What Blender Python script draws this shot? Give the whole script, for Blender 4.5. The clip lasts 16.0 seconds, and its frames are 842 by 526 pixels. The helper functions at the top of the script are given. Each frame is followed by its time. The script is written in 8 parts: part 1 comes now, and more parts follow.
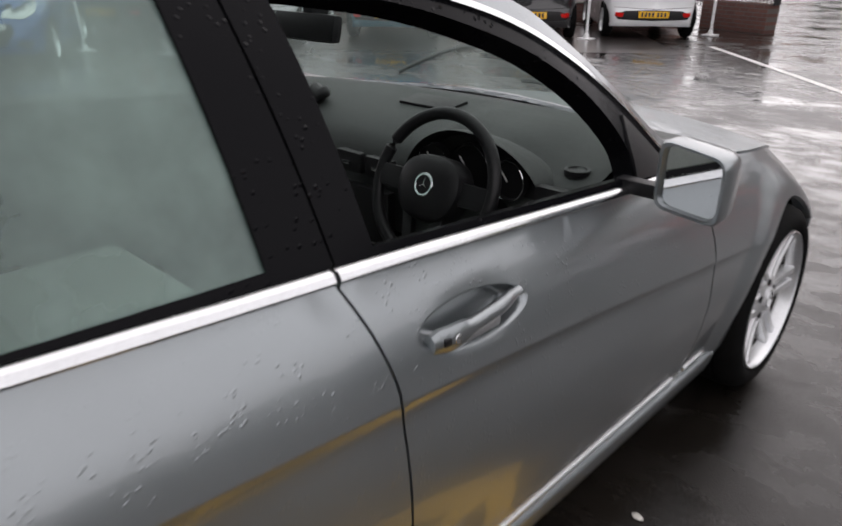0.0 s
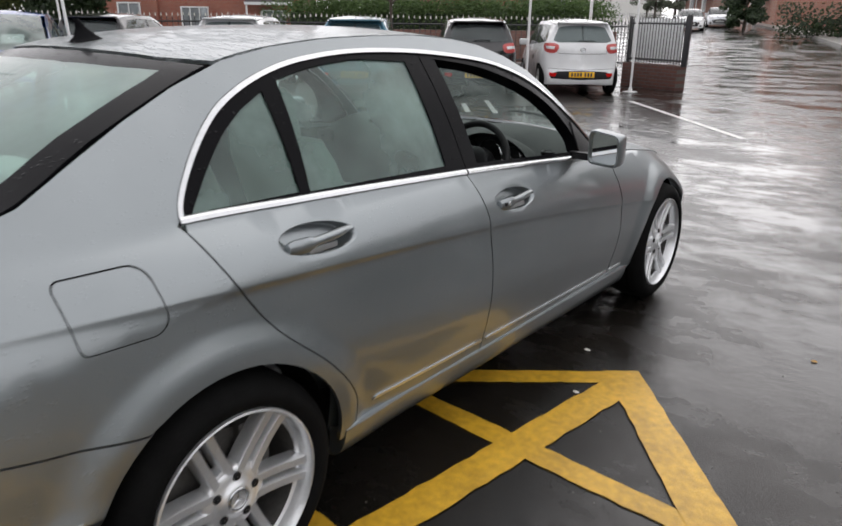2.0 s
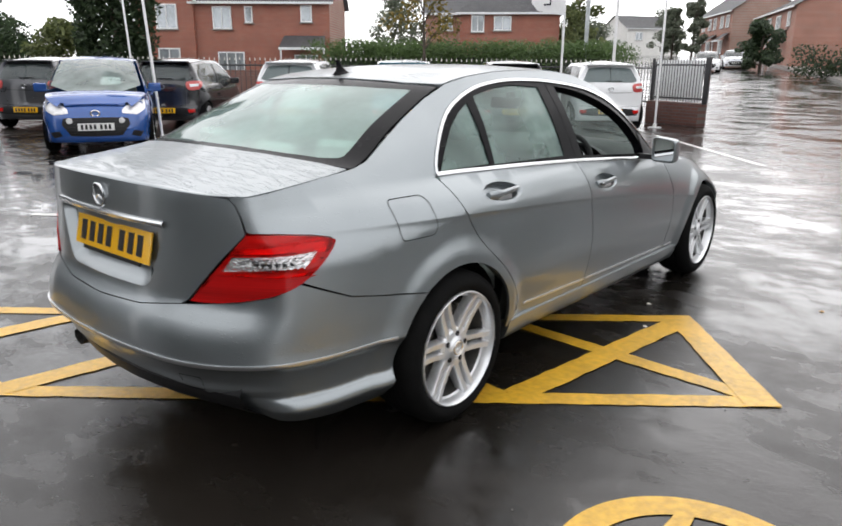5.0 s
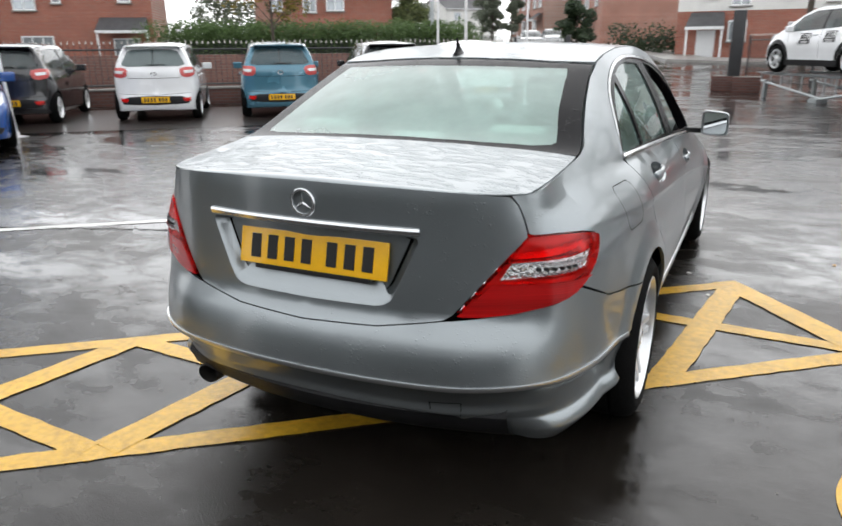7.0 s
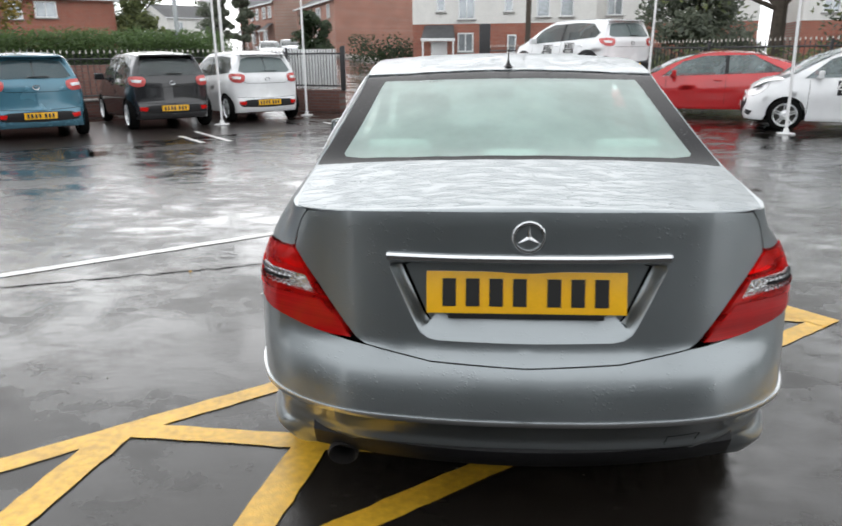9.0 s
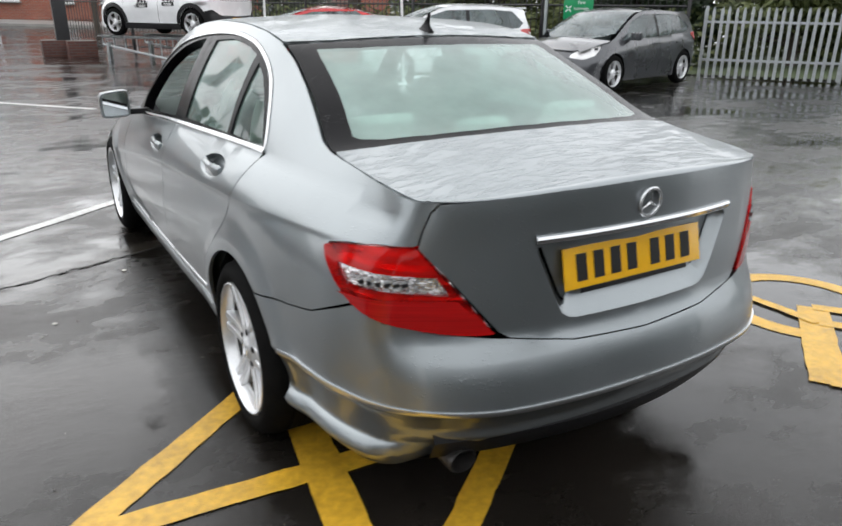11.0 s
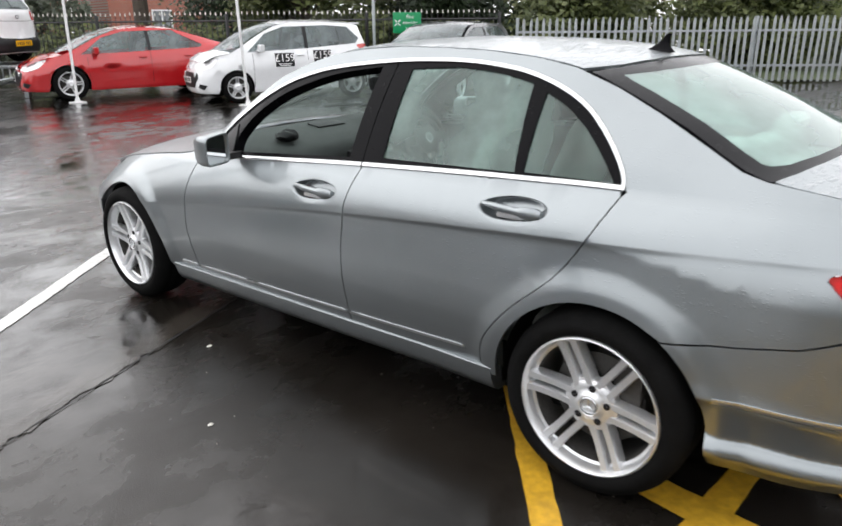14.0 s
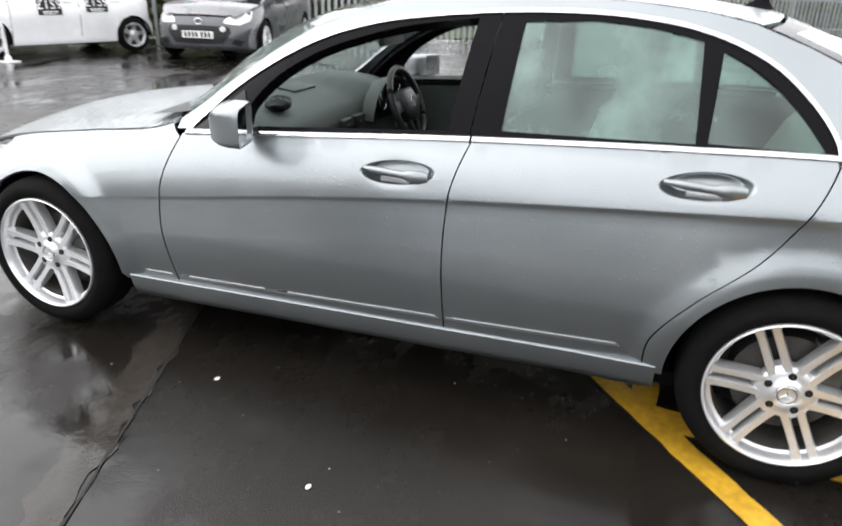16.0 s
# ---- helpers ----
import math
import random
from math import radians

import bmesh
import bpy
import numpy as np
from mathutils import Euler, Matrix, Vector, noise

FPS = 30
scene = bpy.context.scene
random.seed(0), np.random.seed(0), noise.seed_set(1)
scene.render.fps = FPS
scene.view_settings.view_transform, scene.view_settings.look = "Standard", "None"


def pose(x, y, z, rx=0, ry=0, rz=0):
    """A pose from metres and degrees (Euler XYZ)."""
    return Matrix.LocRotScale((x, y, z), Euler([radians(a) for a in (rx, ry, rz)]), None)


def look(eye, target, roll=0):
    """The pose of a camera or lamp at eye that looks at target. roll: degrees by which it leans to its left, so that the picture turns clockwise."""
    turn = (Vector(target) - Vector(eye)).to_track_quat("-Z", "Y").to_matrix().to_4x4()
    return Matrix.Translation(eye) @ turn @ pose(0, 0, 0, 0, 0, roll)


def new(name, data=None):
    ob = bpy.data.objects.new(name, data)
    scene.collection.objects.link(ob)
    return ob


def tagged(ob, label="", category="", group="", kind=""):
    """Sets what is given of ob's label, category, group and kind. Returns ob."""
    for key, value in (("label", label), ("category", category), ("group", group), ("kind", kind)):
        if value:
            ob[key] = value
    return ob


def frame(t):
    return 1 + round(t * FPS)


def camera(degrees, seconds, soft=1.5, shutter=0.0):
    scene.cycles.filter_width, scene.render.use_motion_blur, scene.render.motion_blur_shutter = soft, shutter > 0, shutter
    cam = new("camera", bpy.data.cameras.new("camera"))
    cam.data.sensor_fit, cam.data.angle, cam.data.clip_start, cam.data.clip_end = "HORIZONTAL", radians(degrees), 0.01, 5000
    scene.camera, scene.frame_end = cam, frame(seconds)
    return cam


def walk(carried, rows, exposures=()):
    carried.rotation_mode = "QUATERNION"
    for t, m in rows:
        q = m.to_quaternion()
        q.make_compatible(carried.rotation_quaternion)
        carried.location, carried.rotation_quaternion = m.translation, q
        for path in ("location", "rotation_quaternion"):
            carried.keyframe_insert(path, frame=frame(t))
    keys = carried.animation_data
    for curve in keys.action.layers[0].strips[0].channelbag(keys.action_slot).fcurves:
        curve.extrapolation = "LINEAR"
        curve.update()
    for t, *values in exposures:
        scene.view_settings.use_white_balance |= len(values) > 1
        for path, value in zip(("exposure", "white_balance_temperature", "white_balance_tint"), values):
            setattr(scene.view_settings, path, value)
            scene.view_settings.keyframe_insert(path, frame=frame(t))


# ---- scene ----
cam = camera(62.38, 16.0, soft=1.7, shutter=0.35)
PATH = [  # seconds, x, y, z, and turn about x, y, z in degrees
    (0.0, 1.424, 0.507, 1.331, 66.25, -0.26, 43.37),
    (0.5, 1.587, 0.149, 1.365, 67.20, -1.92, 39.85),
    (1.0, 1.753, -0.181, 1.388, 72.53, 0.04, 40.28),
    (1.5, 1.957, -0.460, 1.402, 72.80, 1.42, 39.71),
    (2.0, 2.065, -0.836, 1.418, 70.82, -0.67, 38.43),
    (2.5, 2.261, -1.078, 1.387, 73.23, 2.79, 41.54),
    (3.0, 2.355, -1.289, 1.430, 76.17, 0.38, 40.14),
    (3.5, 2.406, -1.540, 1.414, 74.21, -0.35, 38.79),
    (4.0, 2.584, -1.706, 1.362, 73.49, 2.66, 43.87),
    (4.5, 2.544, -1.860, 1.398, 75.79, -0.66, 42.24),
    (5.0, 2.376, -2.071, 1.397, 74.07, -0.39, 39.80),
    (5.2, 2.295, -2.114, 1.384, 74.39, -0.01, 40.91),
    (7.3, 0.937, -2.665, 1.385, 72.92, -0.58, 21.10),
    (7.5, 0.796, -2.720, 1.381, 73.61, -1.55, 17.94),
    (8.0, 0.464, -2.834, 1.421, 72.40, -2.23, 9.56),
    (8.2, 0.345, -2.822, 1.412, 73.26, -2.02, 8.64),
    (10.4, -1.030, -2.262, 1.396, 70.28, -2.07, -22.31),
    (10.5, -1.088, -2.244, 1.397, 68.88, -3.23, -25.05),
    (11.0, -1.436, -2.184, 1.439, 69.74, -0.51, -30.52),
    (11.5, -1.667, -2.028, 1.435, 69.04, -0.00, -32.17),
    (12.0, -1.942, -1.886, 1.446, 70.06, -0.05, -39.35),
    (12.5, -2.198, -1.712, 1.465, 70.58, -0.44, -41.67),
    (13.0, -2.332, -1.425, 1.468, 67.71, 1.61, -42.00),
    (13.5, -2.517, -1.141, 1.443, 70.24, -0.44, -46.61),
    (14.0, -2.662, -0.831, 1.469, 70.75, 0.49, -50.27),
    (14.5, -2.647, -0.477, 1.434, 69.05, 1.58, -50.94),
    (15.0, -2.737, -0.171, 1.413, 70.88, -1.12, -57.88),
    (15.5, -2.825, 0.149, 1.437, 71.10, -2.42, -63.62),
    (16.0, -2.865, 0.463, 1.413, 67.66, -1.92, -70.39),
]
walk(cam, [(t, pose(*p)) for t, *p in PATH], [(0.0, -0.05, 6750, 18), (0.5, 0.15, 6700, 17), (1.0, 0.14, 6700, 16), (2.0, -0.08, 6650, 14), (3.0, -0.10, 6650, 14), (3.5, -0.05, 6650, 14), (4.0, -0.10, 6650, 12.5), (4.5, 0.30, 6600, 12.5), (5.0, 0.34, 6600, 12.5), (8.0, 0.42, 6500, 10), (10.5, 0.28, 6500, 10.5), (12.0, 0.46, 6550, 11.0), (13.5, 0.60, 6600, 12.0), (14.5, 0.48, 6600, 12.5), (15.0, 0.62, 6600, 12.5), (16.0, 0.98, 6600, 12.5)])

# ---------------------------------------------------------------- light
world = bpy.data.worlds.new("overcast")
scene.world = world
world.use_nodes = True
wn, wl = world.node_tree.nodes, world.node_tree.links
wn.clear()
sky = wn.new("ShaderNodeTexSky")
sky.sky_type, sky.sun_disc = "NISHITA", False
sky.sun_elevation, sky.sun_rotation = radians(42), radians(343)
sky.air_density, sky.dust_density, sky.ozone_density = 1.0, 0.6, 1.0
hsv = wn.new("ShaderNodeHueSaturation")
hsv.inputs["Saturation"].default_value = 0.12
cloud = wn.new("ShaderNodeMixRGB")
cloud.inputs[0].default_value = 0.68
cloud.inputs[2].default_value = (11.0, 11.3, 11.6, 1)
bg = wn.new("ShaderNodeBackground")
bg.inputs["Strength"].default_value = 0.15
wo = wn.new("ShaderNodeOutputWorld")
wl.new(sky.outputs[0], hsv.inputs["Color"])
wl.new(hsv.outputs[0], cloud.inputs[1])
wl.new(cloud.outputs[0], bg.inputs["Color"])
wl.new(bg.outputs[0], wo.inputs["Surface"])

sun_data = bpy.data.lights.new("sun", "SUN")
sun_data.energy, sun_data.angle, sun_data.color = 0.5, radians(80), (1.0, 0.97, 0.93)
sun = new("sun", sun_data)
sun.matrix_world = look((-3, 9, 11), (0, 0, 0))

# ---------------------------------------------------------------- materials


def shader(name):
    m = bpy.data.materials.new(name)
    m.use_nodes = True
    nt = m.node_tree
    return m, nt.nodes, nt.links, nt.nodes["Principled BSDF"]


def tex_noise(n, l, scale, detail=4.0, rough=0.55, coord="Object", stretch=(1, 1, 1)):
    co = n.new("ShaderNodeTexCoord")
    mp = n.new("ShaderNodeMapping")
    mp.inputs["Scale"].default_value = stretch
    l.new(co.outputs[coord], mp.inputs[0])
    t = n.new("ShaderNodeTexNoise")
    t.inputs["Scale"].default_value, t.inputs["Detail"].default_value, t.inputs["Roughness"].default_value = scale, detail, rough
    l.new(mp.outputs[0], t.inputs["Vector"])
    return t


def ramp(n, l, source, stops):
    r = n.new("ShaderNodeValToRGB")
    while len(r.color_ramp.elements) < len(stops):
        r.color_ramp.elements.new(0.5)
    for e, (p, c) in zip(r.color_ramp.elements, stops):
        e.position = p
        e.color = (*c, 1) if isinstance(c, tuple) else (c, c, c, 1)
    l.new(source, r.inputs[0])
    return r


def bump(n, l, source, b, strength, distance=0.01):
    k = n.new("ShaderNodeBump")
    k.inputs["Strength"].default_value, k.inputs["Distance"].default_value = strength, distance
    l.new(source, k.inputs["Height"])
    l.new(k.outputs[0], b.inputs["Normal"])
    return k


def mat(name, colour, rough=0.5, metal=0.0, vary=0.15, scale=6.0, relief=0.0, relief_scale=80.0, coat=0.0, coord="Object", spec=0.5, stretch=(1, 1, 1)):
    """A surface with its colour varied at two scales, and fine relief."""
    m, n, l, b = shader(name)
    a, f = tex_noise(n, l, scale, coord=coord, stretch=stretch), tex_noise(n, l, scale * 9, coord=coord, stretch=stretch)
    mix = n.new("ShaderNodeMath")
    mix.operation = "ADD"
    l.new(a.outputs[0], mix.inputs[0])
    l.new(f.outputs[0], mix.inputs[1])
    lo = tuple(max(0.0, c * (1 - vary)) for c in colour)
    hi = tuple(min(1.0, c * (1 + vary)) for c in colour)
    half = n.new("ShaderNodeMath")
    half.operation = "MULTIPLY"
    half.inputs[1].default_value = 0.5
    l.new(mix.outputs[0], half.inputs[0])
    r = ramp(n, l, half.outputs[0], [(0.35, lo), (0.65, hi)])
    l.new(r.outputs[0], b.inputs["Base Color"])
    b.inputs["Roughness"].default_value, b.inputs["Metallic"].default_value = rough, metal
    b.inputs["Specular IOR Level"].default_value = spec
    b.inputs["Coat Weight"].default_value = coat
    b.inputs["Coat Roughness"].default_value = 0.03
    if relief:
        bump(n, l, tex_noise(n, l, relief_scale, 3.0, coord=coord).outputs[0], b, relief)
    return m


def beads(n, l, scale, lo, hi, stretch=(1, 1, 1)):
    """Standing rain drops: round beads of uneven size."""
    co = n.new("ShaderNodeTexCoord")
    mp = n.new("ShaderNodeMapping")
    mp.inputs["Scale"].default_value = stretch
    l.new(co.outputs["Object"], mp.inputs[0])
    v = n.new("ShaderNodeTexVoronoi")
    v.inputs["Scale"].default_value = scale
    l.new(mp.outputs[0], v.inputs["Vector"])
    return ramp(n, l, v.outputs["Distance"], [(lo, 1.0), (hi, 0.0)])


def paint(name, colour, metal=0.0, rough=0.3, drops=0.25, coat=1.0, drop_scale=90.0, pools=0.0):
    """Car paint under clear lacquer, wet with rain beads."""
    m, n, l, b = shader(name)
    flake = tex_noise(n, l, 900, 1.0)
    dirt = tex_noise(n, l, 2.5, 5.0)
    add = n.new("ShaderNodeMath")
    add.operation = "MULTIPLY_ADD"
    add.inputs[1].default_value = 0.35
    l.new(flake.outputs[0], add.inputs[0])
    l.new(dirt.outputs[0], add.inputs[2])
    r = ramp(n, l, add.outputs[0], [(0.45, tuple(c * 0.93 for c in colour)), (0.85, tuple(min(1, c * 1.06) for c in colour))])
    l.new(r.outputs[0], b.inputs["Base Color"])
    b.inputs["Metallic"].default_value = metal
    rr = ramp(n, l, dirt.outputs[0], [(0.3, rough * 0.9), (0.7, rough * 1.15)])
    l.new(rr.outputs[0], b.inputs["Roughness"])
    b.inputs["Coat Weight"].default_value, b.inputs["Coat Roughness"].default_value = coat, 0.04
    if drops:
        big = beads(n, l, drop_scale, 0.05, 0.32)
        mask = tex_noise(n, l, drop_scale * 0.23, 2.0)
        rm = ramp(n, l, mask.outputs[0], [(0.5, 0.0), (0.62, 1.0)])
        mul = n.new("ShaderNodeMath")
        mul.operation = "MULTIPLY"
        l.new(big.outputs[0], mul.inputs[0])
        l.new(rm.outputs[0], mul.inputs[1])
        height = mul.outputs[0]
        if pools:
            run = tex_noise(n, l, 26, 3.0, 0.6, stretch=(0.55, 1.7, 1))
            rp = ramp(n, l, run.outputs[0], [(0.47, 0.0), (0.66, 1.0)])
            both = n.new("ShaderNodeMath")
            both.operation = "MULTIPLY_ADD"
            both.inputs[1].default_value = pools
            l.new(rp.outputs[0], both.inputs[0])
            l.new(mul.outputs[0], both.inputs[2])
            height = both.outputs[0]
        k = bump(n, l, height, b, drops, 0.004)
        l.new(k.outputs[0], b.inputs["Coat Normal"])
    return m


def glass(name, tint, fog, fog_colour=(0.75, 0.85, 0.82), rough=0.02, runs=0.0):
    """Window glass: clear where dry, hazed where it has misted up, with rain on it."""
    m, n, l, b = shader(name)
    out = n["Material Output"]
    b.inputs["Base Color"].default_value = (0.01, 0.012, 0.012, 1)
    b.inputs["Roughness"].default_value = rough
    tr = n.new("ShaderNodeBsdfTransparent")
    tr.inputs[0].default_value = (*tint, 1)
    mist = n.new("ShaderNodeBsdfTranslucent")
    mist.inputs[0].default_value = (*fog_colour, 1)
    dif = n.new("ShaderNodeBsdfDiffuse")
    dif.inputs[0].default_value = (*fog_colour, 1)
    md = n.new("ShaderNodeMixShader")
    md.inputs[0].default_value = 0.65
    l.new(mist.outputs[0], md.inputs[1])
    l.new(dif.outputs[0], md.inputs[2])
    cloudy = tex_noise(n, l, 3.0, 5.0)
    lo, hi = fog
    fr = ramp(n, l, cloudy.outputs[0], [(0.3, lo), (0.7, hi)])
    body = n.new("ShaderNodeMixShader")
    l.new(fr.outputs[0], body.inputs[0])
    l.new(tr.outputs[0], body.inputs[1])
    l.new(md.outputs[0], body.inputs[2])
    face = n.new("ShaderNodeLayerWeight")
    face.inputs[0].default_value = 0.5
    steep = n.new("ShaderNodeMath")
    steep.operation = "POWER"
    steep.inputs[1].default_value = 4.5
    l.new(face.outputs["Facing"], steep.inputs[0])
    fres = n.new("ShaderNodeMath")
    fres.operation = "MULTIPLY_ADD"
    fres.inputs[1].default_value, fres.inputs[2].default_value = 0.90, 0.05
    l.new(steep.outputs[0], fres.inputs[0])
    gl = n.new("ShaderNodeBsdfGlossy")
    gl.inputs["Roughness"].default_value = rough
    top = n.new("ShaderNodeMixShader")
    l.new(fres.outputs[0], top.inputs[0])
    l.new(body.outputs[0], top.inputs[1])
    l.new(gl.outputs[0], top.inputs[2])
    l.new(top.outputs[0], out.inputs["Surface"])
    d = beads(n, l, 120.0, 0.05, 0.3)
    k = n.new("ShaderNodeBump")
    k.inputs["Strength"].default_value, k.inputs["Distance"].default_value = 0.12, 0.003
    l.new(d.outputs[0], k.inputs["Height"])
    l.new(k.outputs[0], gl.inputs["Normal"])
    return m


SILVER = paint("grey_metallic_paint", (0.274, 0.299, 0.309), metal=0.88, rough=0.335, coat=0.65, drops=0.22, drop_scale=105)
SILVER_TOP = paint("grey_metallic_paint_beaded", (0.274, 0.299, 0.309), metal=0.86, rough=0.42, coat=0.65, drops=0.9, drop_scale=70, pools=1.3)
CHROME = mat("chrome_trim", (0.66, 0.67, 0.68), 0.16, 1.0, 0.05, 20)
SATIN = mat("satin_aluminium", (0.72, 0.73, 0.74), 0.28, 1.0, 0.06, 20)
ALLOY = mat("silver_alloy", (0.74, 0.75, 0.76), 0.34, 0.75, 0.08, 14, coat=0.5)
# Dusty alloy, its colour darkened further for the shade inside the wheel.
ALLOY_SHADED = mat("shaded_inner_alloy", (0.06, 0.057, 0.053), 0.6, 0.3, 0.3, 10)
TYRE = mat("tyre_rubber", (0.006, 0.006, 0.006), 0.85, 0, 0.3, 20, 0.25, 160, spec=0.08)
BLACK = mat("black_plastic", (0.010, 0.010, 0.011), 0.42, 0, 0.2, 12, 0.1, 300, spec=0.3)
GLOSS = paint("black_gloss_trim", (0.004, 0.004, 0.005), 0, 0.20, 0.5, coat=0.0, drop_scale=75)
GLOSS.node_tree.nodes["Principled BSDF"].inputs["Specular IOR Level"].default_value = 0.07
RUBBER = mat("window_rubber", (0.012, 0.012, 0.012), 0.55, 0, 0.2, 12)
DARK = mat("dark_void", (0.006, 0.006, 0.006), 0.9, 0, 0.1, 5, spec=0.05)
RED_LENS = mat("red_lamp_lens", (0.56, 0.008, 0.006), 0.12, 0, 0.3, 1.0, 0.25, 1.0, stretch=(0.4, 0.4, 40), spec=0.35)
RED_DEEP = mat("dark_red_lamp_lens", (0.34, 0.005, 0.005), 0.12, 0, 0.35, 1.0, stretch=(0.4, 0.4, 40), spec=0.35)
CLEAR_LENS = mat("clear_lamp_lens", (0.80, 0.80, 0.80), 0.14, 0.35, 0.35, 60, 0.5, 120, coat=1.0)
PINK_LENS = mat("pale_red_lamp_lens", (0.52, 0.075, 0.070), 0.12, 0.1, 0.3, 25, 0.3, 60, coat=0.6)


def lamp_lens(name, colour, clear=0.55):
    """Tinted clear plastic over a reflector."""
    m, n, l, b = shader(name)
    b.inputs["Base Color"].default_value = (*colour, 1)
    b.inputs["Roughness"].default_value, b.inputs["Specular IOR Level"].default_value = 0.08, 0.45
    tr = n.new("ShaderNodeBsdfTransparent")
    tr.inputs[0].default_value = (min(1.0, colour[0] * 1.9), colour[1] * 1.5, colour[2] * 1.5, 1)
    flow = tex_noise(n, l, 14.0, 2.0, stretch=(0.35, 0.35, 1.6))
    r = ramp(n, l, flow.outputs[0], [(0.35, clear * 0.6), (0.65, min(1.0, clear * 1.4))])
    mx = n.new("ShaderNodeMixShader")
    l.new(r.outputs[0], mx.inputs[0])
    l.new(b.outputs[0], mx.inputs[1])
    l.new(tr.outputs[0], mx.inputs[2])
    l.new(mx.outputs[0], n["Material Output"].inputs["Surface"])
    return m


SALOON_LENS = lamp_lens("red_plastic_lens", (0.50, 0.010, 0.008))
CLEAR_RIBBED = mat("ribbed_clear_lens", (0.60, 0.60, 0.60), 0.12, 0.85, 0.55, 45, 0.8, 75, coat=0.8)
REFLECTOR = mat("lamp_reflector", (0.86, 0.86, 0.86), 0.22, 0.9, 0.12, 3.0)
PLATE_Y = mat("yellow_plate", (0.85, 0.46, 0.015), 0.25, 0, 0.05, 25, coat=0.5)
PLATE_W = mat("white_plate", (0.8, 0.8, 0.78), 0.25, 0, 0.05, 25, coat=0.5)
INK = mat("plate_ink", (0.012, 0.012, 0.012), 0.4, 0, 0.1, 10)
GLASS_FOG = glass("misted_window_glass", (0.42, 0.58, 0.53), (0.02, 0.40), (0.50, 0.72, 0.65))
GLASS_REAR = glass("misted_rear_glass", (0.64, 0.84, 0.78), (0.26, 0.42), (0.68, 0.94, 0.86))
GLASS_SCREEN = glass("wet_windscreen_glass", (0.66, 0.76, 0.73), (0.12, 0.38), (0.6, 0.7, 0.67))
# Pale veil mixed into this glass stands in for reflected sky.
GLASS_PALE = glass("sky_veiled_glass", (0.62, 0.72, 0.69), (0.22, 0.45), (0.62, 0.74, 0.70))
GLASS_MID = glass("wet_car_window_glass", (0.50, 0.57, 0.58), (0.10, 0.34), (0.55, 0.66, 0.68))
GLASS_DARK = glass("dark_window_glass", (0.34, 0.38, 0.38), (0.05, 0.20), (0.40, 0.48, 0.48))
MIRROR = mat("mirror_face", (0.75, 0.77, 0.78), 0.03, 1.0, 0.02, 8)
WHITE_TRIM = mat("white_dial_mark", (0.7, 0.7, 0.7), 0.4, 0, 0.05, 10)
LEATHER = mat("pale_grey_leather", (0.40, 0.41, 0.39), 0.5, 0, 0.08, 9, 0.2, 220)
DASH = mat("dark_grey_dashboard", (0.046, 0.053, 0.051), 0.62, 0, 0.12, 9, 0.25, 400)
DASH_LOW = mat("pale_grey_dashboard", (0.30, 0.31, 0.30), 0.6, 0, 0.1, 9, 0.2, 300)
HEADLINER = mat("headlining", (0.38, 0.38, 0.36), 0.9, 0, 0.06, 30)

# ---------------------------------------------------------------- mesh helpers


def finish(bm, name, material, smooth=40.0):
    me = bpy.data.meshes.new(name)
    bm.normal_update()
    bm.to_mesh(me)
    bm.free()
    if material:
        me.materials.append(material)
    if smooth:
        me.shade_smooth()
        me.set_sharp_from_angle(angle=radians(smooth))
    return me


def part(name, bm, material, parent, label="", smooth=40.0):
    """Links a bmesh as one mesh object under a thing or a part."""
    ob = new(name, finish(bm, name, material, smooth) if isinstance(bm, bmesh.types.BMesh) else bm)
    ob.parent = parent
    if label:
        tagged(ob, label)
    return ob


def thing(name, label, category, m=None, group="", kind=""):
    ob = new(name)
    ob.empty_display_size = 0.2
    if m is not None:
        ob.matrix_world = m
    return tagged(ob, label, category, group, kind)


def solo(name, bm, material, label, category, group="", kind="", smooth=40.0, m=None):
    ob = new(name, finish(bm, name, material, smooth))
    if m is not None:
        ob.matrix_world = m
    return tagged(ob, label, category, group, kind)


def add_box(bm, size, at=(0, 0, 0), bevel=0.0, rot=None, seg=2, top=None):
    """A box centred at a place; top scales its upper face."""
    r = bmesh.ops.create_cube(bm, size=1.0)
    vs = r["verts"]
    for v in vs:
        v.co = Vector((v.co.x * size[0], v.co.y * size[1], v.co.z * size[2]))
        if top and v.co.z > 0:
            v.co.x *= top[0]
            v.co.y *= top[1]
    if bevel:
        es = list({e for v in vs for e in v.link_edges})
        out = bmesh.ops.bevel(bm, geom=es, offset=bevel, segments=seg, profile=0.7, affect="EDGES")
        vs = list({v for f in out["faces"] for v in f.verts} | {v for v in vs if v.is_valid})
    M = Matrix.Translation(at) @ (rot.to_4x4() if rot else Matrix())
    bmesh.ops.transform(bm, matrix=M, verts=vs)
    return vs


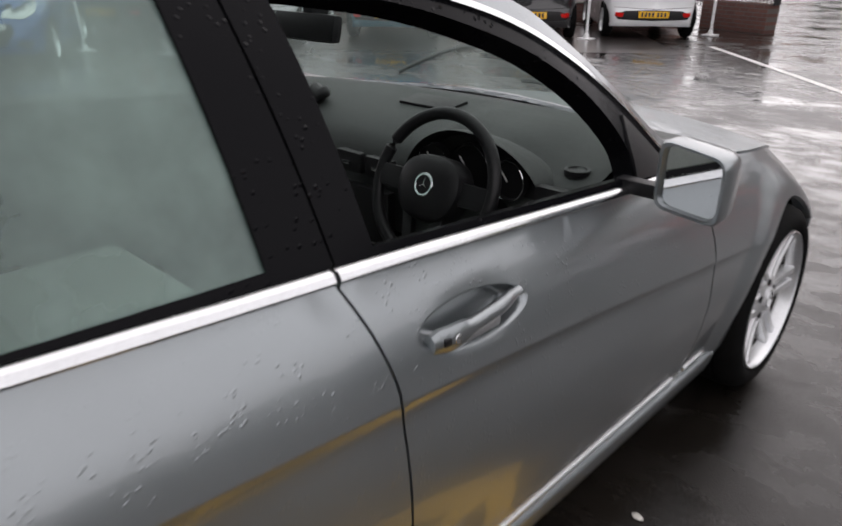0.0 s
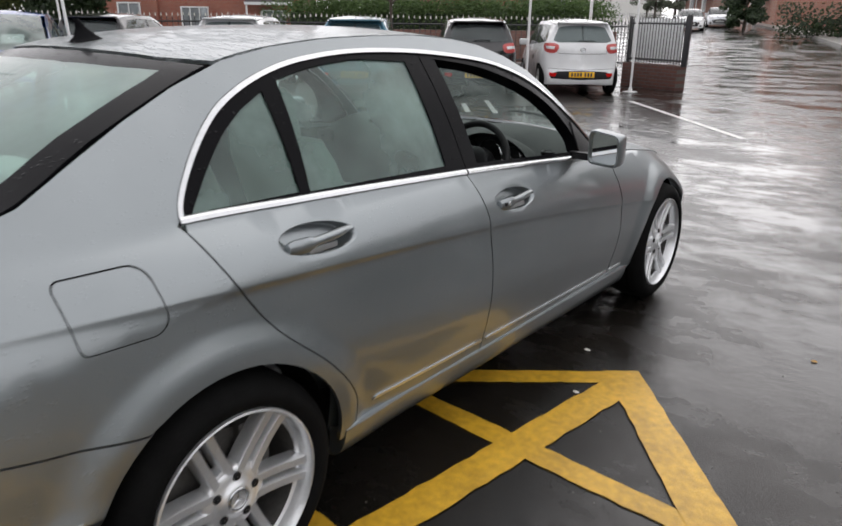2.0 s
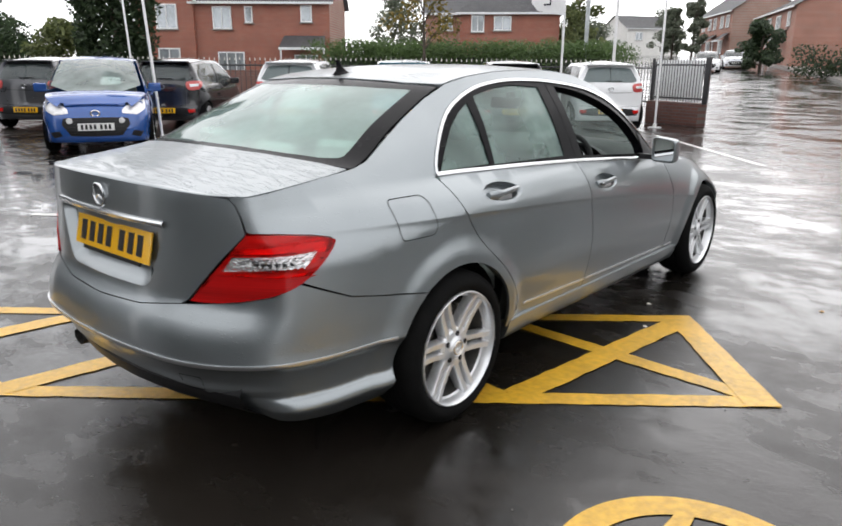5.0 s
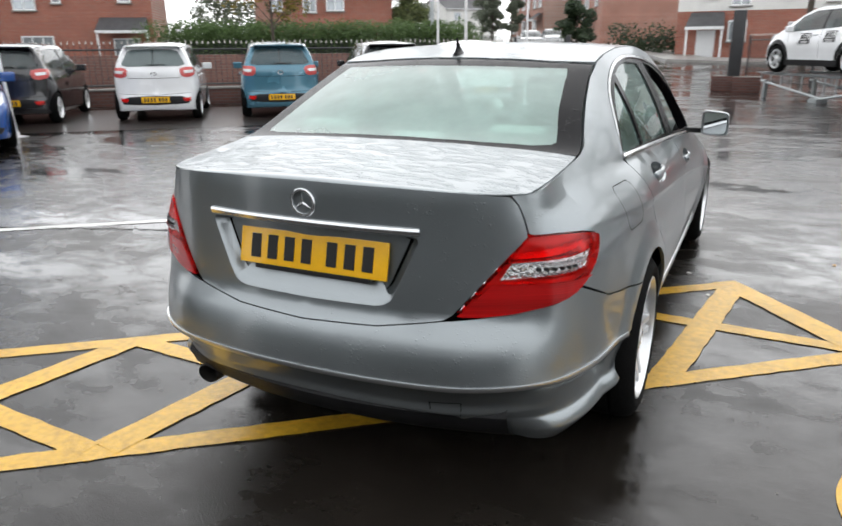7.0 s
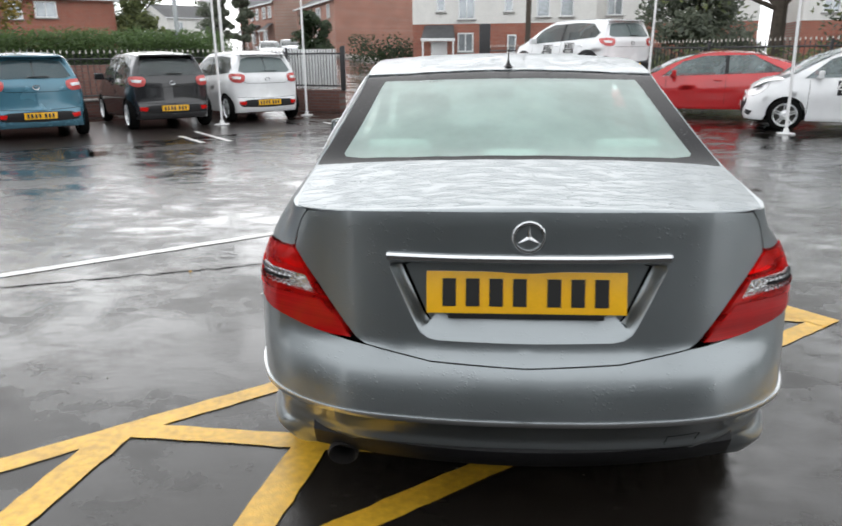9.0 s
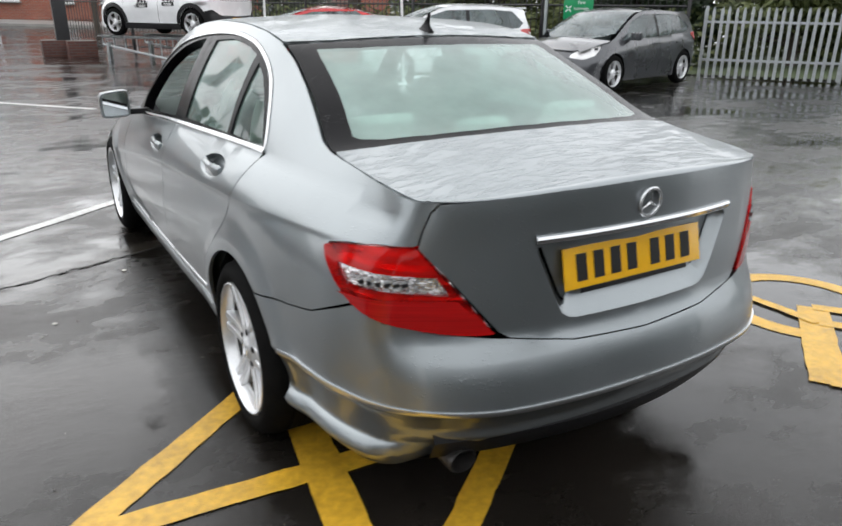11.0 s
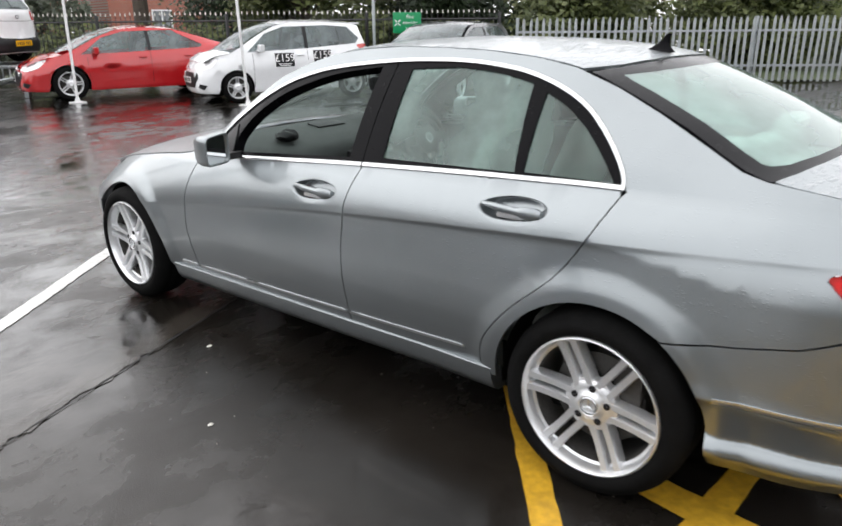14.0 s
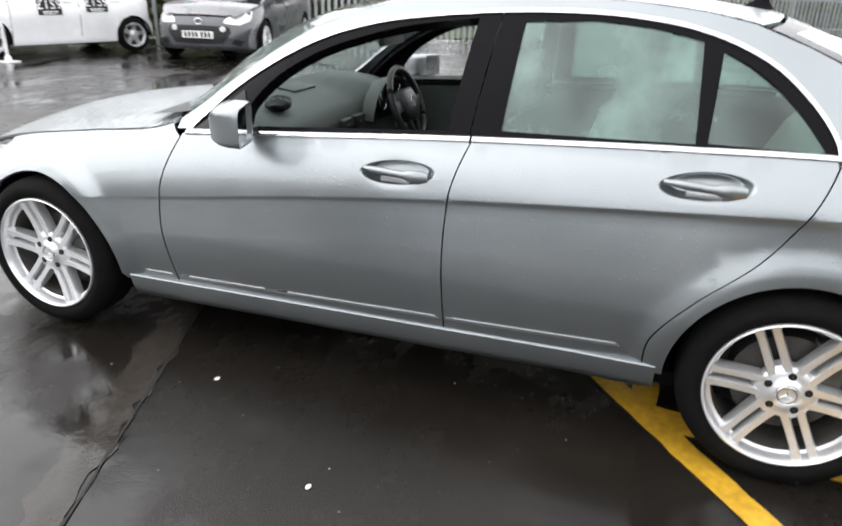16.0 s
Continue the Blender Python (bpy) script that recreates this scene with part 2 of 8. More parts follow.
def add_tube(bm, points, radius, sides=8, close=False, caps=True):
    """A round bar along a line of points; radius may be a list."""
    pts = [Vector(p) for p in points]
    rings = []
    for i, p in enumerate(pts):
        a, b = pts[max(i - 1, 0)], pts[min(i + 1, len(pts) - 1)]
        if close:
            a, b = pts[i - 1], pts[(i + 1) % len(pts)]
        d = (b - a).normalized()
        u = d.cross(Vector((0, 0, 1)) if abs(d.z) < 0.9 else Vector((1, 0, 0))).normalized()
        w = d.cross(u)
        r = radius[i] if isinstance(radius, (list, tuple)) else radius
        rings.append([bm.verts.new(p + r * (math.cos(k * math.tau / sides) * u + math.sin(k * math.tau / sides) * w)) for k in range(sides)])
    n = len(rings)
    for i in range(n if close else n - 1):
        A, B = rings[i], rings[(i + 1) % n]
        for k in range(sides):
            bm.faces.new((A[k], A[(k + 1) % sides], B[(k + 1) % sides], B[k]))
    if caps and not close:
        bm.faces.new(rings[0][::-1])
        bm.faces.new(rings[-1])


def add_lathe(bm, profile, axis="X", sides=48, at=(0, 0, 0)):
    """Turns a profile of (along the axis, radius) about that axis."""
    rings = []
    for h, r in profile:
        ring = []
        for k in range(sides):
            a = k * math.tau / sides
            c, s = r * math.cos(a), r * math.sin(a)
            ring.append(bm.verts.new(Vector(at) + Vector({"X": (h, c, s), "Y": (c, h, s), "Z": (c, s, h)}[axis])))
        rings.append(ring)
    for A, B in zip(rings, rings[1:]):
        for k in range(sides):
            f = (A[k], A[(k + 1) % sides], B[(k + 1) % sides], B[k])
            bm.faces.new(f)
    return rings


def add_grid(bm, rows):
    """A sheet through rows of points."""
    vs = [[bm.verts.new(p) for p in row] for row in rows]
    for A, B in zip(vs, vs[1:]):
        for k in range(len(A) - 1):
            bm.faces.new((A[k], A[k + 1], B[k + 1], B[k]))
    return vs


def smoothstep(a, b, x):
    t = min(1.0, max(0.0, (x - a) / (b - a)))
    return t * t * (3 - 2 * t)


def curve1(points):
    """A smooth function through (x, y) points (monotone cubic)."""
    X = np.array([p[0] for p in points], float)
    Y = np.array([p[1] for p in points], float)
    h, d = np.diff(X), np.diff(Y) / np.diff(X)
    m = np.zeros(len(X))
    m[0], m[-1] = d[0], d[-1]
    for i in range(1, len(X) - 1):
        if d[i - 1] * d[i] > 0:
            w1, w2 = 2 * h[i] + h[i - 1], h[i] + 2 * h[i - 1]
            m[i] = (w1 + w2) / (w1 / d[i - 1] + w2 / d[i])

    def f(x):
        x = min(max(x, X[0]), X[-1])
        i = min(max(int(np.searchsorted(X, x)) - 1, 0), len(h) - 1)
        t = (x - X[i]) / h[i]
        return float((1 + 2 * t) * (1 - t) ** 2 * Y[i] + t * (1 - t) ** 2 * h[i] * m[i] + t * t * (3 - 2 * t) * Y[i + 1] + t * t * (t - 1) * h[i] * m[i + 1])
    return f


def spline2(points, n, closed=False):
    """Points along a smooth line through 2D points."""
    P = [np.array(p, float) for p in points]
    out = []
    m = len(P)
    segs = m if closed else m - 1
    for i in range(segs):
        p0, p1, p2, p3 = (P[(i + k) % m] if closed else P[min(max(i + k, 0), m - 1)] for k in (-1, 0, 1, 2))
        for k in range(n):
            t = k / n
            out.append(tuple(0.5 * (2 * p1 + (p2 - p0) * t + (2 * p0 - 5 * p1 + 4 * p2 - p3) * t * t + (3 * p1 - p0 - 3 * p2 + p3) * t ** 3)))
    if not closed:
        out.append(tuple(P[-1]))
    return out

# ---------------------------------------------------------------- ground


def wet_asphalt(name="wet_asphalt", pale=1.0):
    m, n, l, b = shader(name)
    grit = tex_noise(n, l, 160, 3.0, 0.6)
    patchy = tex_noise(n, l, 0.55, 6.0, 0.6, stretch=(1, 1, 1))
    pools = tex_noise(n, l, 0.9, 3.0, 0.5, stretch=(0.8, 1.25, 1))
    add = n.new("ShaderNodeMath")
    add.operation = "MULTIPLY_ADD"
    add.inputs[1].default_value = 0.4
    l.new(grit.outputs[0], add.inputs[0])
    l.new(patchy.outputs[0], add.inputs[2])
    col = ramp(n, l, add.outputs[0], [(0.45, (0.0056 * pale, 0.0050 * pale, 0.0043 * pale)), (0.72, (0.0124 * pale, 0.0106 * pale, 0.0088 * pale)), (0.95, (0.0235 * pale, 0.0196 * pale, 0.0160 * pale))])
    l.new(col.outputs[0], b.inputs["Base Color"])
    fine = tex_noise(n, l, 4.5, 6.0, 0.65, stretch=(0.8, 1.2, 1))
    wet = n.new("ShaderNodeMath")
    wet.operation = "MULTIPLY_ADD"
    wet.inputs[1].default_value = 0.45
    l.new(fine.outputs[0], wet.inputs[0])
    part_of = n.new("ShaderNodeMath")
    part_of.operation = "MULTIPLY"
    part_of.inputs[1].default_value = 0.55
    l.new(pools.outputs[0], part_of.inputs[0])
    l.new(part_of.outputs[0], wet.inputs[2])
    rr = ramp(n, l, wet.outputs[0], [(0.38, 0.40), (0.50, 0.22), (0.60, 0.07)])
    l.new(rr.outputs[0], b.inputs["Roughness"])
    cr = ramp(n, l, wet.outputs[0], [(0.38, 0.27), (0.50, 0.13), (0.60, 0.04)])
    l.new(cr.outputs[0], b.inputs["Coat Roughness"])
    cw = ramp(n, l, wet.outputs[0], [(0.40, 0.68), (0.58, 1.0)])
    l.new(cw.outputs[0], b.inputs["Coat Weight"])
    depth = ramp(n, l, wet.outputs[0], [(0.44, 1.0), (0.58, 0.10)])
    mul = n.new("ShaderNodeMath")
    mul.operation = "MULTIPLY"
    l.new(grit.outputs[0], mul.inputs[0])
    l.new(depth.outputs[0], mul.inputs[1])
    ripple = tex_noise(n, l, 14, 3.0, 0.6)
    both = n.new("ShaderNodeMath")
    both.operation = "MULTIPLY_ADD"
    both.inputs[1].default_value = 0.35
    l.new(ripple.outputs[0], both.inputs[0])
    l.new(mul.outputs[0], both.inputs[2])
    k = bump(n, l, both.outputs[0], b, 0.45, 0.004)
    l.new(k.outputs[0], b.inputs["Coat Normal"])
    b.inputs["Specular IOR Level"].default_value = 0.12
    b.inputs["Coat IOR"].default_value = 1.36
    return m


ASPHALT = wet_asphalt()
YELLOW = mat("worn_yellow_road_paint", (0.56, 0.32, 0.028), 0.28, 0, 0.3, 3.5, 0.18, 140)
WHITE_LINE = mat("worn_white_road_paint", (0.62, 0.62, 0.60), 0.3, 0, 0.25, 3, 0.25, 120)
bm = bmesh.new()
# one sheet: fine near the cars, then out to the horizon
xs = sorted(set([-900, -400, -200, -100] + list(np.arange(-60, 61, 6.0)) + [100, 200, 400, 900]))
land = curve1([(-900, 0), (26, 0), (40, 0.75), (55, 1.2), (80, 2.2), (110, 3.0), (900, 3.4)])
xs = sorted(xs + [70, 80, 90, 130, 160])
add_grid(bm, [[(x, y, land(y)) for x in xs] for y in xs])
solo("ground", bm, ASPHALT, "dark wet asphalt of a car park", "ground", kind="structure")

V = Vector((-0.780, -0.626, 0)).normalized()   # along the hatched strip
U = Vector((V.y, -V.x, 0))                      # across it
CORNER = Vector((1.85, 0.98, 0))


def stripe(bm, a, b, w, z=0.004, wobble=0.004):
    """A painted line with slightly uneven edges."""
    a, b = Vector(a), Vector(b)
    d = (b - a).normalized()
    s = Vector((-d.y, d.x, 0))
    n = max(2, int((b - a).length / 0.06))
    rows = []
    for k in range(n + 1):
        p = a.lerp(b, k / n)
        e1, e2 = wobble * (random.random() - 0.5) * 2, wobble * (random.random() - 0.5) * 2
        rows.append([p + s * (w / 2 + e1) + Vector((0, 0, z)), p - s * (w / 2 + e2) + Vector((0, 0, z))])
    add_grid(bm, rows)


def hat(s, w):
    return CORNER + V * s + U * w


hatch = thing("hatched_strip", "yellow cross-hatched strip painted on the asphalt", "road marking", kind="structure")
CELLS, CELL, WIDE = 5, 1.13, 1.12
for name, a, b in (("edge_line", hat(0, 0.05), hat(CELLS * CELL, 0.05)), ("edge_line", hat(0, WIDE - 0.05), hat(CELLS * CELL, WIDE - 0.05)), ("end_line", hat(0.075, 0), hat(0.075, WIDE)), ("end_line", hat(CELLS * CELL - 0.05, 0), hat(CELLS * CELL - 0.05, WIDE))):
    bm = bmesh.new()
    stripe(bm, a, b, 0.15 if name == "end_line" else 0.10, 0.0064 if name == "end_line" else 0.004)
    part(name, bm, YELLOW, hatch, smooth=0)
for k in range(CELLS):
    for flip_it in (0, 1):
        bm = bmesh.new()
        s0, s1 = k * CELL + 0.06, (k + 1) * CELL + 0.0
        w0, w1 = (0.07, WIDE - 0.07) if flip_it else (WIDE - 0.07, 0.07)
        stripe(bm, hat(s0, w0), hat(s1, w1), 0.10 if flip_it else 0.135, 0.0048 if flip_it else 0.0056)
        part("cross_line", bm, YELLOW, hatch, smooth=0)

# wheelchair symbol of the bay beside it
symbol = thing("wheelchair_symbol", "yellow wheelchair symbol painted on the asphalt", "road marking", kind="structure")
wheel_c = Vector((1.96, -0.33, 0))
bm = bmesh.new()
add_grid(bm, [[wheel_c + Vector((r * math.cos(radians(a)), r * math.sin(radians(a)), 0.004)) for r in (0.335, 0.435)] for a in range(-40, 231, 6)])
part("wheel_arc", bm, YELLOW, symbol, smooth=0)
A0, B0 = Vector((1.97, -0.39, 0)), Vector((1.28, -0.89, 0))
for nm, a, b, w, z in (("back", A0, B0, 0.15, 0.006), ("arm", A0, A0 - U * 0.62, 0.075, 0.008), ("arm", A0 + V * 0.20, A0 + V * 0.20 - U * 0.62, 0.075, 0.008), ("leg", B0 - V * 0.05, B0 - V * 0.05 - U * 0.6, 0.13, 0.008), ("spoke", A0 - V * 0.1 + U * 0.40, A0 + V * 0.2, 0.06, 0.0095)):
    bm = bmesh.new()
    stripe(bm, a, b, w, z)
    part(nm, bm, YELLOW, symbol, smooth=0)

# bay lines
lines = thing("bay_lines", "worn white bay lines painted on the asphalt", "road marking", kind="structure")
for a, b, w in (((-4.6, 0.55, 0), (-0.45, 3.78, 0), 0.095), ((-3.28, 12.45, 0), (-0.3, 9.0, 0), 0.10), ((-5.4, 9.85, 0), (-4.6, 8.85, 0), 0.09), ((-5.4, 10.6, 0), (-4.2, 9.07, 0), 0.09)):
    bm = bmesh.new()
    stripe(bm, a, b, w)
    part("bay_line", bm, WHITE_LINE, lines, smooth=0)

# patched trench and crack across the bay
PATCH = wet_asphalt("trench_patch_asphalt", 2.6)
trench = thing("trench_patch", "paler patched trench crossing the asphalt beside the saloon", "road patch", kind="structure")
bm = bmesh.new()
stripe(bm, (-4.4, 0.95, 0), (-0.3, 2.46, 0), 0.14, 0.0035, 0.03)
part("patch_strip", bm, PATCH, trench, smooth=0)
bm = bmesh.new()
stripe(bm, (-4.4, 0.87, 0), (-0.3, 2.38, 0), 0.008, 0.005, 0.004)
part("crack", bm, mat("crack_shadow", (0.006, 0.006, 0.006), 0.7, 0, 0.2, 20), trench, smooth=0)
SCRAP = mat("pale_wet_scrap", (0.62, 0.60, 0.55), 0.5, 0, 0.2, 30)
LEAF_BIT = mat("fallen_leaf", (0.36, 0.19, 0.03), 0.5, 0, 0.3, 30)
for (x, y), size, mt, lab in (((-1.40, 1.29), 0.011, SCRAP, "small pale scrap lying on the wet asphalt"), ((-1.0, 1.885), 0.012, SCRAP, "small pale scrap lying on the wet asphalt"), ((0.883, 1.905), 0.014, SCRAP, "small pale scrap lying on the wet asphalt"),
                              ((1.02, 1.52), 0.012, SCRAP, "small pale scrap lying on the wet asphalt"), ((-2.02, 1.72), 0.014, LEAF_BIT, "small fallen orange leaf on the wet asphalt"), ((1.72, 2.45), 0.011, LEAF_BIT, "small fallen orange leaf on the wet asphalt")):
    bm = bmesh.new()
    ring = [bm.verts.new((size * (1 + 0.4 * random.random()) * math.cos(a), size * (0.7 + 0.4 * random.random()) * math.sin(a), 0.0)) for a in np.linspace(0, 5.5, 7)]
    hub_v = bm.verts.new((0, 0, size * 0.6))
    for k in range(7):
        bm.faces.new((ring[k], ring[(k + 1) % 7], hub_v))
    solo("scrap" if mt is SCRAP else "fallen_leaf", bm, mt, lab, "litter", m=Matrix.Translation((x, y, 0.004)))
bm = bmesh.new()
for _ in range(420):
    x, y, q = random.uniform(-5, 5), random.uniform(-2.5, 6.5), random.uniform(0.002, 0.0055)
    p = [bm.verts.new((x + q * math.cos(a), y + q * math.sin(a), 0.002)) for a in (0, 2.1, 4.2)] + [bm.verts.new((x, y, 0.002 + q))]
    for f in ((0, 1, 3), (1, 2, 3), (2, 0, 3)):
        bm.faces.new([p[j] for j in f])
solo("scattered_grit", bm, mat("grey_grit", (0.22, 0.21, 0.19), 0.6, 0, 0.4, 40), "loose grit scattered over the asphalt", "grit", kind="stuff", smooth=0)

from mathutils.geometry import delaunay_2d_cdt

# ---------------------------------------------------------------- the grey saloon: surfaces
# y runs forward from the rear axle, x to the driver's side (right), z up.
PLAN = spline2([(-0.28, -1.016), (0, -1.030), (0.28, -1.016), (0.52, -0.965), (0.70, -0.84), (0.79, -0.66), (0.828, -0.45), (0.855, -0.1), (0.872, 0.4), (0.880, 1.1), (0.878, 1.9),
                (0.872, 2.5), (0.864, 2.85), (0.835, 3.1), (0.76, 3.30), (0.61, 3.43), (0.35, 3.515), (0, 3.55), (-0.35, 3.515)], 24)[24:-24]
PLAN_P = np.array(PLAN)
PLAN_S = np.r_[0, np.cumsum(np.linalg.norm(np.diff(PLAN_P, axis=0), axis=1))]
PLAN_T = np.gradient(PLAN_P, PLAN_S, axis=0)


def along(x, y):
    """How far along the outline, from the middle of the tail, the place (x, y) lies."""
    d = np.hypot(PLAN_P[:, 0] - x, PLAN_P[:, 1] - y)
    i = int(np.argmin(d))
    t = PLAN_T[i] / np.linalg.norm(PLAN_T[i])
    return float(PLAN_S[i] + (x - PLAN_P[i, 0]) * t[0] + (y - PLAN_P[i, 1]) * t[1])


crease = curve1([(-0.9, 0.885), (-0.6, 0.875), (-0.1, 0.85), (0.54, 0.81), (1.05, 0.77), (1.53, 0.72), (2.1, 0.645), (2.6, 0.58), (3.3, 0.5)])
belt_z = curve1([(-0.95, 0.93), (-0.7, 0.955), (-0.39, 0.985), (0.0, 0.985), (0.35, 0.975), (1.02, 0.943), (1.69, 0.893), (2.08, 0.862), (2.56, 0.812), (2.94, 0.752), (3.2, 0.69), (3.5, 0.57)])
belt_x = curve1([(-0.95, 0.61), (-0.7, 0.665), (-0.39, 0.705), (0.0, 0.738), (0.35, 0.760), (1.02, 0.790), (1.69, 0.800), (2.08, 0.792), (2.56, 0.765), (2.94, 0.715), (3.2, 0.65), (3.5, 0.5)])
rail_z = curve1([(-0.95, 0.975), (-0.83, 0.998), (-0.79, 1.003), (-0.71, 1.011), (-0.61, 1.022), (-0.38, 1.052), (-0.1, 1.180), (0.1, 1.268), (0.22, 1.314), (0.4, 1.350), (0.7, 1.373), (1.0, 1.376), (1.3, 1.350), (1.6, 1.264), (1.9, 1.085), (2.1, 0.935),
                 (2.2, 0.876), (2.56, 0.824), (2.94, 0.764), (3.2, 0.702), (3.4, 0.63), (3.55, 0.56)])
rail_x = curve1([(-0.95, 0.58), (-0.83, 0.608), (-0.79, 0.628), (-0.71, 0.641), (-0.61, 0.650), (-0.38, 0.658), (-0.1, 0.602), (0.22, 0.562), (0.7, 0.560), (1.0, 0.566), (1.3, 0.582), (1.6, 0.618), (1.9, 0.672), (2.1, 0.716), (2.2, 0.742),
                 (2.56, 0.750), (2.94, 0.702), (3.2, 0.638), (3.4, 0.53), (3.55, 0.38)])
crown = curve1([(-0.95, 0.032), (-0.65, 0.036), (-0.39, 0.036), (0.0, 0.034), (0.2, 0.028), (0.5, 0.024), (1.0, 0.024), (1.4, 0.036), (2.0, 0.055), (2.3, 0.05), (3.0, 0.06), (3.5, 0.03)])
bow = curve1([(-0.95, 0.07), (-0.4, 0.11), (0.1, 0.08), (0.4, 0.0), (1.1, 0.0), (1.4, -0.05), (2.1, -0.2), (2.5, -0.12), (3.2, -0.05), (3.5, 0.0)])
lower = curve1([(0.12, 0.085), (0.20, 0.064), (0.28, 0.046), (0.36, 0.027), (0.45, 0.010), (0.52, 0.002), (0.58, 0.001), (0.66, 0.005), (0.74, 0.011), (0.82, 0.016), (0.95, 0.020)])
tail_in = curve1([(0.18, 0.20), (0.27, 0.135), (0.33, 0.090), (0.362, 0.068), (0.378, 0.066), (0.42, 0.040), (0.455, 0.012), (0.470, 0.0), (0.50, 0.002), (0.55, 0.010), (0.60, 0.028), (0.64, 0.052), (0.67, 0.064), (0.75, 0.068), (0.85, 0.074), (0.93, 0.078), (0.985, 0.080), (1.005, 0.082), (1.03, 0.086)])
nose_in = curve1([(0.15, 0.12), (0.25, 0.03), (0.40, 0.0), (0.52, 0.01), (0.60, 0.06), (0.70, 0.16)])


bumper_in = curve1([(0.15, 0.13), (0.235, 0.060), (0.270, 0.030), (0.290, 0.019), (0.312, 0.026), (0.334, 0.046), (0.36, 0.042), (0.44, 0.018), (0.465, 0.0), (0.50, 0.003), (0.58, 0.004), (0.66, 0.006), (0.74, 0.011), (0.82, 0.016), (0.95, 0.020)])


def side_in(y, z, plan_x):
    """How far the flank lies inside the outline, with the soft crease that runs back to the tail lamp."""
    k = crease(y) - z
    groove = (0.011 - 0.004 * smoothstep(0.25, -0.35, y)) * smoothstep(-0.80, -0.55, y) * (1 - smoothstep(2.2, 2.75, y))
    if k <= 0 or groove == 0:
        return flank_in(y, z, plan_x)
    return flank_in(y, z, plan_x) + groove * math.exp(-k / 0.055) * (1 - math.exp(-k / 0.020))


def flank_in(y, z, plan_x):
    zc, zt, xt = crease(y) - 0.10 * smoothstep(0.12, -0.55, y), belt_z(y), belt_x(y)
    if z <= zc:
        return lower(z) + (bumper_in(z) - lower(z)) * smoothstep(-0.28, -0.33, y)
    t = (z - zc) / (zt - zc)
    d0, dt = lower(zc), plan_x - xt
    if t <= 1:
        return d0 + (dt - d0) * (0.35 * t + 0.65 * t ** 2.2)
    zr, xr = rail_z(y), rail_x(y)
    span = max(zr - zt, 0.012)
    u = min((z - zt) / span, 1.15)
    return dt + (xt - xr) * u - 0.020 * math.sin(math.pi * min(u, 1)) * smoothstep(0.05, 0.3, span)


HANDLES = [(1.245, 0.832), (0.325, 0.896)]


def skin(s, z, inset=0.0, dish=True, sign=1):
    """A point of the body's flank or tail, at s along the outline and height z."""
    x, y = float(np.interp(s, PLAN_S, PLAN_P[:, 0])), float(np.interp(s, PLAN_S, PLAN_P[:, 1]))
    tx, ty = float(np.interp(s, PLAN_S, PLAN_T[:, 0])), float(np.interp(s, PLAN_S, PLAN_T[:, 1]))
    n = math.hypot(tx, ty)
    nx, ny = ty / n, -tx / n
    wr, wf = smoothstep(0.30, 0.92, -ny), smoothstep(0.30, 0.92, ny)
    d = inset
    if wr + wf < 1:
        d += (1 - wr - wf) * side_in(y, z, x)
    if wr:
        d += wr * tail_in(z)
    if wf:
        d += wf * nose_in(z)
    if z < 0.79 and wr + wf < 0.9:
        for cy in (0.0, 2.765):
            q = math.hypot(y - cy, z - 0.31)
            if q < 0.47:
                d -= 0.017 * smoothstep(0.47, 0.375, q) * smoothstep(0.16, 0.30, z)
    if dish and 0.0 < y < 1.6:
        for hy, hz in HANDLES:
            a, b = (y - hy + 0.8 * (z - hz)) / 0.126, (z - hz) / (0.040 if z > hz else 0.036)
            q = a * a + b * b
            if q < 1:
                d += 0.042 * smoothstep(0.0, 0.5, 1 - q)
    return Vector((sign * (x - d * nx), y - d * ny, z))


def top(x, y, lift=0.0):
    """A point of bonnet, screens, roof or boot lid."""
    yy = y
    for _ in range(3):
        q = min(abs(x) / rail_x(yy), 1.0)
        yy = y + bow(y) * (1 - q * q)
    q = min(abs(x) / rail_x(yy), 1.05)
    return Vector((x, y, rail_z(yy) + crown(yy) * (1 - q * q) + lift))


def inside(poly, x, y):
    hit = False
    j = len(poly) - 1
    for i in range(len(poly)):
        (xi, yi), (xj, yj) = poly[i], poly[j]
        if (yi > y) != (yj > y) and x < (xj - xi) * (y - yi) / (yj - yi) + xi:
            hit = not hit
        j = i
    return hit


def dense(poly, step):
    out = []
    for a, b in zip(poly, poly[1:] + poly[:1]):
        n = max(1, int(math.hypot(b[0] - a[0], b[1] - a[1]) / step + 0.5))
        out += [(a[0] + (b[0] - a[0]) * k / n, a[1] + (b[1] - a[1]) * k / n) for k in range(n)]
    return out


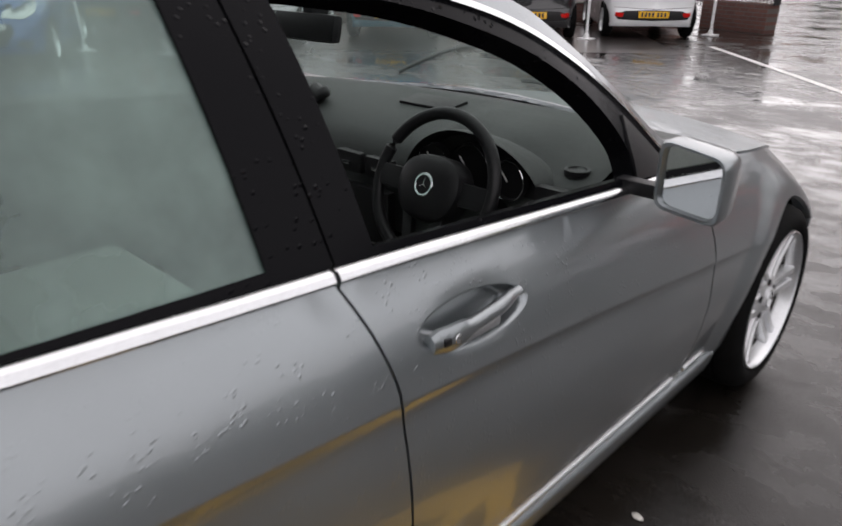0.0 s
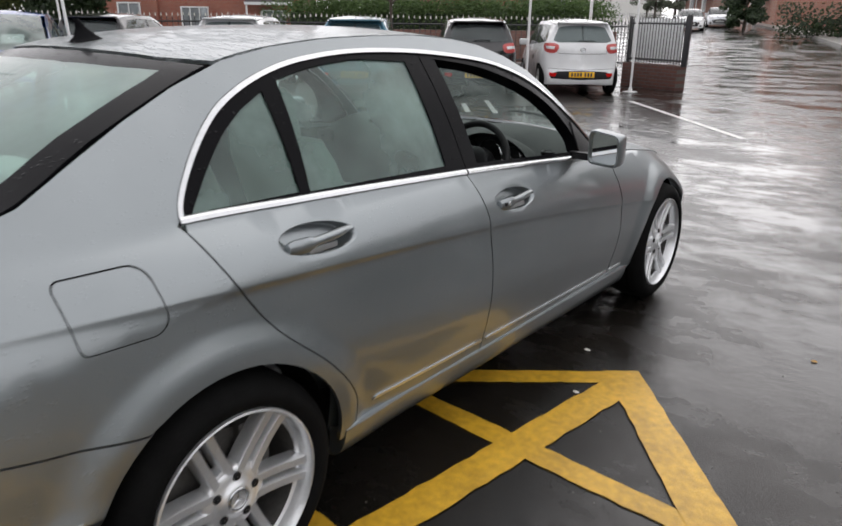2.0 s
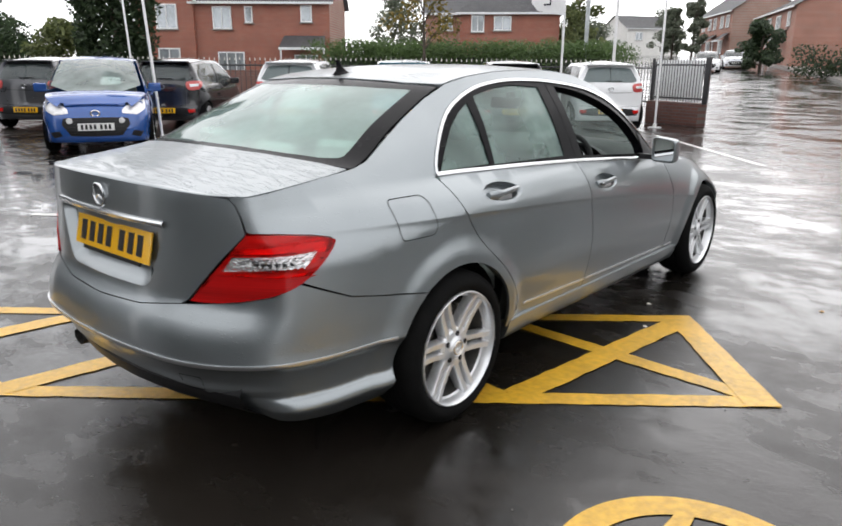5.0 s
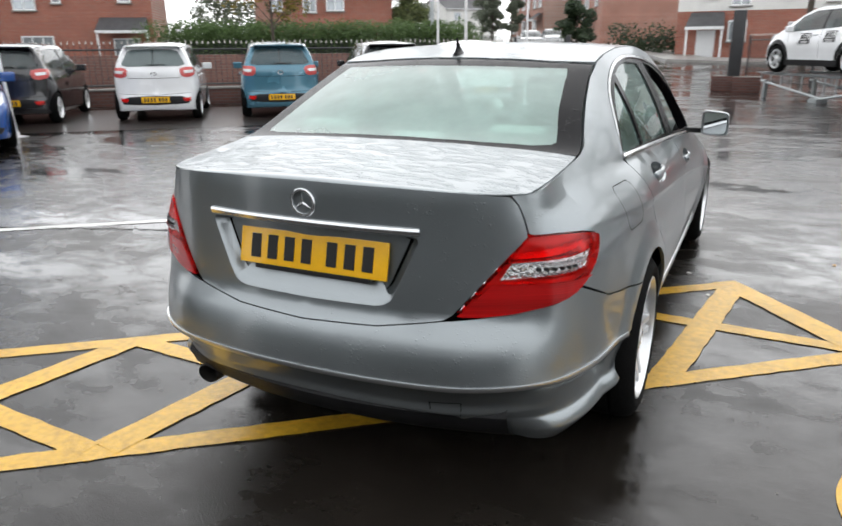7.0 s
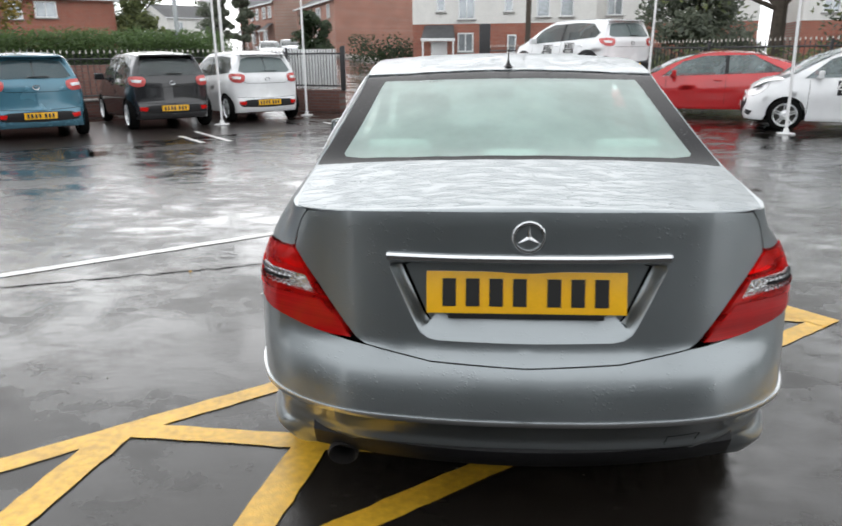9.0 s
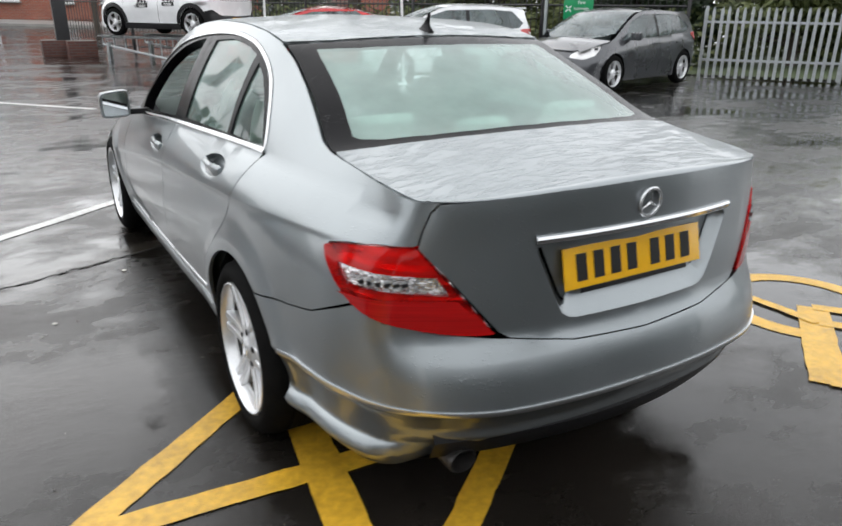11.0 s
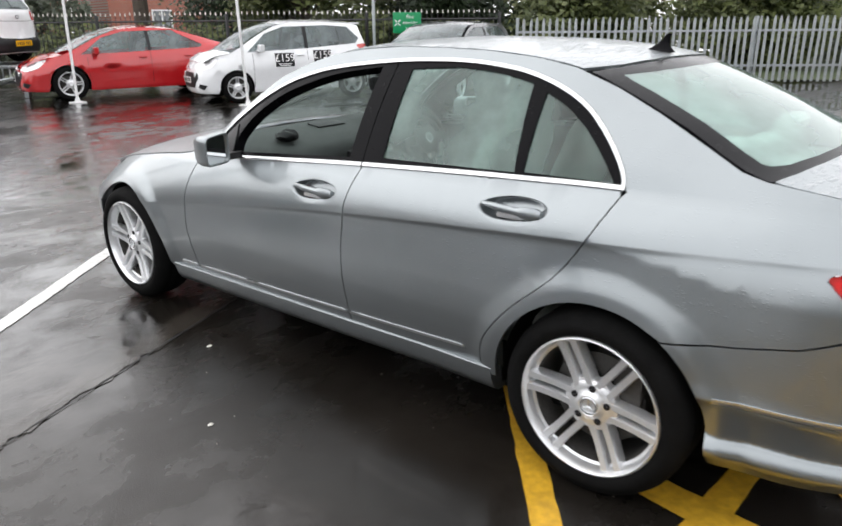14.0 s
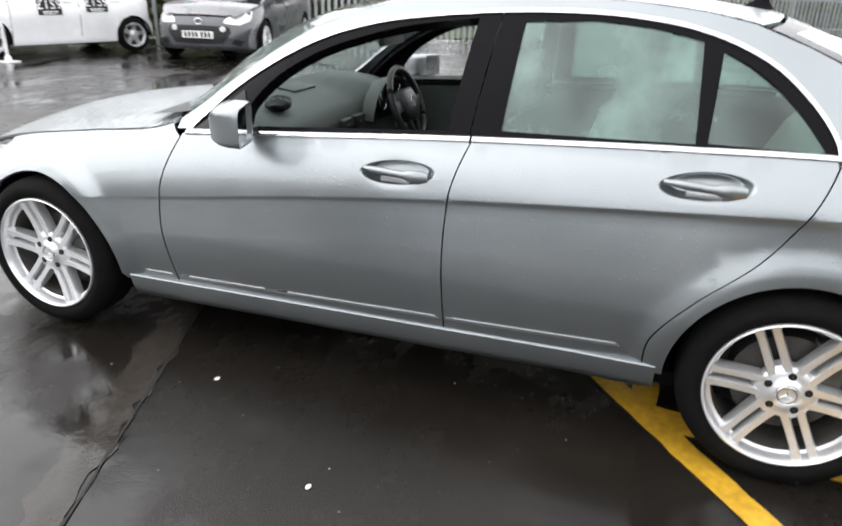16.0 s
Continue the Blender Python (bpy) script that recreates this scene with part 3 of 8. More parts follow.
def patch(bm, poly, fn, step=0.035, flange=0.012, holes=(), extra=(), flip=False, edge=None, lines=()):
    """Lays a flat outline over a curved surface fn(u, v), with its edge turned in. Returns nothing; adds to bm."""
    layer = bm.verts.layers.float_vector.get("n") or bm.verts.layers.float_vector.new("n")
    rings = [dense(list(poly), edge or step)] + [dense(list(h), edge or step) for h in holes]
    pts, faces_in, edges = [], [], []
    for r in rings:
        base = len(pts)
        pts += r
        edges += [(base + k, base + (k + 1) % len(r)) for k in range(len(r))]
    for ln in lines:
        last = None
        for u, v in ln:
            ok = inside(rings[0], u, v) and not any(inside(q, u, v) for q in rings[1:]) and min(math.hypot(u - a, v - b) for a, b in rings[0]) > 0.004
            if ok:
                pts.append((u, v))
                if last is not None:
                    edges.append((last, len(pts) - 1))
            last = len(pts) - 1 if ok else None
    us, vs = [p[0] for p in rings[0]], [p[1] for p in rings[0]]
    near = np.array(pts)

    def free(u, v, clear):
        return inside(rings[0], u, v) and not any(inside(h, u, v) for h in rings[1:]) and np.min(np.hypot(near[:, 0] - u, near[:, 1] - v)) > clear
    for u in np.arange(min(us), max(us), step):
        for v in np.arange(min(vs), max(vs), step):
            if free(u, v, step * 0.45):
                pts.append((u, v))
    for u, v in extra:
        if free(u, v, 0.003):
            pts.append((u, v))
    out = delaunay_2d_cdt([Vector(p) for p in pts], edges, [], 0, 1e-6)
    P2, tris = out[0], out[2]
    h = 0.002
    verts, normals = [], []
    for p in P2:
        c = fn(p.x, p.y)
        nrm = (fn(p.x + h, p.y) - fn(p.x - h, p.y)).cross(fn(p.x, p.y + h) - fn(p.x, p.y - h))
        normals.append(nrm.normalized() * (-1 if flip else 1))
        verts.append(bm.verts.new(c))
    for v, nn in zip(verts, normals):
        v[layer] = nn
    rim = {}
    for t in tris:
        cx, cy = sum(P2[i].x for i in t) / len(t), sum(P2[i].y for i in t) / len(t)
        if not inside(rings[0], cx, cy) or any(inside(q, cx, cy) for q in rings[1:]):
            continue
        order = list(t)
        a, b, c = (verts[i].co for i in order[:3])
        if (b - a).cross(c - a).dot(normals[order[0]]) < 0:
            order.reverse()
        bm.faces.new([verts[i] for i in order])
        for k in range(len(order)):
            i, j = order[k], order[(k + 1) % len(order)]
            if (j, i) in rim:
                del rim[(j, i)]
            else:
                rim[(i, j)] = True
    if flange:
        twin = {}
        for i, j in rim:
            for k in (i, j):
                if k not in twin:
                    a = bm.verts.new(verts[k].co)
                    b = bm.verts.new(verts[k].co - normals[k] * flange)
                    a[layer] = b[layer] = Vector((0, 0, 0))
                    twin[k] = (a, b)
            bm.faces.new((twin[j][0], twin[i][0], twin[i][1], twin[j][1]))


def sheet(name, bm, material, parent, label=""):
    """Finishes patches with their true surface normals."""
    layer = bm.verts.layers.float_vector.get("n")
    bm.normal_update()
    normals = [tuple(v[layer]) if v[layer].length > 0.5 else tuple(v.normal) for v in bm.verts]
    me = bpy.data.meshes.new(name)
    bm.to_mesh(me)
    bm.free()
    me.materials.append(material)
    me.shade_smooth()
    me.normals_split_custom_set_from_vertices(normals)
    return part(name, me, material, parent, label)


def yz(points):
    """Outline points (y, z) of the flank as (s, z)."""
    return [(along(0.86, y), z) for y, z in points]


def flank(sign, inset=0.0, dish=True):
    return lambda s, z: skin(s, z, inset, dish, sign)


def crease_lines(y0, y1, step=0.03):
    ys = [(y, along(0.86, y)) for y in np.arange(y0 - 0.03, y1 + 0.03, step)]
    return [[(q, crease(y) + k) for y, q in ys] for k in (-0.09, -0.05, -0.028, -0.015, -0.006, -0.001, 0.006, 0.022)]


def arch_lines(cy):
    return [[(along(0.86, cy + r * math.cos(a)), 0.31 + r * math.sin(a)) for a in np.linspace(-0.3, 3.45, 46)] for r in (0.362, 0.378, 0.395, 0.415, 0.44, 0.468)]


def dish_lines():
    out = []
    for hy, hz in HANDLES:
        for r in (0.45, 0.62, 0.71, 0.79, 0.86, 0.93, 0.985, 1.03):
            ring = []
            for k in range(41):
                a = k * math.tau / 40
                dz = r * math.sin(a) * (0.040 if math.sin(a) > 0 else 0.036)
                ring.append((along(0.86, hy - 0.8 * dz + r * 0.126 * math.cos(a)), hz + dz))
            out.append(ring)
    return out


def arc(cy, cz, r, a0, a1, n):
    return [(cy + r * math.cos(radians(a0 + (a1 - a0) * k / n)), cz + r * math.sin(radians(a0 + (a1 - a0) * k / n))) for k in range(n + 1)]


def line(f, a, b, n, lift=0.0):
    return [(a + (b - a) * k / n, f(a + (b - a) * k / n) + lift) for k in range(n + 1)]


REAR_EDGE = spline2([(0.415, 0.315), (0.402, 0.43), (0.30, 0.57), (0.15, 0.712), (0.06, 0.84), (-0.008, 0.972)], 6)
B_EDGE = spline2([(1.062, 0.305), (1.072, 0.57), (1.067, 0.76), (1.048, 0.86), (1.022, 0.938)], 5)
A_EDGE = spline2([(2.142, 0.27), (2.170, 0.5), (2.158, 0.70), (2.105, 0.852)], 5)
ARCH_BACK = spline2([(2.085, 0.880), (2.0, 0.965), (1.89, 1.058), (1.75, 1.148), (1.60, 1.222), (1.45, 1.270), (1.28, 1.303), (0.98, 1.333), (0.70, 1.340), (0.50, 1.325), (0.37, 1.300),
                     (0.26, 1.262), (0.17, 1.215), (0.09, 1.150), (0.03, 1.085), (-0.005, 1.03), (-0.014, 0.985)], 4)


def shift(poly, dy=0.0, dz=0.0):
    return [(y + dy, z + dz) for y, z in poly]


def inner_arch(inset):
    """The window line set in by so much, from its front foot to its rear foot."""
    out = []
    for i, p in enumerate(ARCH_BACK):
        a, b = ARCH_BACK[max(i - 1, 0)], ARCH_BACK[min(i + 1, len(ARCH_BACK) - 1)]
        t = np.array(b) - np.array(a)
        t /= np.linalg.norm(t)
        out.append((p[0] - t[1] * inset, p[1] + t[0] * inset))
    return [(y, z) for y, z in out if z > belt_z(y) + 0.004]


G = 0.0025  # half a shut line


def hub_logo(bm, r, depth):
    add_lathe(bm, [(-depth, r), (0, r), (depth * 0.5, r * 0.94), (depth * 0.5, r * 0.80), (0, r * 0.76), (-depth, r * 0.76)], "X", 28)
    for k in range(3):
        a = math.tau * k / 3 + math.pi / 2
        d, w = Vector((0, math.cos(a), math.sin(a))), Vector((0, -math.sin(a), math.cos(a)))
        tip, l, rr, up = d * r * 0.80, w * r * 0.13, -w * r * 0.13, Vector((depth * 0.6, 0, 0))
        v = [bm.verts.new(q) for q in (tip, l - d * 0.07 * r, rr - d * 0.07 * r, up)]
        for f in ((0, 1, 3), (2, 0, 3), (1, 2, 3), (0, 2, 1)):
            bm.faces.new([v[q] for q in f])


def twin_spoke_wheel(name, parent, at, side, width, radius, turn, spokes=6, rim=0.234, rim_mat=ALLOY, sub="wheel"):
    """A wheel with pairs of spokes, a tyre, a hub and black bolt-hole caps; its outer face looks along +x or -x."""
    w = new(name)
    w.parent = parent
    w.matrix_local = Matrix.Translation(at) @ Matrix.Diagonal((side, 1, 1, 1))
    hw = width / 2
    t = bmesh.new()
    add_lathe(t, [(-hw + 0.02, rim - 0.012), (-hw, rim + 0.012), (-hw + 0.004, radius - 0.035), (-hw + 0.02, radius - 0.012), (-hw + 0.05, radius - 0.002), (-0.02, radius), (-0.016, radius - 0.007), (-0.008, radius - 0.007), (-0.004, radius),
                  (0.03, radius), (0.034, radius - 0.007), (0.042, radius - 0.007), (0.046, radius), (hw - 0.05, radius - 0.002), (hw - 0.02, radius - 0.012), (hw - 0.004, radius - 0.035), (hw, rim + 0.035), (hw - 0.002, rim + 0.015), (hw - 0.014, rim + 0.002)], "X", 56)
    part("tyre", t, TYRE, w)
    b = bmesh.new()
    add_lathe(b, [(hw - 0.016, rim + 0.003), (hw - 0.006, rim + 0.001), (hw - 0.004, rim - 0.004), (hw - 0.011, rim - 0.009), (hw - 0.026, rim - 0.013), (hw - 0.045, rim - 0.017), (hw - 0.050, rim - 0.026)], "X", 56)
    face = hw - 0.022
    k0 = rim / 0.234
    for k in range(spokes):
        a = turn + k * math.tau / spokes
        d, u = Vector((0, math.cos(a), math.sin(a))), Vector((0, -math.sin(a), math.cos(a)))
        for sgn in (-1, 1):
            rows = []
            for f, r, wid in ((0, 0.050, 0.0138), (0.15, 0.078, 0.0130), (0.35, 0.112, 0.0126), (0.6, 0.152, 0.0124), (0.85, 0.192, 0.0126), (0.94, 0.209, 0.0136), (1.0, 0.2215, 0.0160)):
                off = sgn * (0.0222 + max(0.0, wid - 0.0126)) * k0
                hwid = wid * k0
                x = face - 0.012 * (1 - f) - 0.006 * math.sin(math.pi * f)
                c = d * r * k0
                rows.append([c + u * (off + q * hwid) + Vector((x - dip, 0, 0)) for q, dip in ((-1.10, 0.045), (-1.0, 0.006), (-0.78, 0.0), (0.78, 0.0), (1.0, 0.006), (1.10, 0.045))])
            add_grid(b, rows)
        rows = [[d * r * k0 + u * q * 0.014 * k0 + Vector((face - 0.016 - drop, 0, 0)) for q in (-1, 0, 1)] for r, drop in ((0.05, 0.0), (0.080, 0.0), (0.089, 0.004), (0.096, 0.03))]
        add_grid(b, rows)
    add_lathe(b, [(face - 0.05, 0.088), (face - 0.022, 0.086), (face - 0.014, 0.079), (face - 0.011, 0.060), (face - 0.008, 0.045), (face - 0.002, 0.040), (face, 0.034), (face - 0.003, 0.030), (face - 0.003, 0.001)], "X", 36)
    bmesh.ops.recalc_face_normals(b, faces=b.faces)
    part("rim", b, rim_mat, w)
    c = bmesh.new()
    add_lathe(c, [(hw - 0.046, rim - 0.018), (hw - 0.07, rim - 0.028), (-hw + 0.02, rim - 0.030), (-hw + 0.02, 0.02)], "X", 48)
    part("barrel", c, ALLOY_SHADED, w, "wheel barrel with brake dust, its colour darkened for shade")
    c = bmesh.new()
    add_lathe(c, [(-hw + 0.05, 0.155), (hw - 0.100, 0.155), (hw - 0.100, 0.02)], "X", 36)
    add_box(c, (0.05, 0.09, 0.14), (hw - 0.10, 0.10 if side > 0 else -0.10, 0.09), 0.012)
    part("brake_disc", c, ALLOY_SHADED, w, "grey brake disc behind the spokes, its colour darkened for shade")
    if spokes == 6:
        # Proud black caps imitate the dark insides of the bolt holes.
        n = bmesh.new()
        add_lathe(n, [(-0.012, 0.0120), (0.0005, 0.0120), (0.0020, 0.0095), (0.0020, 0.001)], "X", 12)
        me = finish(n, "bolt_hole_cap", BLACK)
        for k in range(5):
            a = turn + 0.3 + k * math.tau / 5
            o = part("bolt_hole_cap", me, BLACK, w)
            o.location = (face - 0.0095, 0.058 * math.cos(a), 0.058 * math.sin(a))
    return w


saloon = thing("saloon_car", "silver-grey four-door saloon, wet with rain, front windows down", "car", Matrix())
doors = {}
for sign in (1, -1):
    F = flank(sign)
    flip = sign < 0
    # front wing
    bm = bmesh.new()
    wing = shift(A_EDGE, G * 1.3)[::1] + [(y, rail_z(y) - 0.004) for y in np.linspace(2.170, 3.06, 14)] + [(3.13, 0.66), (3.17, 0.575), (3.12, 0.53)] + arc(2.765, 0.305, 0.352, 38, 184, 22)[0:] + [(2.39, 0.262)]
    patch(bm, yz(wing), F, 0.035, 0.014, lines=crease_lines(2.15, 3.1) + arch_lines(2.765), flip=flip)
    sheet("front_wing", bm, SILVER, saloon)
    # front door
    bm = bmesh.new()
    outline = shift(B_EDGE, G) + line(belt_z, 1.03, 2.10, 12, 0.003) + shift(A_EDGE[::-1], -G * 1.3) + [(2.10, 0.275)]
    patch(bm, yz(outline), F, 0.035, 0.014, lines=crease_lines(1.05, 2.18) + dish_lines()[:8], flip=flip)
    doors[sign, 0] = sheet("front_door", bm, SILVER, saloon, "grey front door with its window wound down")
    # rear door
    bm = bmesh.new()
    outline = shift(REAR_EDGE, G) + line(belt_z, 0.0, 1.018, 12, 0.003) + shift(B_EDGE[::-1], -G) + [(1.0, 0.305)]
    patch(bm, yz(outline), F, 0.035, 0.014, lines=crease_lines(0.0, 1.08) + dish_lines()[8:], flip=flip)
    doors[sign, 1] = sheet("rear_door", bm, SILVER, saloon, "grey rear door with misted window")
    # rear quarter with the roof side and screen pillar
    bm = bmesh.new()
    q = yz(shift(REAR_EDGE, -G) + [(-0.020, 0.985)])
    q += yz(shift(ARCH_BACK[::-1][1:], 0, 0.0)) + yz([(2.135, 0.875), (2.14, 0.905)])
    q += yz([(y, rail_z(y) - 0.002) for y in (2.05, 1.95, 1.8, 1.65, 1.5, 1.35, 1.2, 1.0, 0.8, 0.6, 0.4, 0.25, 0.1, -0.05, -0.2, -0.32)])
    q += [(along(0.835, -0.385), 1.050), (along(0.828, -0.45), 1.041), (along(0.805, -0.58), 1.028), (along(0.79, -0.66), 1.020), (along(0.75, -0.77), 1.010), (along(0.705, -0.855), 1.001), (along(0.645, -0.9115), 1.001), (along(0.666, -0.896), 0.976), (along(0.682, -0.882), 0.936), (along(0.691, -0.872), 0.897)]
    q += [(along(0.70, -0.86), 0.893), (along(0.75, -0.77), 0.890), (along(0.79, -0.66), 0.877), (along(0.81, -0.59), 0.862), (along(0.815, -0.578), 0.845), (along(0.80, -0.64), 0.788), (along(0.785, -0.715), 0.735)]
    q += yz([(-0.55, 0.662), (-0.40, 0.632), (-0.205, 0.603)] + arc(0, 0.312, 0.352, 120, -2, 20) + [(0.39, 0.30)])
    patch(bm, q, F, 0.035, 0.014, lines=crease_lines(-0.72, 0.1) + arch_lines(0.0), flip=flip)
    quarter = sheet("rear_quarter_panel", bm, SILVER, saloon)
    if sign > 0:
        bm = bmesh.new()
        flap = []
        for cy, cz, r, a0 in ((-0.172, 0.897, 0.046, 0), (-0.302, 0.925, 0.018, 90), (-0.286, 0.818, 0.018, 180), (-0.156, 0.838, 0.040, 270)):
            flap += [(cy + r * math.cos(radians(a0 + k * 15)), cz + r * math.sin(radians(a0 + k * 15))) for k in range(7)]
        ring_out = yz(flap)
        ring_in = yz([(-0.215 + (y + 0.215) * 0.976, 0.872 + (z - 0.872) * 0.966) for y, z in flap])
        patch(bm, ring_out, flank(sign, -0.0012), 0.02, 0, holes=[ring_in], flip=flip)
        sheet("fuel_flap", bm, DARK, saloon, "shut line of the fuel flap")
    # sill
    bm = bmesh.new()
    rows = []
    for k in range(41):
        y = 0.372 + 2.0 * k / 40
        dz = -0.045 * (y - 0.37) / 2.0
        dx = 0.012 * smoothstep(0.7, 0.38, y) + float(np.interp(y, [0.37, 1.1, 2.4], [-0.004, 0.002, -0.002]))
        rows.append([(sign * (x + dx), y, z + dz) for x, z in ((0.834, 0.332), (0.8445, 0.3285), (0.847, 0.3235), (0.8455, 0.314), (0.838, 0.282), (0.828, 0.256), (0.814, 0.234), (0.79, 0.218), (0.5, 0.20))])
    vs = add_grid(bm, rows if sign > 0 else [r[::-1] for r in rows])
    bm.faces.new([v for v in vs[0]])
    bm.faces.new([v for v in vs[-1]])
    bmesh.ops.recalc_face_normals(bm, faces=bm.faces)
    part("side_skirt", bm, SILVER, saloon, smooth=30)
    # rubbing strips low on the doors
    for k, (a, b, who) in enumerate(((0.485, 1.056, 1), (1.078, 2.13, 0), (2.16, 2.30, None))):
        bm = bmesh.new()
        zf = lambda y: 0.375 - 0.066 * (y - 0.48) / 1.8
        strip_poly = yz([(y, zf(y) - 0.0045) for y in np.linspace(a, b, 12)] + [(y, zf(y) + 0.0045) for y in np.linspace(b, a + 0.02, 12)])
        patch(bm, strip_poly, flank(sign, -0.004), 0.05, 0.006, flip=flip)
        sheet("rubbing_strip", bm, SATIN, doors[sign, who] if who is not None else saloon, "bright satin strip")
    # bright window surround
    bm = bmesh.new()
    ring = yz(ARCH_BACK) + yz([(y, z) for y, z in inner_arch(0.0115)][::-1])
    patch(bm, ring, flank(sign, -0.004), 0.02, 0.01, flip=flip)
    sheet("window_surround", bm, CHROME, saloon, "bright chrome window surround")
    for a, b, who in ((-0.012, 1.0175, 1), (1.0255, 2.085, 0)):
        bm = bmesh.new()
        ys = np.linspace(a, b, 24)
        add_grid(bm, [[skin(along(0.86, y), belt_z(y) + dz, off, False, sign) for dz, off in ((0.001, 0.004), (0.002, -0.005), (0.006, -0.0085), (0.013, -0.0085), (0.0175, -0.006), (0.0195, 0.006))] for y in ys])
        bmesh.ops.recalc_face_normals(bm, faces=bm.faces)
        part("belt_strip", bm, CHROME, doors[sign, who], "bright chrome strip under the window")
    # black window frames, with the openings cut through
    arch_in = inner_arch(0.012)
    front_hole = spline2([(1.835, 0.915), (1.828, 0.985), (1.74, 1.085), (1.60, 1.170), (1.45, 1.226), (1.28, 1.270), (1.062, 1.301)], 4) + [(1.075, 1.20), (1.100, 0.970)]
    fr = [(y, z) for y, z in arch_in if y > 1.0]
    fr_poly = [(2.05, belt_z(2.05) + 0.020), ] + fr + [(0.992, 1.318), (1.031, 0.965)] + line(belt_z, 1.033, 2.04, 10, 0.0205)
    bm = bmesh.new()
    patch(bm, yz(fr_poly), flank(sign, 0.004, False), 0.03, 0.045, holes=[yz(front_hole)], flip=flip)
    sheet("window_frame", bm, GLOSS, doors[sign, 0], "black front window frame and pillar trim")
    rr = [(y, z) for y, z in arch_in if y < 0.985]
    rear_hole = [(0.932, 0.984), (0.914, 1.298)] + spline2([(0.70, 1.311), (0.53, 1.298), (0.385, 1.270)], 3) + [(0.368, 0.998)]
    quarter_hole = [(0.336, 1.002), (0.328, 1.246)] + spline2([(0.25, 1.210), (0.17, 1.157), (0.09, 1.082), (0.026, 1.005)], 3)
    rr_poly = [(1.027, 0.965), (0.987, 1.318)] + rr + line(belt_z, 0.012, 1.02, 10, 0.0205)
    bm = bmesh.new()
    patch(bm, yz(rr_poly), flank(sign, 0.004, False), 0.03, 0.012, holes=[yz(rear_hole), yz(quarter_hole)], flip=flip)
    sheet("window_frame", bm, GLOSS, doors[sign, 1], "black rear window frame and pillar trim")
    for hole, nm in ((rear_hole, "window"), (quarter_hole, "quarter_window")):
        bm = bmesh.new()
        c = np.mean(hole, axis=0)
        patch(bm, yz([(c[0] + (y - c[0]) * 1.03, c[1] + (z - c[1]) * 1.03) for y, z in hole]), flank(sign, 0.011, False), 0.06, 0, flip=flip)
        g = sheet(nm, bm, GLASS_FOG, doors[sign, 1], "misted greenish side glass beaded with rain")
        g.visible_shadow = False
    # handles
    for k, (hy, hz) in enumerate(HANDLES):
        bm = bmesh.new()
        rows = []
        for j in range(15):
            f = j / 14
            y = hy - 0.108 + 0.222 * f
            z = hz - 0.005 + 0.010 * f
            fat = 0.0215 - 0.0090 * smoothstep(0.24, 0.38, f) - 0.0055 * smoothstep(0.75, 1.0, f) - 0.006 * smoothstep(0.08, 0.0, f)
            base = skin(along(0.86, y), z, 0, False, sign)
            rise = 0.000 + 0.011 * smoothstep(0.0, 0.2, f) * smoothstep(1.0, 0.7, f)
            ring = []
            for m in range(10):
                a = m * math.tau / 10
                ring.append(base + Vector((sign * (rise + 0.012 * math.cos(a) - 0.004), 0, fat * math.sin(a))))
            rows.append(ring + [ring[0]])
        vs = add_grid(bm, rows)
        bm.faces.new(vs[0][:-1])
        bm.faces.new(vs[-1][:-1])
        bmesh.ops.remove_doubles(bm, verts=bm.verts, dist=1e-5)
        bmesh.ops.recalc_face_normals(bm, faces=bm.faces)
        handle = part("door_handle", bm, SILVER, doors[sign, k], "grey pull handle in a dished recess")
        bm = bmesh.new()
        grip = skin(along(0.86, hy + 0.002), hz - 0.021, 0, False, sign)
        add_box(bm, (0.012, 0.098, 0.017), grip - Vector((sign * 0.006, 0, 0)), 0.005)
        part("grip_insert", bm, SATIN, doors[sign, k], "smooth grip pad below the handle")
        if sign > 0 and k == 0:
            bm = bmesh.new()
            base = skin(along(0.86, hy - 0.066), hz - 0.003, 0.002, False, sign) + Vector((0.0055, 0, 0))
            add_lathe(bm, [(-0.01, 0.0085), (0.013, 0.0085), (0.0145, 0.007), (0.0145, 0.001)], "X", 18, base)
            part("key_lock", bm, CHROME, doors[sign, k], "round chrome key lock")
            bm = bmesh.new()
            add_box(bm, (0.02, 0.013, 0.011), base + Vector((0.0025, -0.020, 0.001)), 0.001)
            part("lock_sensor", bm, BLACK, doors[sign, k])
    # tail lamp
    lamp_poly = [(along(0.69, -0.873), 0.8885), (along(0.75, -0.77), 0.886), (along(0.79, -0.66), 0.873), (along(0.81, -0.595), 0.859), (along(0.812, -0.583), 0.845), (along(0.80, -0.645), 0.788), (along(0.785, -0.72), 0.735),
                 (along(0.74, -0.80), 0.700), (along(0.66, -0.90), 0.676), (along(0.56, -0.95), 0.667), (along(0.485, -0.975), 0.668)]
    lamp_poly = lamp_poly[:1] + [tuple(p) for p in spline2(lamp_poly, 3)[1:]]
    bm = bmesh.new()
    clear_poly = [(along(0.645, -0.911), 0.818), (along(0.803, -0.652), 0.829), (along(0.796, -0.70), 0.786), (along(0.612, -0.932), 0.770)]
    patch(bm, lamp_poly, flank(sign, -0.006), 0.03, 0.03, holes=[clear_poly], flip=flip)
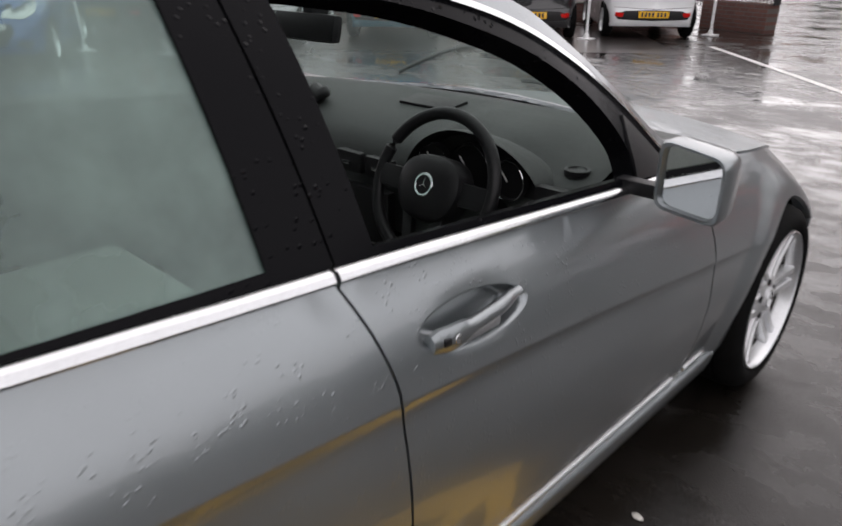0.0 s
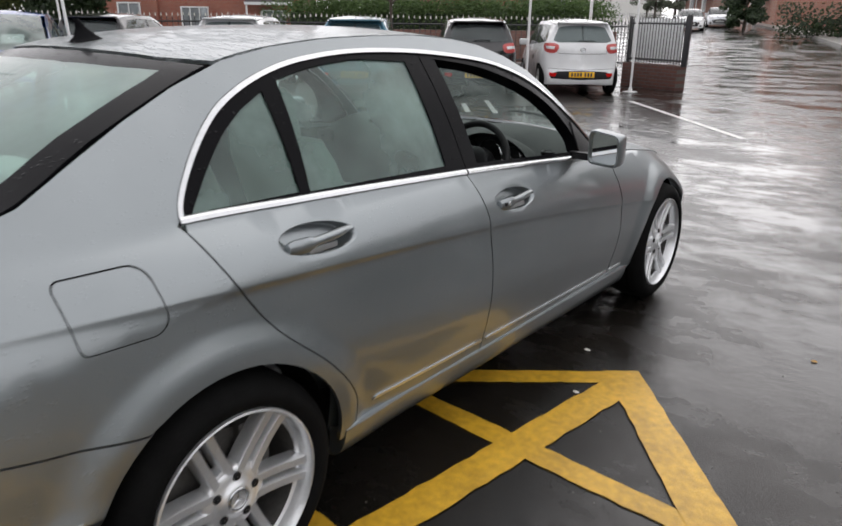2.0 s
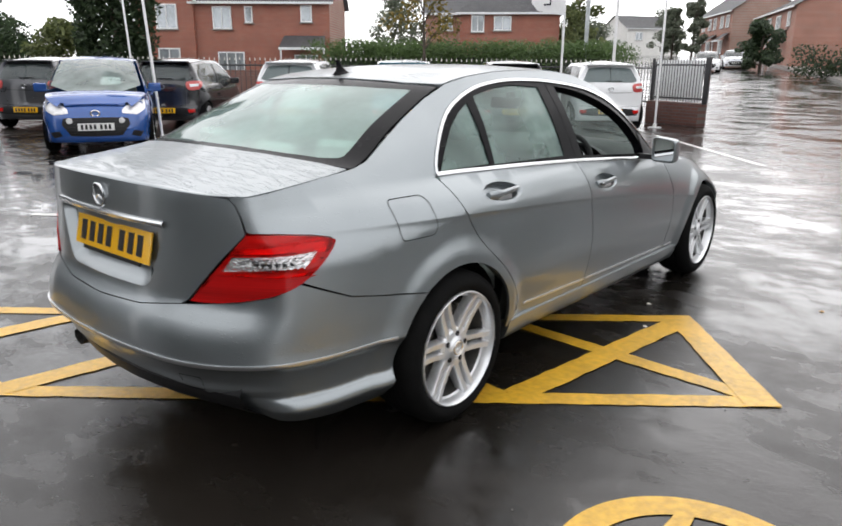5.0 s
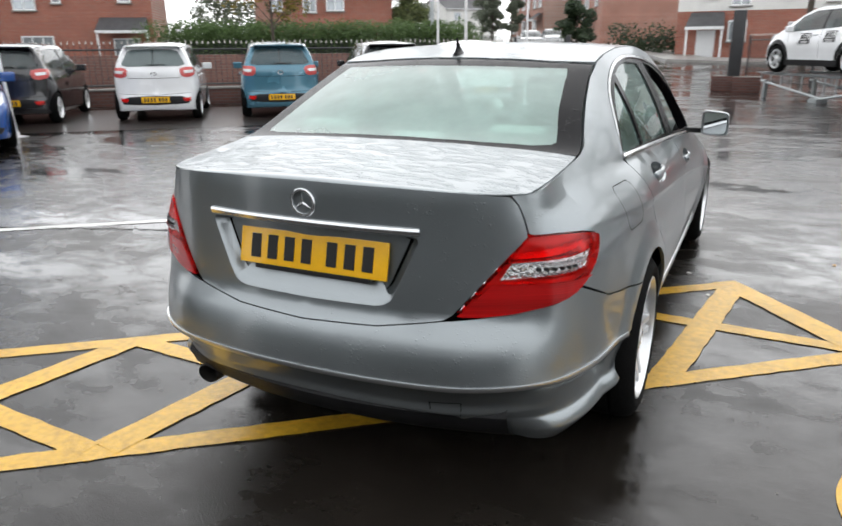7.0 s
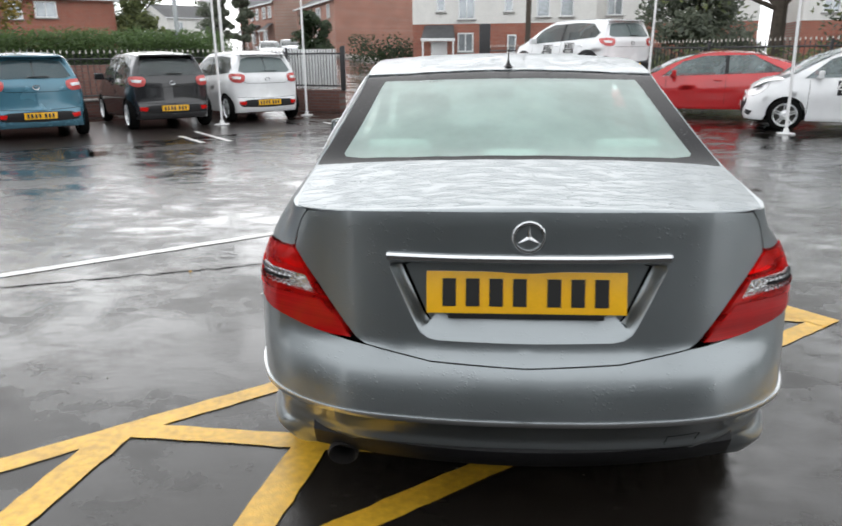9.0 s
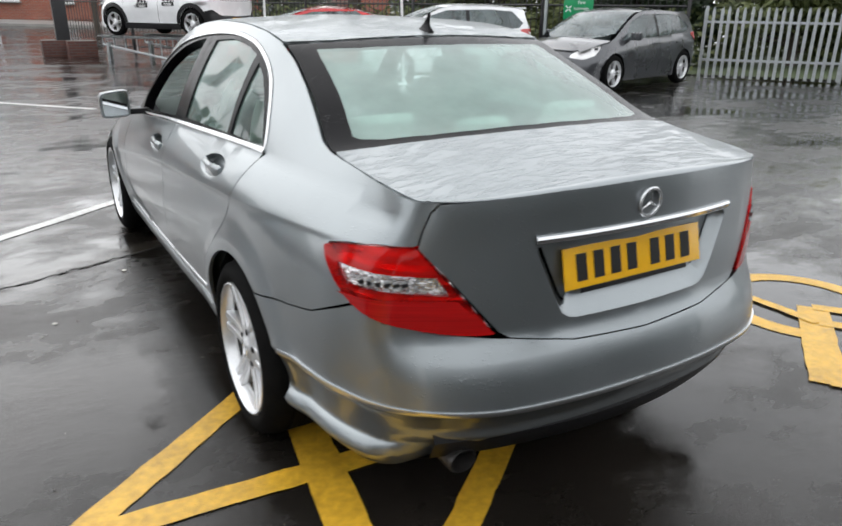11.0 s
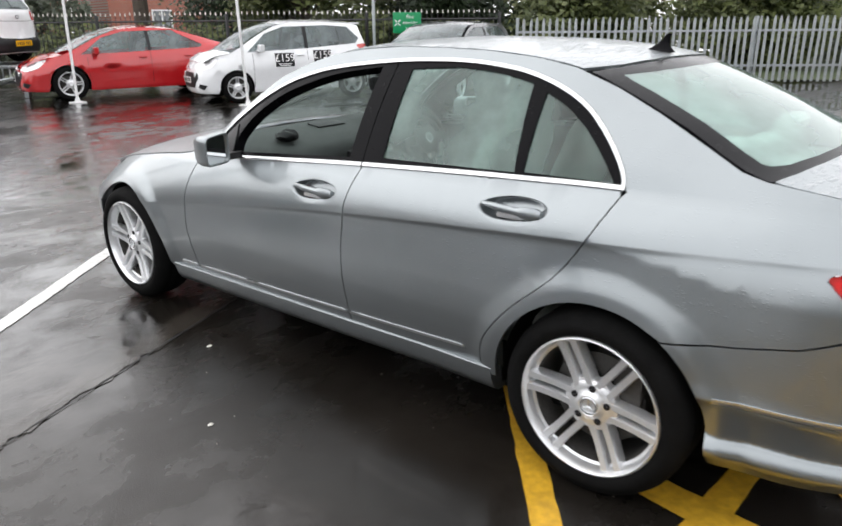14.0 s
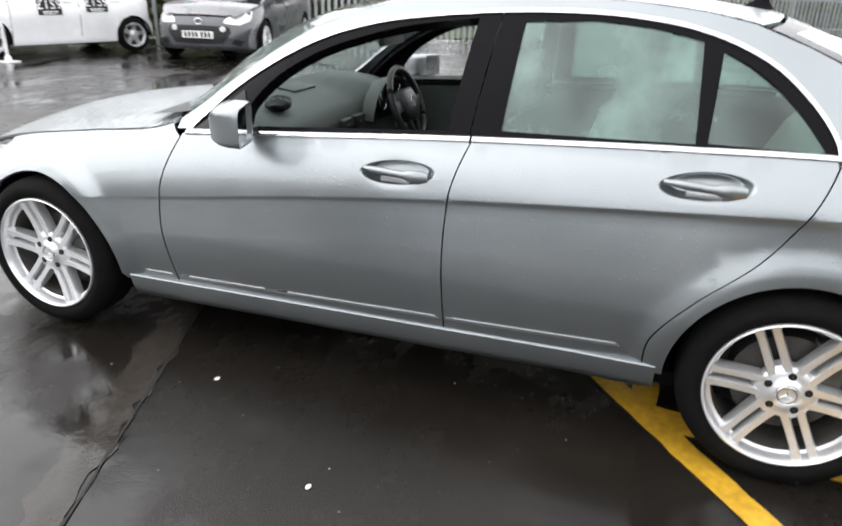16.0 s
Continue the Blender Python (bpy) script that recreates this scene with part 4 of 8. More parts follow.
    lamp = sheet("tail_lamp", bm, SALOON_LENS, saloon, "red wrap-round tail lamp with clear band")
    bm = bmesh.new()
    stepped = lambda s_, z_: skin(s_, z_, 0.026 + 0.007 * abs(((z_ * 55) % 2.0) - 1.0), True, sign)
    patch(bm, lamp_poly, stepped, 0.014, 0, holes=[clear_poly], flip=flip)
    sheet("lamp_reflector", bm, REFLECTOR, lamp, "stepped reflector behind the red lens")
    bm = bmesh.new()
    patch(bm, [(a, min(b, 0.757)) for a, b in lamp_poly][10:] + [(along(0.59, -0.94), 0.757)], flank(sign, -0.008), 0.03, 0.004, flip=flip)
    sheet("lower_lens", bm, RED_DEEP, lamp, "darker red lower lens")
    bm = bmesh.new()
    patch(bm, clear_poly, flank(sign, 0.0), 0.012, 0.006, flip=flip)
    sheet("clear_lens", bm, CLEAR_RIBBED, lamp, "clear ribbed indicator and reversing lens")
    bm = bmesh.new()
    s0, s1 = along(0.70, -0.86), along(0.79, -0.70)
    add_lathe(bm, [(0.006, 0.0), (0.002, 0.008), (-0.004, 0.009)], "Y", 8)
    bulb = finish(bm, "lamp_bulb", CHROME)
    bm = bmesh.new()
    add_box(bm, (0.016, 0.008, 0.010), (0, 0, 0), 0.003)
    socket = finish(bm, "lamp_socket", BLACK)
    for i in range(6):
        part("lamp_socket", socket, BLACK, lamp).location = skin(s0 + (s1 - s0) * (i + 0.6) / 7.5, 0.797, -0.002, True, sign)
    for i in range(9):
        for j in range(2):
            part("lamp_bulb", bulb, CHROME, lamp).location = skin(s0 + (s1 - s0) * i / 8.5, 0.783 + 0.026 * j, -0.002, True, sign)
    # door mirror
    mirror_label = "grey door mirror with dark glass"
    bm = bmesh.new()
    c = Vector((sign * 0.940, 1.785, 0.952))
    rows = []
    for j, (yy, wsc, hsc) in enumerate(((-0.040, 0.84, 0.84), (-0.050, 0.88, 0.88), (-0.052, 0.96, 0.96), (-0.046, 1.0, 1.0), (0.0, 1.0, 1.0), (0.03, 0.93, 0.93), (0.058, 0.74, 0.74), (0.072, 0.42, 0.45), (0.077, 0.08, 0.1))):
        ring = []
        for m in range(28):
            a = m * math.tau / 28
            ca, sa = math.cos(a), math.sin(a)
            px = 0.073 * (abs(ca) ** 0.32) * (1 if ca > 0 else -1) * wsc
            pz = 0.067 * (abs(sa) ** 0.32) * (1 if sa > 0 else -1) * hsc
            pz *= 1.0 - 0.06 * (px / 0.10)
            ring.append(c + Vector((sign * px, yy - 0.26 * px, pz - 0.004 * px / 0.10)))
        rows.append(ring + [ring[0]])
    vs = add_grid(bm, rows)
    bmesh.ops.remove_doubles(bm, verts=bm.verts, dist=1e-5)
    bmesh.ops.recalc_face_normals(bm, faces=bm.faces)
    shell = part("door_mirror", bm, SILVER, saloon, mirror_label)
    bm = bmesh.new()
    face = [c + Vector((p.x - c.x, p.y - c.y - 0.001, p.z - c.z)) for p in rows[0][:-1]]
    bm.faces.new([bm.verts.new(p) for p in (face if sign > 0 else face[::-1])])
    bmesh.ops.recalc_face_normals(bm, faces=bm.faces)
    f0 = bm.faces[:][0]
    if f0.normal.y > 0:
        f0.normal_flip()
    part("mirror_glass", bm, MIRROR, shell, "mirror glass", smooth=0)
    bm = bmesh.new()
    add_box(bm, (0.11, 0.035, 0.03), (sign * 0.825, 1.80, 0.905), 0.008)
    part("mirror_arm", bm, BLACK, shell)
    bm = bmesh.new()
    sail = [(1.842, belt_z(1.842) + 0.024), (1.845, 0.985), (1.868, 1.030), (1.99, 0.930), (2.05, belt_z(2.05) + 0.02)]
    patch(bm, yz(sail), flank(sign, -0.002, False), 0.04, 0.01, flip=flip)
    sheet("mirror_mount", bm, BLACK, doors[sign, 0])
    # head lamp
    bm = bmesh.new()
    patch(bm, yz([(3.10, 0.700), (3.06, 0.69), (3.15, 0.60), (3.24, 0.585)]) + [(along(0.55, 3.46), 0.56), (along(0.52, 3.45), 0.64)], flank(sign, 0.004), 0.04, 0.02, flip=flip)
    sheet("head_lamp", bm, CLEAR_LENS, saloon, "clear head lamp")
    # wheel housing
    for cy in (0.0, 2.765):
        bm = bmesh.new()
        rows = [[(sign * x, cy + 0.36 * math.cos(radians(a)), 0.312 + 0.36 * math.sin(radians(a))) for x in (0.40, 0.6, 0.80)] for a in range(-9, 190, 11)]
        add_grid(bm, rows)
        add_box(bm, (0.02, 0.72, 0.62), (sign * 0.40, cy, 0.36))
        part("wheel_housing", bm, DARK, saloon)

WHEELS = [("rear_wheel", 0.0, 0.752, 0.245, 0.314, (-0.12, 0.09)), ("front_wheel", 2.765, 0.770, 0.225, 0.314, (0.05, 0.17))]
for nm, cy, cx, wd, rad, turn in WHEELS:
    for sign in (1, -1):
        twin_spoke_wheel(nm, saloon, (sign * cx, cy, 0.314), sign, wd, rad, turn[sign < 0], rim=0.234)
        hub = bmesh.new()
        hub_logo(hub, 0.030, 0.004)
        ob = part("hub_badge", hub, CHROME, saloon)
        ob.matrix_world = Matrix.Translation((sign * (cx + wd / 2 - 0.022), cy, 0.314)) @ Matrix.Diagonal((sign, 1, 1, 1))

# ---- tail
bm = bmesh.new()
half = [(0.0, 0.612), (along(0.25, -1.01), 0.622), (along(0.44, -0.985), 0.650), (along(0.56, -0.95), 0.661), (along(0.66, -0.90), 0.670), (along(0.74, -0.80), 0.694), (along(0.785, -0.725), 0.730)]
half += yz([(-0.55, 0.657), (-0.40, 0.627), (-0.207, 0.598)] + arc(0, 0.312, 0.352, 124, 178, 10) + [(-0.362, 0.215), (-0.55, 0.215)]) + [(along(0.70, -0.84), 0.245), (along(0.60, -0.93), 0.275), (along(0.53, -0.96), 0.325), (along(0.47, -0.975), 0.352), (along(0.3, -1.01), 0.358), (0.0, 0.360)]
rows_extra = [(s, z) for s in np.arange(0.0, 1.75, 0.022) for z in (0.25, 0.262, 0.272, 0.282, 0.292, 0.302, 0.313, 0.325, 0.34, 0.355, 0.365, 0.375, 0.385, 0.40, 0.42, 0.455, 0.468, 0.475, 0.49, 0.515)]
for sign in (1, -1):
    patch(bm, half, flank(sign), 0.03, 0.014, extra=rows_extra, flip=sign < 0)
sheet("rear_bumper", bm, SILVER, saloon, "grey rear bumper with sculpted lower edge")
bm = bmesh.new()
for sign in (1, -1):
    zs = lambda s: 0.472 - 0.006 * smoothstep(0.5, 1.5, s)
    ss = np.linspace(0.0, along(0.84, -0.36), 40)
    patch(bm, [(s, zs(s) - 0.007) for s in ss] + [(s, zs(s) + 0.007) for s in ss[::-1]], flank(sign, -0.005), 0.05, 0.006, flip=sign < 0)
sheet("bumper_strip", bm, SATIN, saloon, "bright strip along the bumper")
bm = bmesh.new()
add_grid(bm, [[(x, -0.80 - 0.18 * (1 - (x / 0.8) ** 2) + dy, z) for x in np.linspace(-0.60, 0.60, 29)] for dy, z in ((0.04, 0.385), (0.022, 0.345), (0.05, 0.285), (0.12, 0.24), (0.5, 0.22))])
part("diffuser", bm, BLACK, saloon, "black lower valance")
bm = bmesh.new()
ex = [(-0.06, 0.046), (-0.052, 0.050), (0.0, 0.049), (0.20, 0.045)]
add_lathe(bm, [(h, r * 0.72) for h, r in ex] + [(0.18, 0.026), (-0.04, 0.030), (-0.06, 0.033)], "Y", 24, (0, -0.812, 0.270))
for v in bm.verts:
    v.co.x = -0.515 + v.co.x * 1.25
part("exhaust", bm, mat("dark_steel", (0.045, 0.042, 0.04), 0.4, 0.6, 0.3, 20), saloon, "oval exhaust tailpipe")

bm = bmesh.new()


RECESS = [(0.0, 0.884), (0.352, 0.884), (0.366, 0.880), (0.369, 0.868), (0.300, 0.722), (0.284, 0.694), (0.262, 0.680), (0.235, 0.675), (0.0, 0.672)]
half = [(0.0, 0.6155), (along(0.25, -1.01), 0.6255), (along(0.44, -0.985), 0.6535), (along(0.470, -0.978), 0.668), (along(0.60, -0.935), 0.80), (along(0.687, -0.876), 0.8885), (along(0.678, -0.885), 0.935), (along(0.662, -0.899), 0.975), (along(0.640, -0.915), 0.998), (along(0.5, -0.97), 1.010), (along(0.3, -1.01), 1.017), (0.0, 1.020)] + RECESS
for sign in (1, -1):
    patch(bm, half, flank(sign), 0.03, 0.012, edge=0.02, flip=sign < 0)
boot = sheet("boot_lid", bm, SILVER, saloon, "grey boot lid with recessed plate panel")
# pan behind the number plate
bm = bmesh.new()


def pan_point(x, z, depth):
    p = skin(abs(x), z, 0, True, 1 if x >= 0 else -1)
    return p + Vector((0, depth, 0))


ring2 = dense(RECESS, 0.02)
ring2 = [p for p in ring2 if p[0] > 0.001]
loop = ring2[::1] + [(-x, z) for x, z in ring2[::-1]]
mid_z = 0.785
rows = []
for f, depth in ((0.0, 0.0), (0.12, 0.004), (0.35, 0.016), (0.65, 0.030), (0.88, 0.037), (1.0, 0.039)):
    row = []
    for x, z in loop:
        low = smoothstep(0.74, 0.68, z)
        ins = f * (0.030 + 0.022 * low)
        zz = z + (ins if z < 0.70 else 0.0) - (f * 0.012 if z > 0.875 else 0.0)
        xx = x - math.copysign(min(ins, abs(x) * 0.3), x)
        row.append(pan_point(xx, zz, depth))
    rows.append(row + [row[0]])
vs = add_grid(bm, rows)
bmesh.ops.remove_doubles(bm, verts=bm.verts, dist=1e-5)
inner = [(p.x, p.z) for p in rows[-1][:-1]]
patch(bm, inner, lambda x, z: pan_point(x, z, 0.0385), 0.04, 0)
bmesh.ops.recalc_face_normals(bm, faces=bm.faces)
part("plate_recess", bm, SILVER, boot, "grey recessed panel behind the number plate", smooth=60)
bm = bmesh.new()
lid = [(rail_x(y) - 0.005, y) for y in np.linspace(-0.40, -0.79, 9)] + [(0.612, -0.806), (0.595, -0.822), (0.548, -0.846), (0.45, -0.878), (0.25, -0.912), (0.0, -0.922)]
glass_foot = [(0.0, -0.500), (0.2, -0.488), (0.4, -0.456), (0.55, -0.42), (0.65, -0.388)]
poly = lid + [(-x, y) for x, y in lid[::-1][1:]] + [(-x, y) for x, y in glass_foot[::-1]] + glass_foot[1:-1]
patch(bm, poly, top, 0.05, 0.012)
sheet("boot_top", bm, SILVER_TOP, boot, "beads of rain on the flat of the boot")
# rounded lip between the flat of the boot and its rear face
bm = bmesh.new()
rows = []
for k in range(61):
    x = -0.612 + 1.224 * k / 60
    a = top(x, float(np.interp(abs(x), [0, 0.25, 0.45, 0.548, 0.595, 0.612], [-0.920, -0.910, -0.876, -0.844, -0.820, -0.804])))
    px = abs(x) * float(np.interp(abs(x), [0, 0.4, 0.55, 0.612], [1.0, 1.05, 1.06, 1.05]))
    s = along(px, float(np.interp(px, PLAN_P[:90, 0], PLAN_P[:90, 1])))
    b = skin(s, float(np.interp(px, [0, 0.3, 0.5, 0.665, 0.69], [1.0195, 1.0165, 1.0095, 1.0015, 0.995])), 0, True, 1 if x >= 0 else -1)
    rows.append([a, a.lerp(b, 0.35) + Vector((0, -0.002, 0.003)), a.lerp(b, 0.75) + Vector((0, -0.003, 0.003)), b])
add_grid(bm, rows)
bmesh.ops.recalc_face_normals(bm, faces=bm.faces)
part("boot_lip", bm, SILVER, boot)
bm = bmesh.new()
add_grid(bm, [[skin(abs(x), z, -o, True, 1 if x >= 0 else -1) for x in np.linspace(-0.375, 0.375, 31)] for o, z in ((0.0, 0.911), (0.008, 0.909), (0.011, 0.902), (0.006, 0.890), (-0.02, 0.888))])
bmesh.ops.recalc_face_normals(bm, faces=bm.faces)
part("chrome_strip", bm, CHROME, boot, "chrome strip above the number plate")
bm = bmesh.new()
hub_logo(bm, 0.043, 0.006)
badge = part("boot_badge", bm, CHROME, boot, "round chrome badge")
badge.matrix_world = Matrix.Translation((0, -0.957, 0.957)) @ Matrix.Rotation(-math.pi / 2, 4, "Z") @ Matrix.Rotation(radians(4), 4, "Y")


def number_plate(parent, at, tilt, turn, w=0.52, h=0.111, back=PLATE_Y, frame=True):
    """A plate with plain bars in place of its characters."""
    bm = bmesh.new()
    add_box(bm, (w, 0.006, h), (0, 0, 0), 0.002)
    p = part("number_plate", bm, back, parent, "yellow rear number plate" if back == PLATE_Y else "white front number plate")
    M = Matrix.Translation(at) @ Matrix.Rotation(turn, 4, "Z") @ Matrix.Rotation(tilt, 4, "X")
    p.matrix_local = M
    b = bmesh.new()
    pitch = w * 0.118
    x = -w * 0.385
    add_box(b, (pitch * 0.58, 0.003, h * 0.66), (0, 0, 0), 0.0008, seg=1)
    me = finish(b, "plate_bar", INK)
    for k in range(7):
        part("plate_bar", me, INK, p).location = (x, -0.0045, 0.002 * h)
        x += pitch * (1.45 if k == 3 else 1.0)
    if frame:
        b = bmesh.new()
        add_box(b, (w * 0.78, 0.004, h * 0.14), (0, 0.002, -h * 0.56), 0.001)
        part("dealer_strip", b, BLACK, p)
    return p


number_plate(saloon, (0, -0.926, 0.800), radians(-13), 0)

bm = bmesh.new()
c0, c1 = along(0.40, -0.99), along(0.50, -0.965)
patch(bm, [(c0, 0.345), (c1, 0.350), (c1, 0.405), (c0, 0.400)], flank(1, -0.0012), 0.03, 0, holes=[[(c0 + 0.003, 0.348), (c1 - 0.003, 0.353), (c1 - 0.003, 0.402), (c0 + 0.003, 0.397)]])
sheet("towing_cover", bm, DARK, saloon, "outline of the towing eye cover")

# ---- glazing, roof and bonnet
bm = bmesh.new()
gt = [(0.0, 0.125), (0.2, 0.137), (0.4, 0.170), (0.556, 0.215)]
gl_side = [(rail_x(y) - 0.004, y) for y in np.linspace(0.18, -0.36, 10)]
outer = gt + gl_side + [(x, y + 0.006) for x, y in glass_foot[::-1]]
outer = outer + [(-x, y) for x, y in outer[::-1][1:-1]]
inner = [(x * 0.86, y - 0.075) for x, y in gt] + [(x - 0.075, y - 0.03) for x, y in gl_side[1:-1]] + [(0.560, -0.352), (0.5, -0.385), (0.35, -0.425), (0.2, -0.448), (0.0, -0.458)]
inner = inner + [(-x, y) for x, y in inner[::-1][1:-1]]
patch(bm, outer, lambda x, y: top(x, y, -0.004), 0.05, 0.01, holes=[inner])
rear_window = sheet("rear_window", bm, GLOSS, saloon, "rear window with black border")
bm = bmesh.new()
patch(bm, inner, lambda x, y: top(x, y, -0.004), 0.06, 0)
g = sheet("glass_pane", bm, GLASS_REAR, rear_window, "pale green misted rear glass")
g.visible_shadow = False
bm = bmesh.new()
roof_side = [(rail_x(y) - 0.003, y) for y in np.linspace(0.24, 1.30, 16)]
roof_poly = [(x, y + 0.012) for x, y in gt[:-1]] + roof_side + [(0.4, 1.37), (0.2, 1.392), (0.0, 1.40)]
roof_poly += [(-x, y) for x, y in roof_poly[::-1][1:-1]]
patch(bm, roof_poly, top, 0.05, 0.01)
sheet("roof", bm, SILVER_TOP, saloon, "grey roof beaded with rain")
bm = bmesh.new()
ws = [(0.0, 1.412), (0.2, 1.404), (0.4, 1.382), (0.575, 1.318)] + [(rail_x(y) - 0.012, y) for y in np.linspace(1.40, 2.08, 12)] + [(0.62, 2.19), (0.4, 2.285), (0.2, 2.32), (0.0, 2.33)]
ws += [(-x, y) for x, y in ws[::-1][1:-1]]
patch(bm, ws, lambda x, y: top(x, y, -0.003), 0.06, 0)
g = sheet("windscreen", bm, GLASS_SCREEN, saloon, "windscreen running with rain")
g.visible_shadow = False
bm = bmesh.new()
bn = [(0.0, 2.35), (0.2, 2.34), (0.4, 2.305), (0.62, 2.215), (0.715, 2.155)] + [(rail_x(y) - 0.004, y) for y in np.linspace(2.25, 3.30, 14)] + [(0.45, 3.40), (0.25, 3.46), (0.0, 3.48)]
bn += [(-x, y) for x, y in bn[::-1][1:-1]]
patch(bm, bn, top, 0.06, 0.012)
sheet("bonnet", bm, SILVER_TOP, saloon, "grey bonnet wet with rain")
bm = bmesh.new()
half = [(0.0, 0.60), (along(0.3, 3.52), 0.60), (along(0.55, 3.46), 0.555)] + yz([(3.24, 0.58), (3.165, 0.57), (3.115, 0.525)] + arc(2.765, 0.305, 0.352, 36, -10, 10) + [(3.13, 0.20)]) + [(along(0.5, 3.48), 0.19), (0.0 + PLAN_S[-1], 0.19)]
half[0] = (PLAN_S[-1], 0.60)
for sign in (1, -1):
    patch(bm, half, flank(sign), 0.05, 0.012, flip=sign < 0)
sheet("front_bumper", bm, SILVER, saloon)
bm = bmesh.new()
add_box(bm, (0.62, 0.03, 0.10), (0, 3.49, 0.575), 0.02, Matrix.Rotation(radians(-25), 3, "X"))
part("grille", bm, CHROME, saloon, "chrome radiator grille")
for x in (0.10, -0.42):
    bm = bmesh.new()
    add_tube(bm, [top(x + 0.42 * k / 8 + 0.08, 2.27 - 0.10 * k / 8, 0.012) for k in range(9)], 0.007, 6)
    part("wiper", bm, BLACK, saloon)
# aerial fin
bm = bmesh.new()
base = top(0, 0.225)
rows = []
for k in range(9):
    f = k / 8
    wdt, ln = 0.017 * (1 - f) ** 5 + 0.0035 * (1 - 0.5 * f), 0.055 * (1 - f) ** 2.2 + 0.011
    cy = -0.035 * f
    rows.append([base + Vector((wdt * math.cos(a), cy + ln * math.sin(a), 0.066 * f ** 1.05 - 0.005)) for a in np.linspace(0, math.tau, 17)])
vs = add_grid(bm, rows)
bm.faces.new(vs[-1][:-1])
bmesh.ops.recalc_face_normals(bm, faces=bm.faces)
part("aerial_fin", bm, GLOSS, saloon, "black shark-fin aerial")
# dark structure behind the panels
for sign in (1, -1):
    bm = bmesh.new()
    patch(bm, yz([(0.36, 0.26), (2.40, 0.24), (2.42, 0.60), (2.05, 0.85), (1.0, 0.925), (0.0, 0.965), (-0.3, 0.95), (-0.30, 0.66), (0.1, 0.69), (0.34, 0.5)]), flank(sign, 0.055, False), 0.08, 0, flip=sign < 0)
    part("door_card", bm, DASH, saloon, "dark inner door panel")
bm = bmesh.new()
for sign in (1, -1):
    h2 = [(0.0, 0.30), (0.0, 0.98), (along(0.62, -0.93), 0.97)] + yz([(-0.5, 0.93), (-0.36, 0.70), (-0.36, 0.30)])
    patch(bm, h2, flank(sign, 0.065, False), 0.08, 0, flip=sign < 0)
part("inner_tail", bm, DARK, saloon)
bm = bmesh.new()
add_box(bm, (1.5, 2.2, 0.05), (0, 1.2, 0.235), 0.01)
add_box(bm, (1.0, 0.8, 0.04), (0, -0.38, 0.31), 0.01)
add_box(bm, (1.1, 0.8, 0.04), (0, 2.95, 0.26), 0.01)
add_box(bm, (1.36, 0.03, 0.55), (0, 2.18, 0.55), 0.01)
part("floor_pan", bm, DARK, saloon)

# ---- cabin
bm = bmesh.new()
patch(bm, [(x * 0.96, y) for x, y in roof_poly], lambda x, y: top(x, y, -0.035), 0.10, 0)
part("headlining", bm, HEADLINER, saloon)
bm = bmesh.new()
rows = []
for y, z, arch in ((1.80, 0.58, 0), (1.775, 0.74, 0), (1.775, 0.80, 0.2), (1.79, 0.838, 0.75), (1.82, 0.862, 1.0), (1.90, 0.892, 1.0), (2.00, 0.915, 0.75), (2.12, 0.926, 0.3), (2.30, 0.898, 0)):
    row = []
    for x in np.linspace(-0.70, 0.70, 43):
        q = math.exp(-((x - 0.37) / 0.17) ** 4)
        row.append((x, y - 0.045 * arch * q + 0.05 * (1 - (x / 0.7) ** 2), z + 0.012 * math.cos(x * 2) + 0.050 * arch * q))
    rows.append(row)
add_grid(bm, rows)
bmesh.ops.recalc_face_normals(bm, faces=bm.faces)
dash = part("dashboard", bm, DASH, saloon, "dark grey moulded dashboard")
bm = bmesh.new()
add_grid(bm, [[(x, y, z) for x in np.linspace(-0.69, 0.69, 15)] for y, z in ((1.79, 0.60), (1.82, 0.45), (1.95, 0.36))])
part("lower_dashboard", bm, DASH_LOW, dash)
bm = bmesh.new()
rows = []
for f in np.linspace(0, 1, 7):
    rows.append([(0.40 + (0.225 + 0.012 * f) * math.cos(a), 1.740 + 0.17 * f + 0.02 * abs(math.cos(a)), 0.775 + (0.185 - 0.075 * f * f) * math.sin(a)) for a in np.linspace(0, math.pi, 25)])
add_grid(bm, rows)
part("instrument_cowl", bm, DASH, dash, "arched hood over the instruments")
bm = bmesh.new()
rows = []
for f in np.linspace(0, 1, 4):
    rows.append([(0.40 + (0.223 - 0.020 * f) * math.cos(a), 1.7405 + 0.036 * f + 0.02 * abs(math.cos(a)), 0.775 + (0.183 - 0.016 * f) * math.sin(a)) for a in np.linspace(0, math.pi, 25)])
vs = add_grid(bm, rows)
bm.faces.new(vs[-1])
part("instrument_panel", bm, BLACK, dash, "black instrument panel under its hood")
